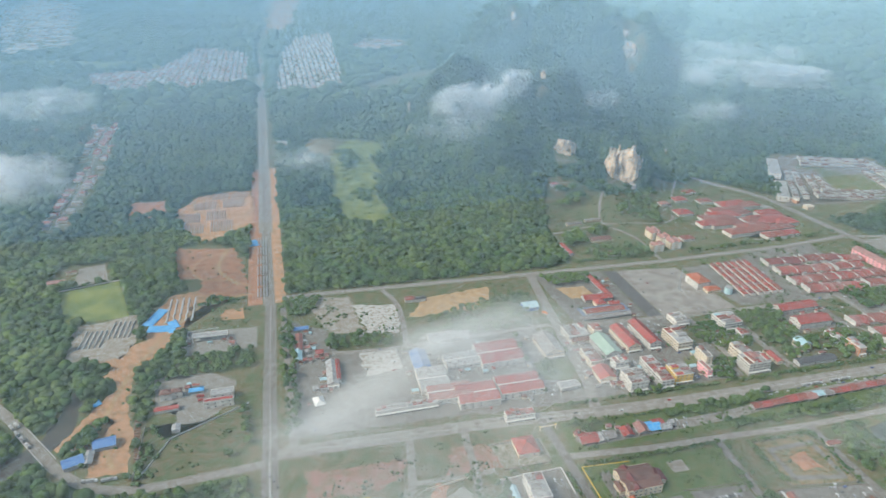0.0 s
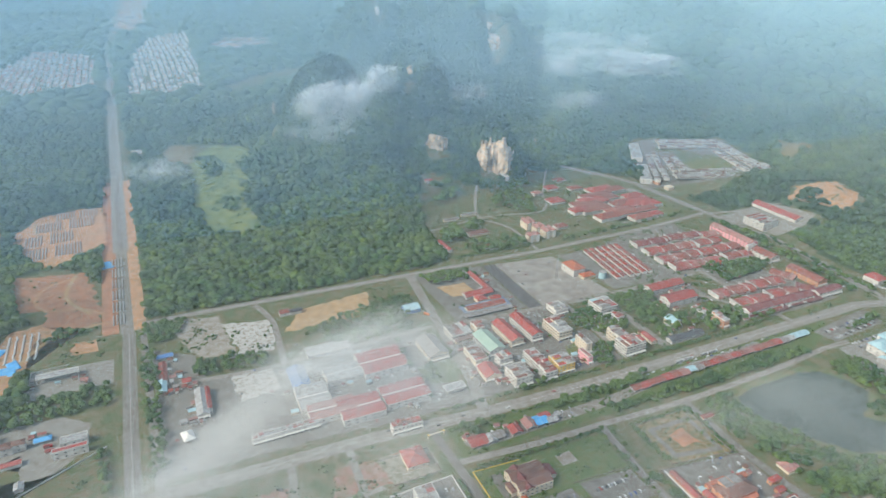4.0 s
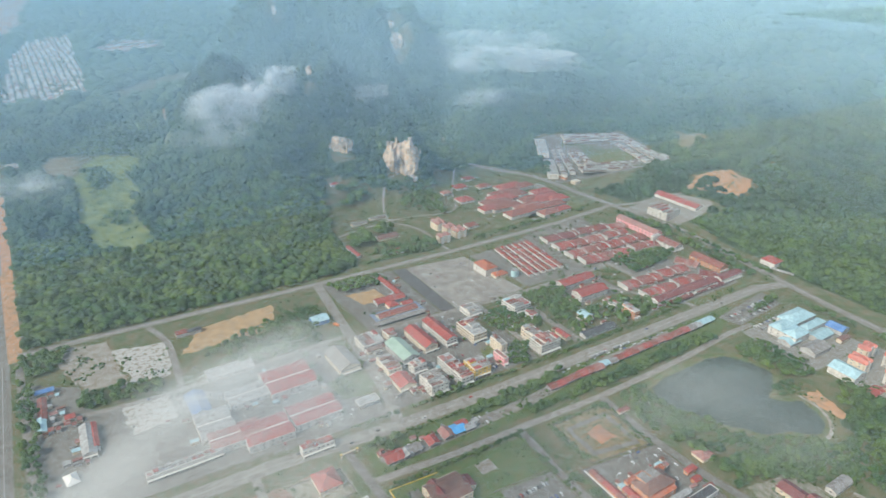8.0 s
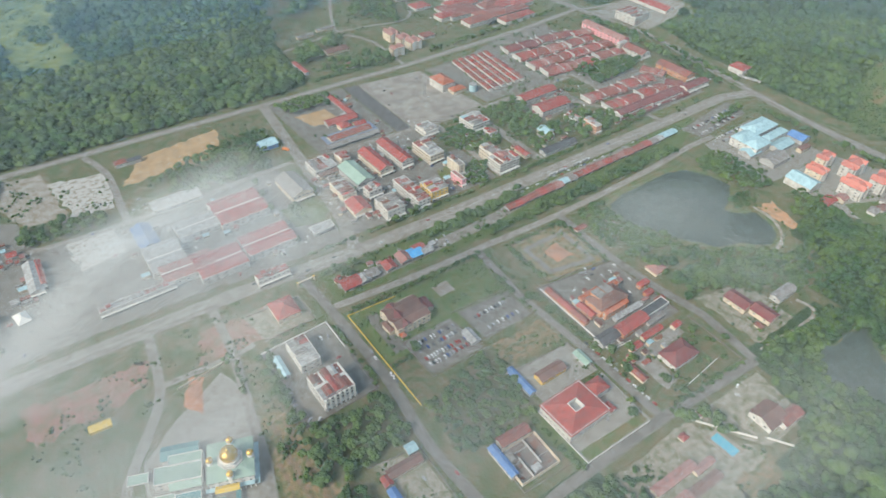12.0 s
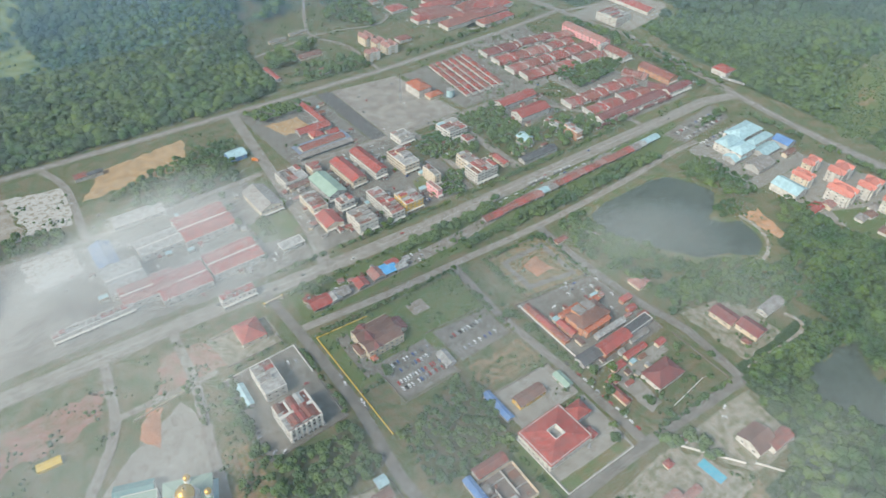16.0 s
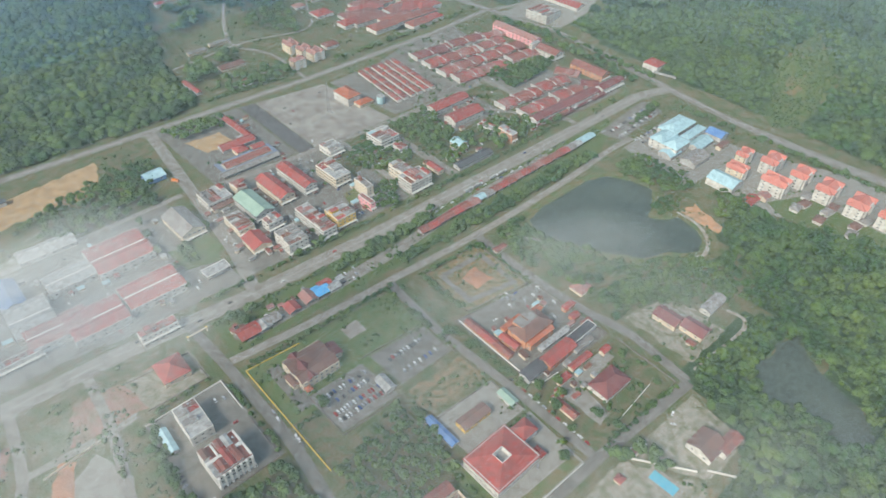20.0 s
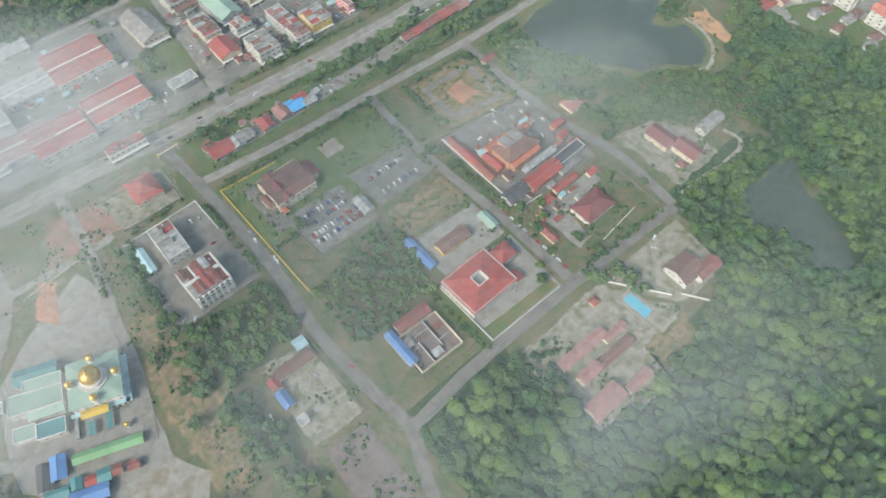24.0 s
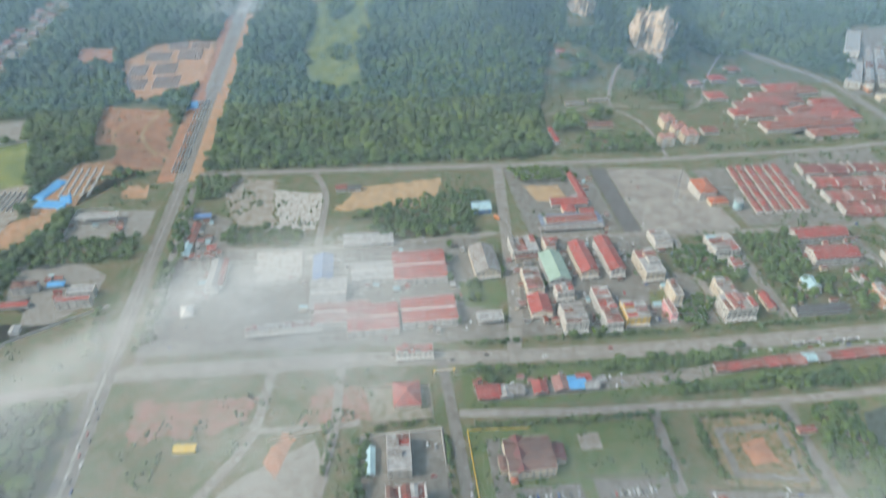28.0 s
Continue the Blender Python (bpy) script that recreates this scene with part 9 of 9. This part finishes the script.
def town_mist(z, gap=0.1, step=4.6):
    """Low white mist: a fine open web of threads, wider where the mist is denser, with ragged wisps and gaps."""
    y = np.arange(-470, 0, gap)[:, None]
    x = np.arange(-335, 225, step)[None]
    wx, wy = x + 46 * (drift(x / 130, y / 130, 3, 1.0) - 0.5), y + 46 * (drift(x / 130, y / 130, 5, 1.0) - 0.5)
    wisp = 0.6 * _smooth(0.36, 0.66, drift((wx + 0.5 * wy) / 95, (wy - 0.2 * wx) / 62, 2, 1.0)) + 0.4 * _smooth(0.34, 0.68, drift(wx / 36, wy / 30, 7, 1.0))
    clear = np.ones(wisp.shape)
    for bx, by, rx, ry, turn, cover in BANKS:
        c, s = math.cos(radians(turn)), math.sin(radians(turn))
        r = np.hypot((c * (wx - bx) + s * (wy - by)) / rx, (-s * (wx - bx) + c * (wy - by)) / ry)
        clear = clear * (1 - cover * _smooth(1.08, 0.2, r))
    body = 1 - clear
    half = 0.5 * gap * np.clip(body * (0.50 + 0.50 * wisp), 0, 0.80) * (body > 0.015)
    Z = z + 6 * np.sin(x / 31) * np.sin(y / 27)
    X, Y = np.broadcast_to(x, half.shape), np.broadcast_to(y, half.shape)
    co = np.stack([np.stack([X, Y - half, Z], -1), np.stack([X, Y + half, Z], -1)], 2).reshape(-1, 3)
    n = half.shape[1]
    some = (half[:, :-1] + half[:, 1:]).ravel() > 0.02 * gap
    a = (np.arange(half.shape[0])[:, None] * n + np.arange(n - 1)[None]).ravel()[some] * 2
    used, faces = np.unique(np.concatenate([np.stack([a, a + 2, a + 3], 1), np.stack([a, a + 3, a + 1], 1)]), return_inverse=True)
    tagged(solid("mist_bank", co[used], faces.reshape(-1, 3), WHITE_MIST, smooth=False), "drifting banks of thin white morning mist", "mist", kind="stuff")


town_mist(190)
# on the hills
_cl = dict(name="low_cloud", label="small white cloud clinging to the wooded hill", colour=(0.80, 0.84, 0.86), detail=6, size=2.3, lift=0.42, edge=0.35, span=0.2)
mist_bank(112, 690, 188, 110, 70, 25, 0.30, 12, 20, 2.6, **_cl)
mist_bank(205, 760, 206, 80, 50, 35, 0.30, 23, 18, 2.6, **_cl)
mist_bank(25, 500, 190, 80, 50, 20, 0.10, 13, 8, 3, **_cl)
mist_bank(350, 640, 195, 55, 40, 30, 0.12, 14, 8, 3, **_cl)
mist_bank(770, 860, 192, 190, 95, -40, 0.32, 26, 18, 3, **_cl)
mist_bank(860, 790, 190, 120, 60, -40, 0.30, 27, 14, 3, **_cl)
mist_bank(990, 1130, 190, 220, 120, -30, 0.22, 17, 12, 3, **_cl)
mist_bank(525, 540, 185, 75, 45, 0, 0.10, 18, 8, 3, **_cl)
mist_bank(-215, 600, 130, 70, 45, 0, 0.10, 19, 8, 3, **_cl)
mist_bank(-575, 400, 190, 110, 70, -20, 0.20, 20, 14, 3, **_cl)
mist_bank(-650, 830, 190, 120, 80, -20, 0.18, 21, 12, 3, **_cl)
mist_bank(-205, 370, 190, 55, 32, 0, 0.06, 22, 6, 3, **_cl)
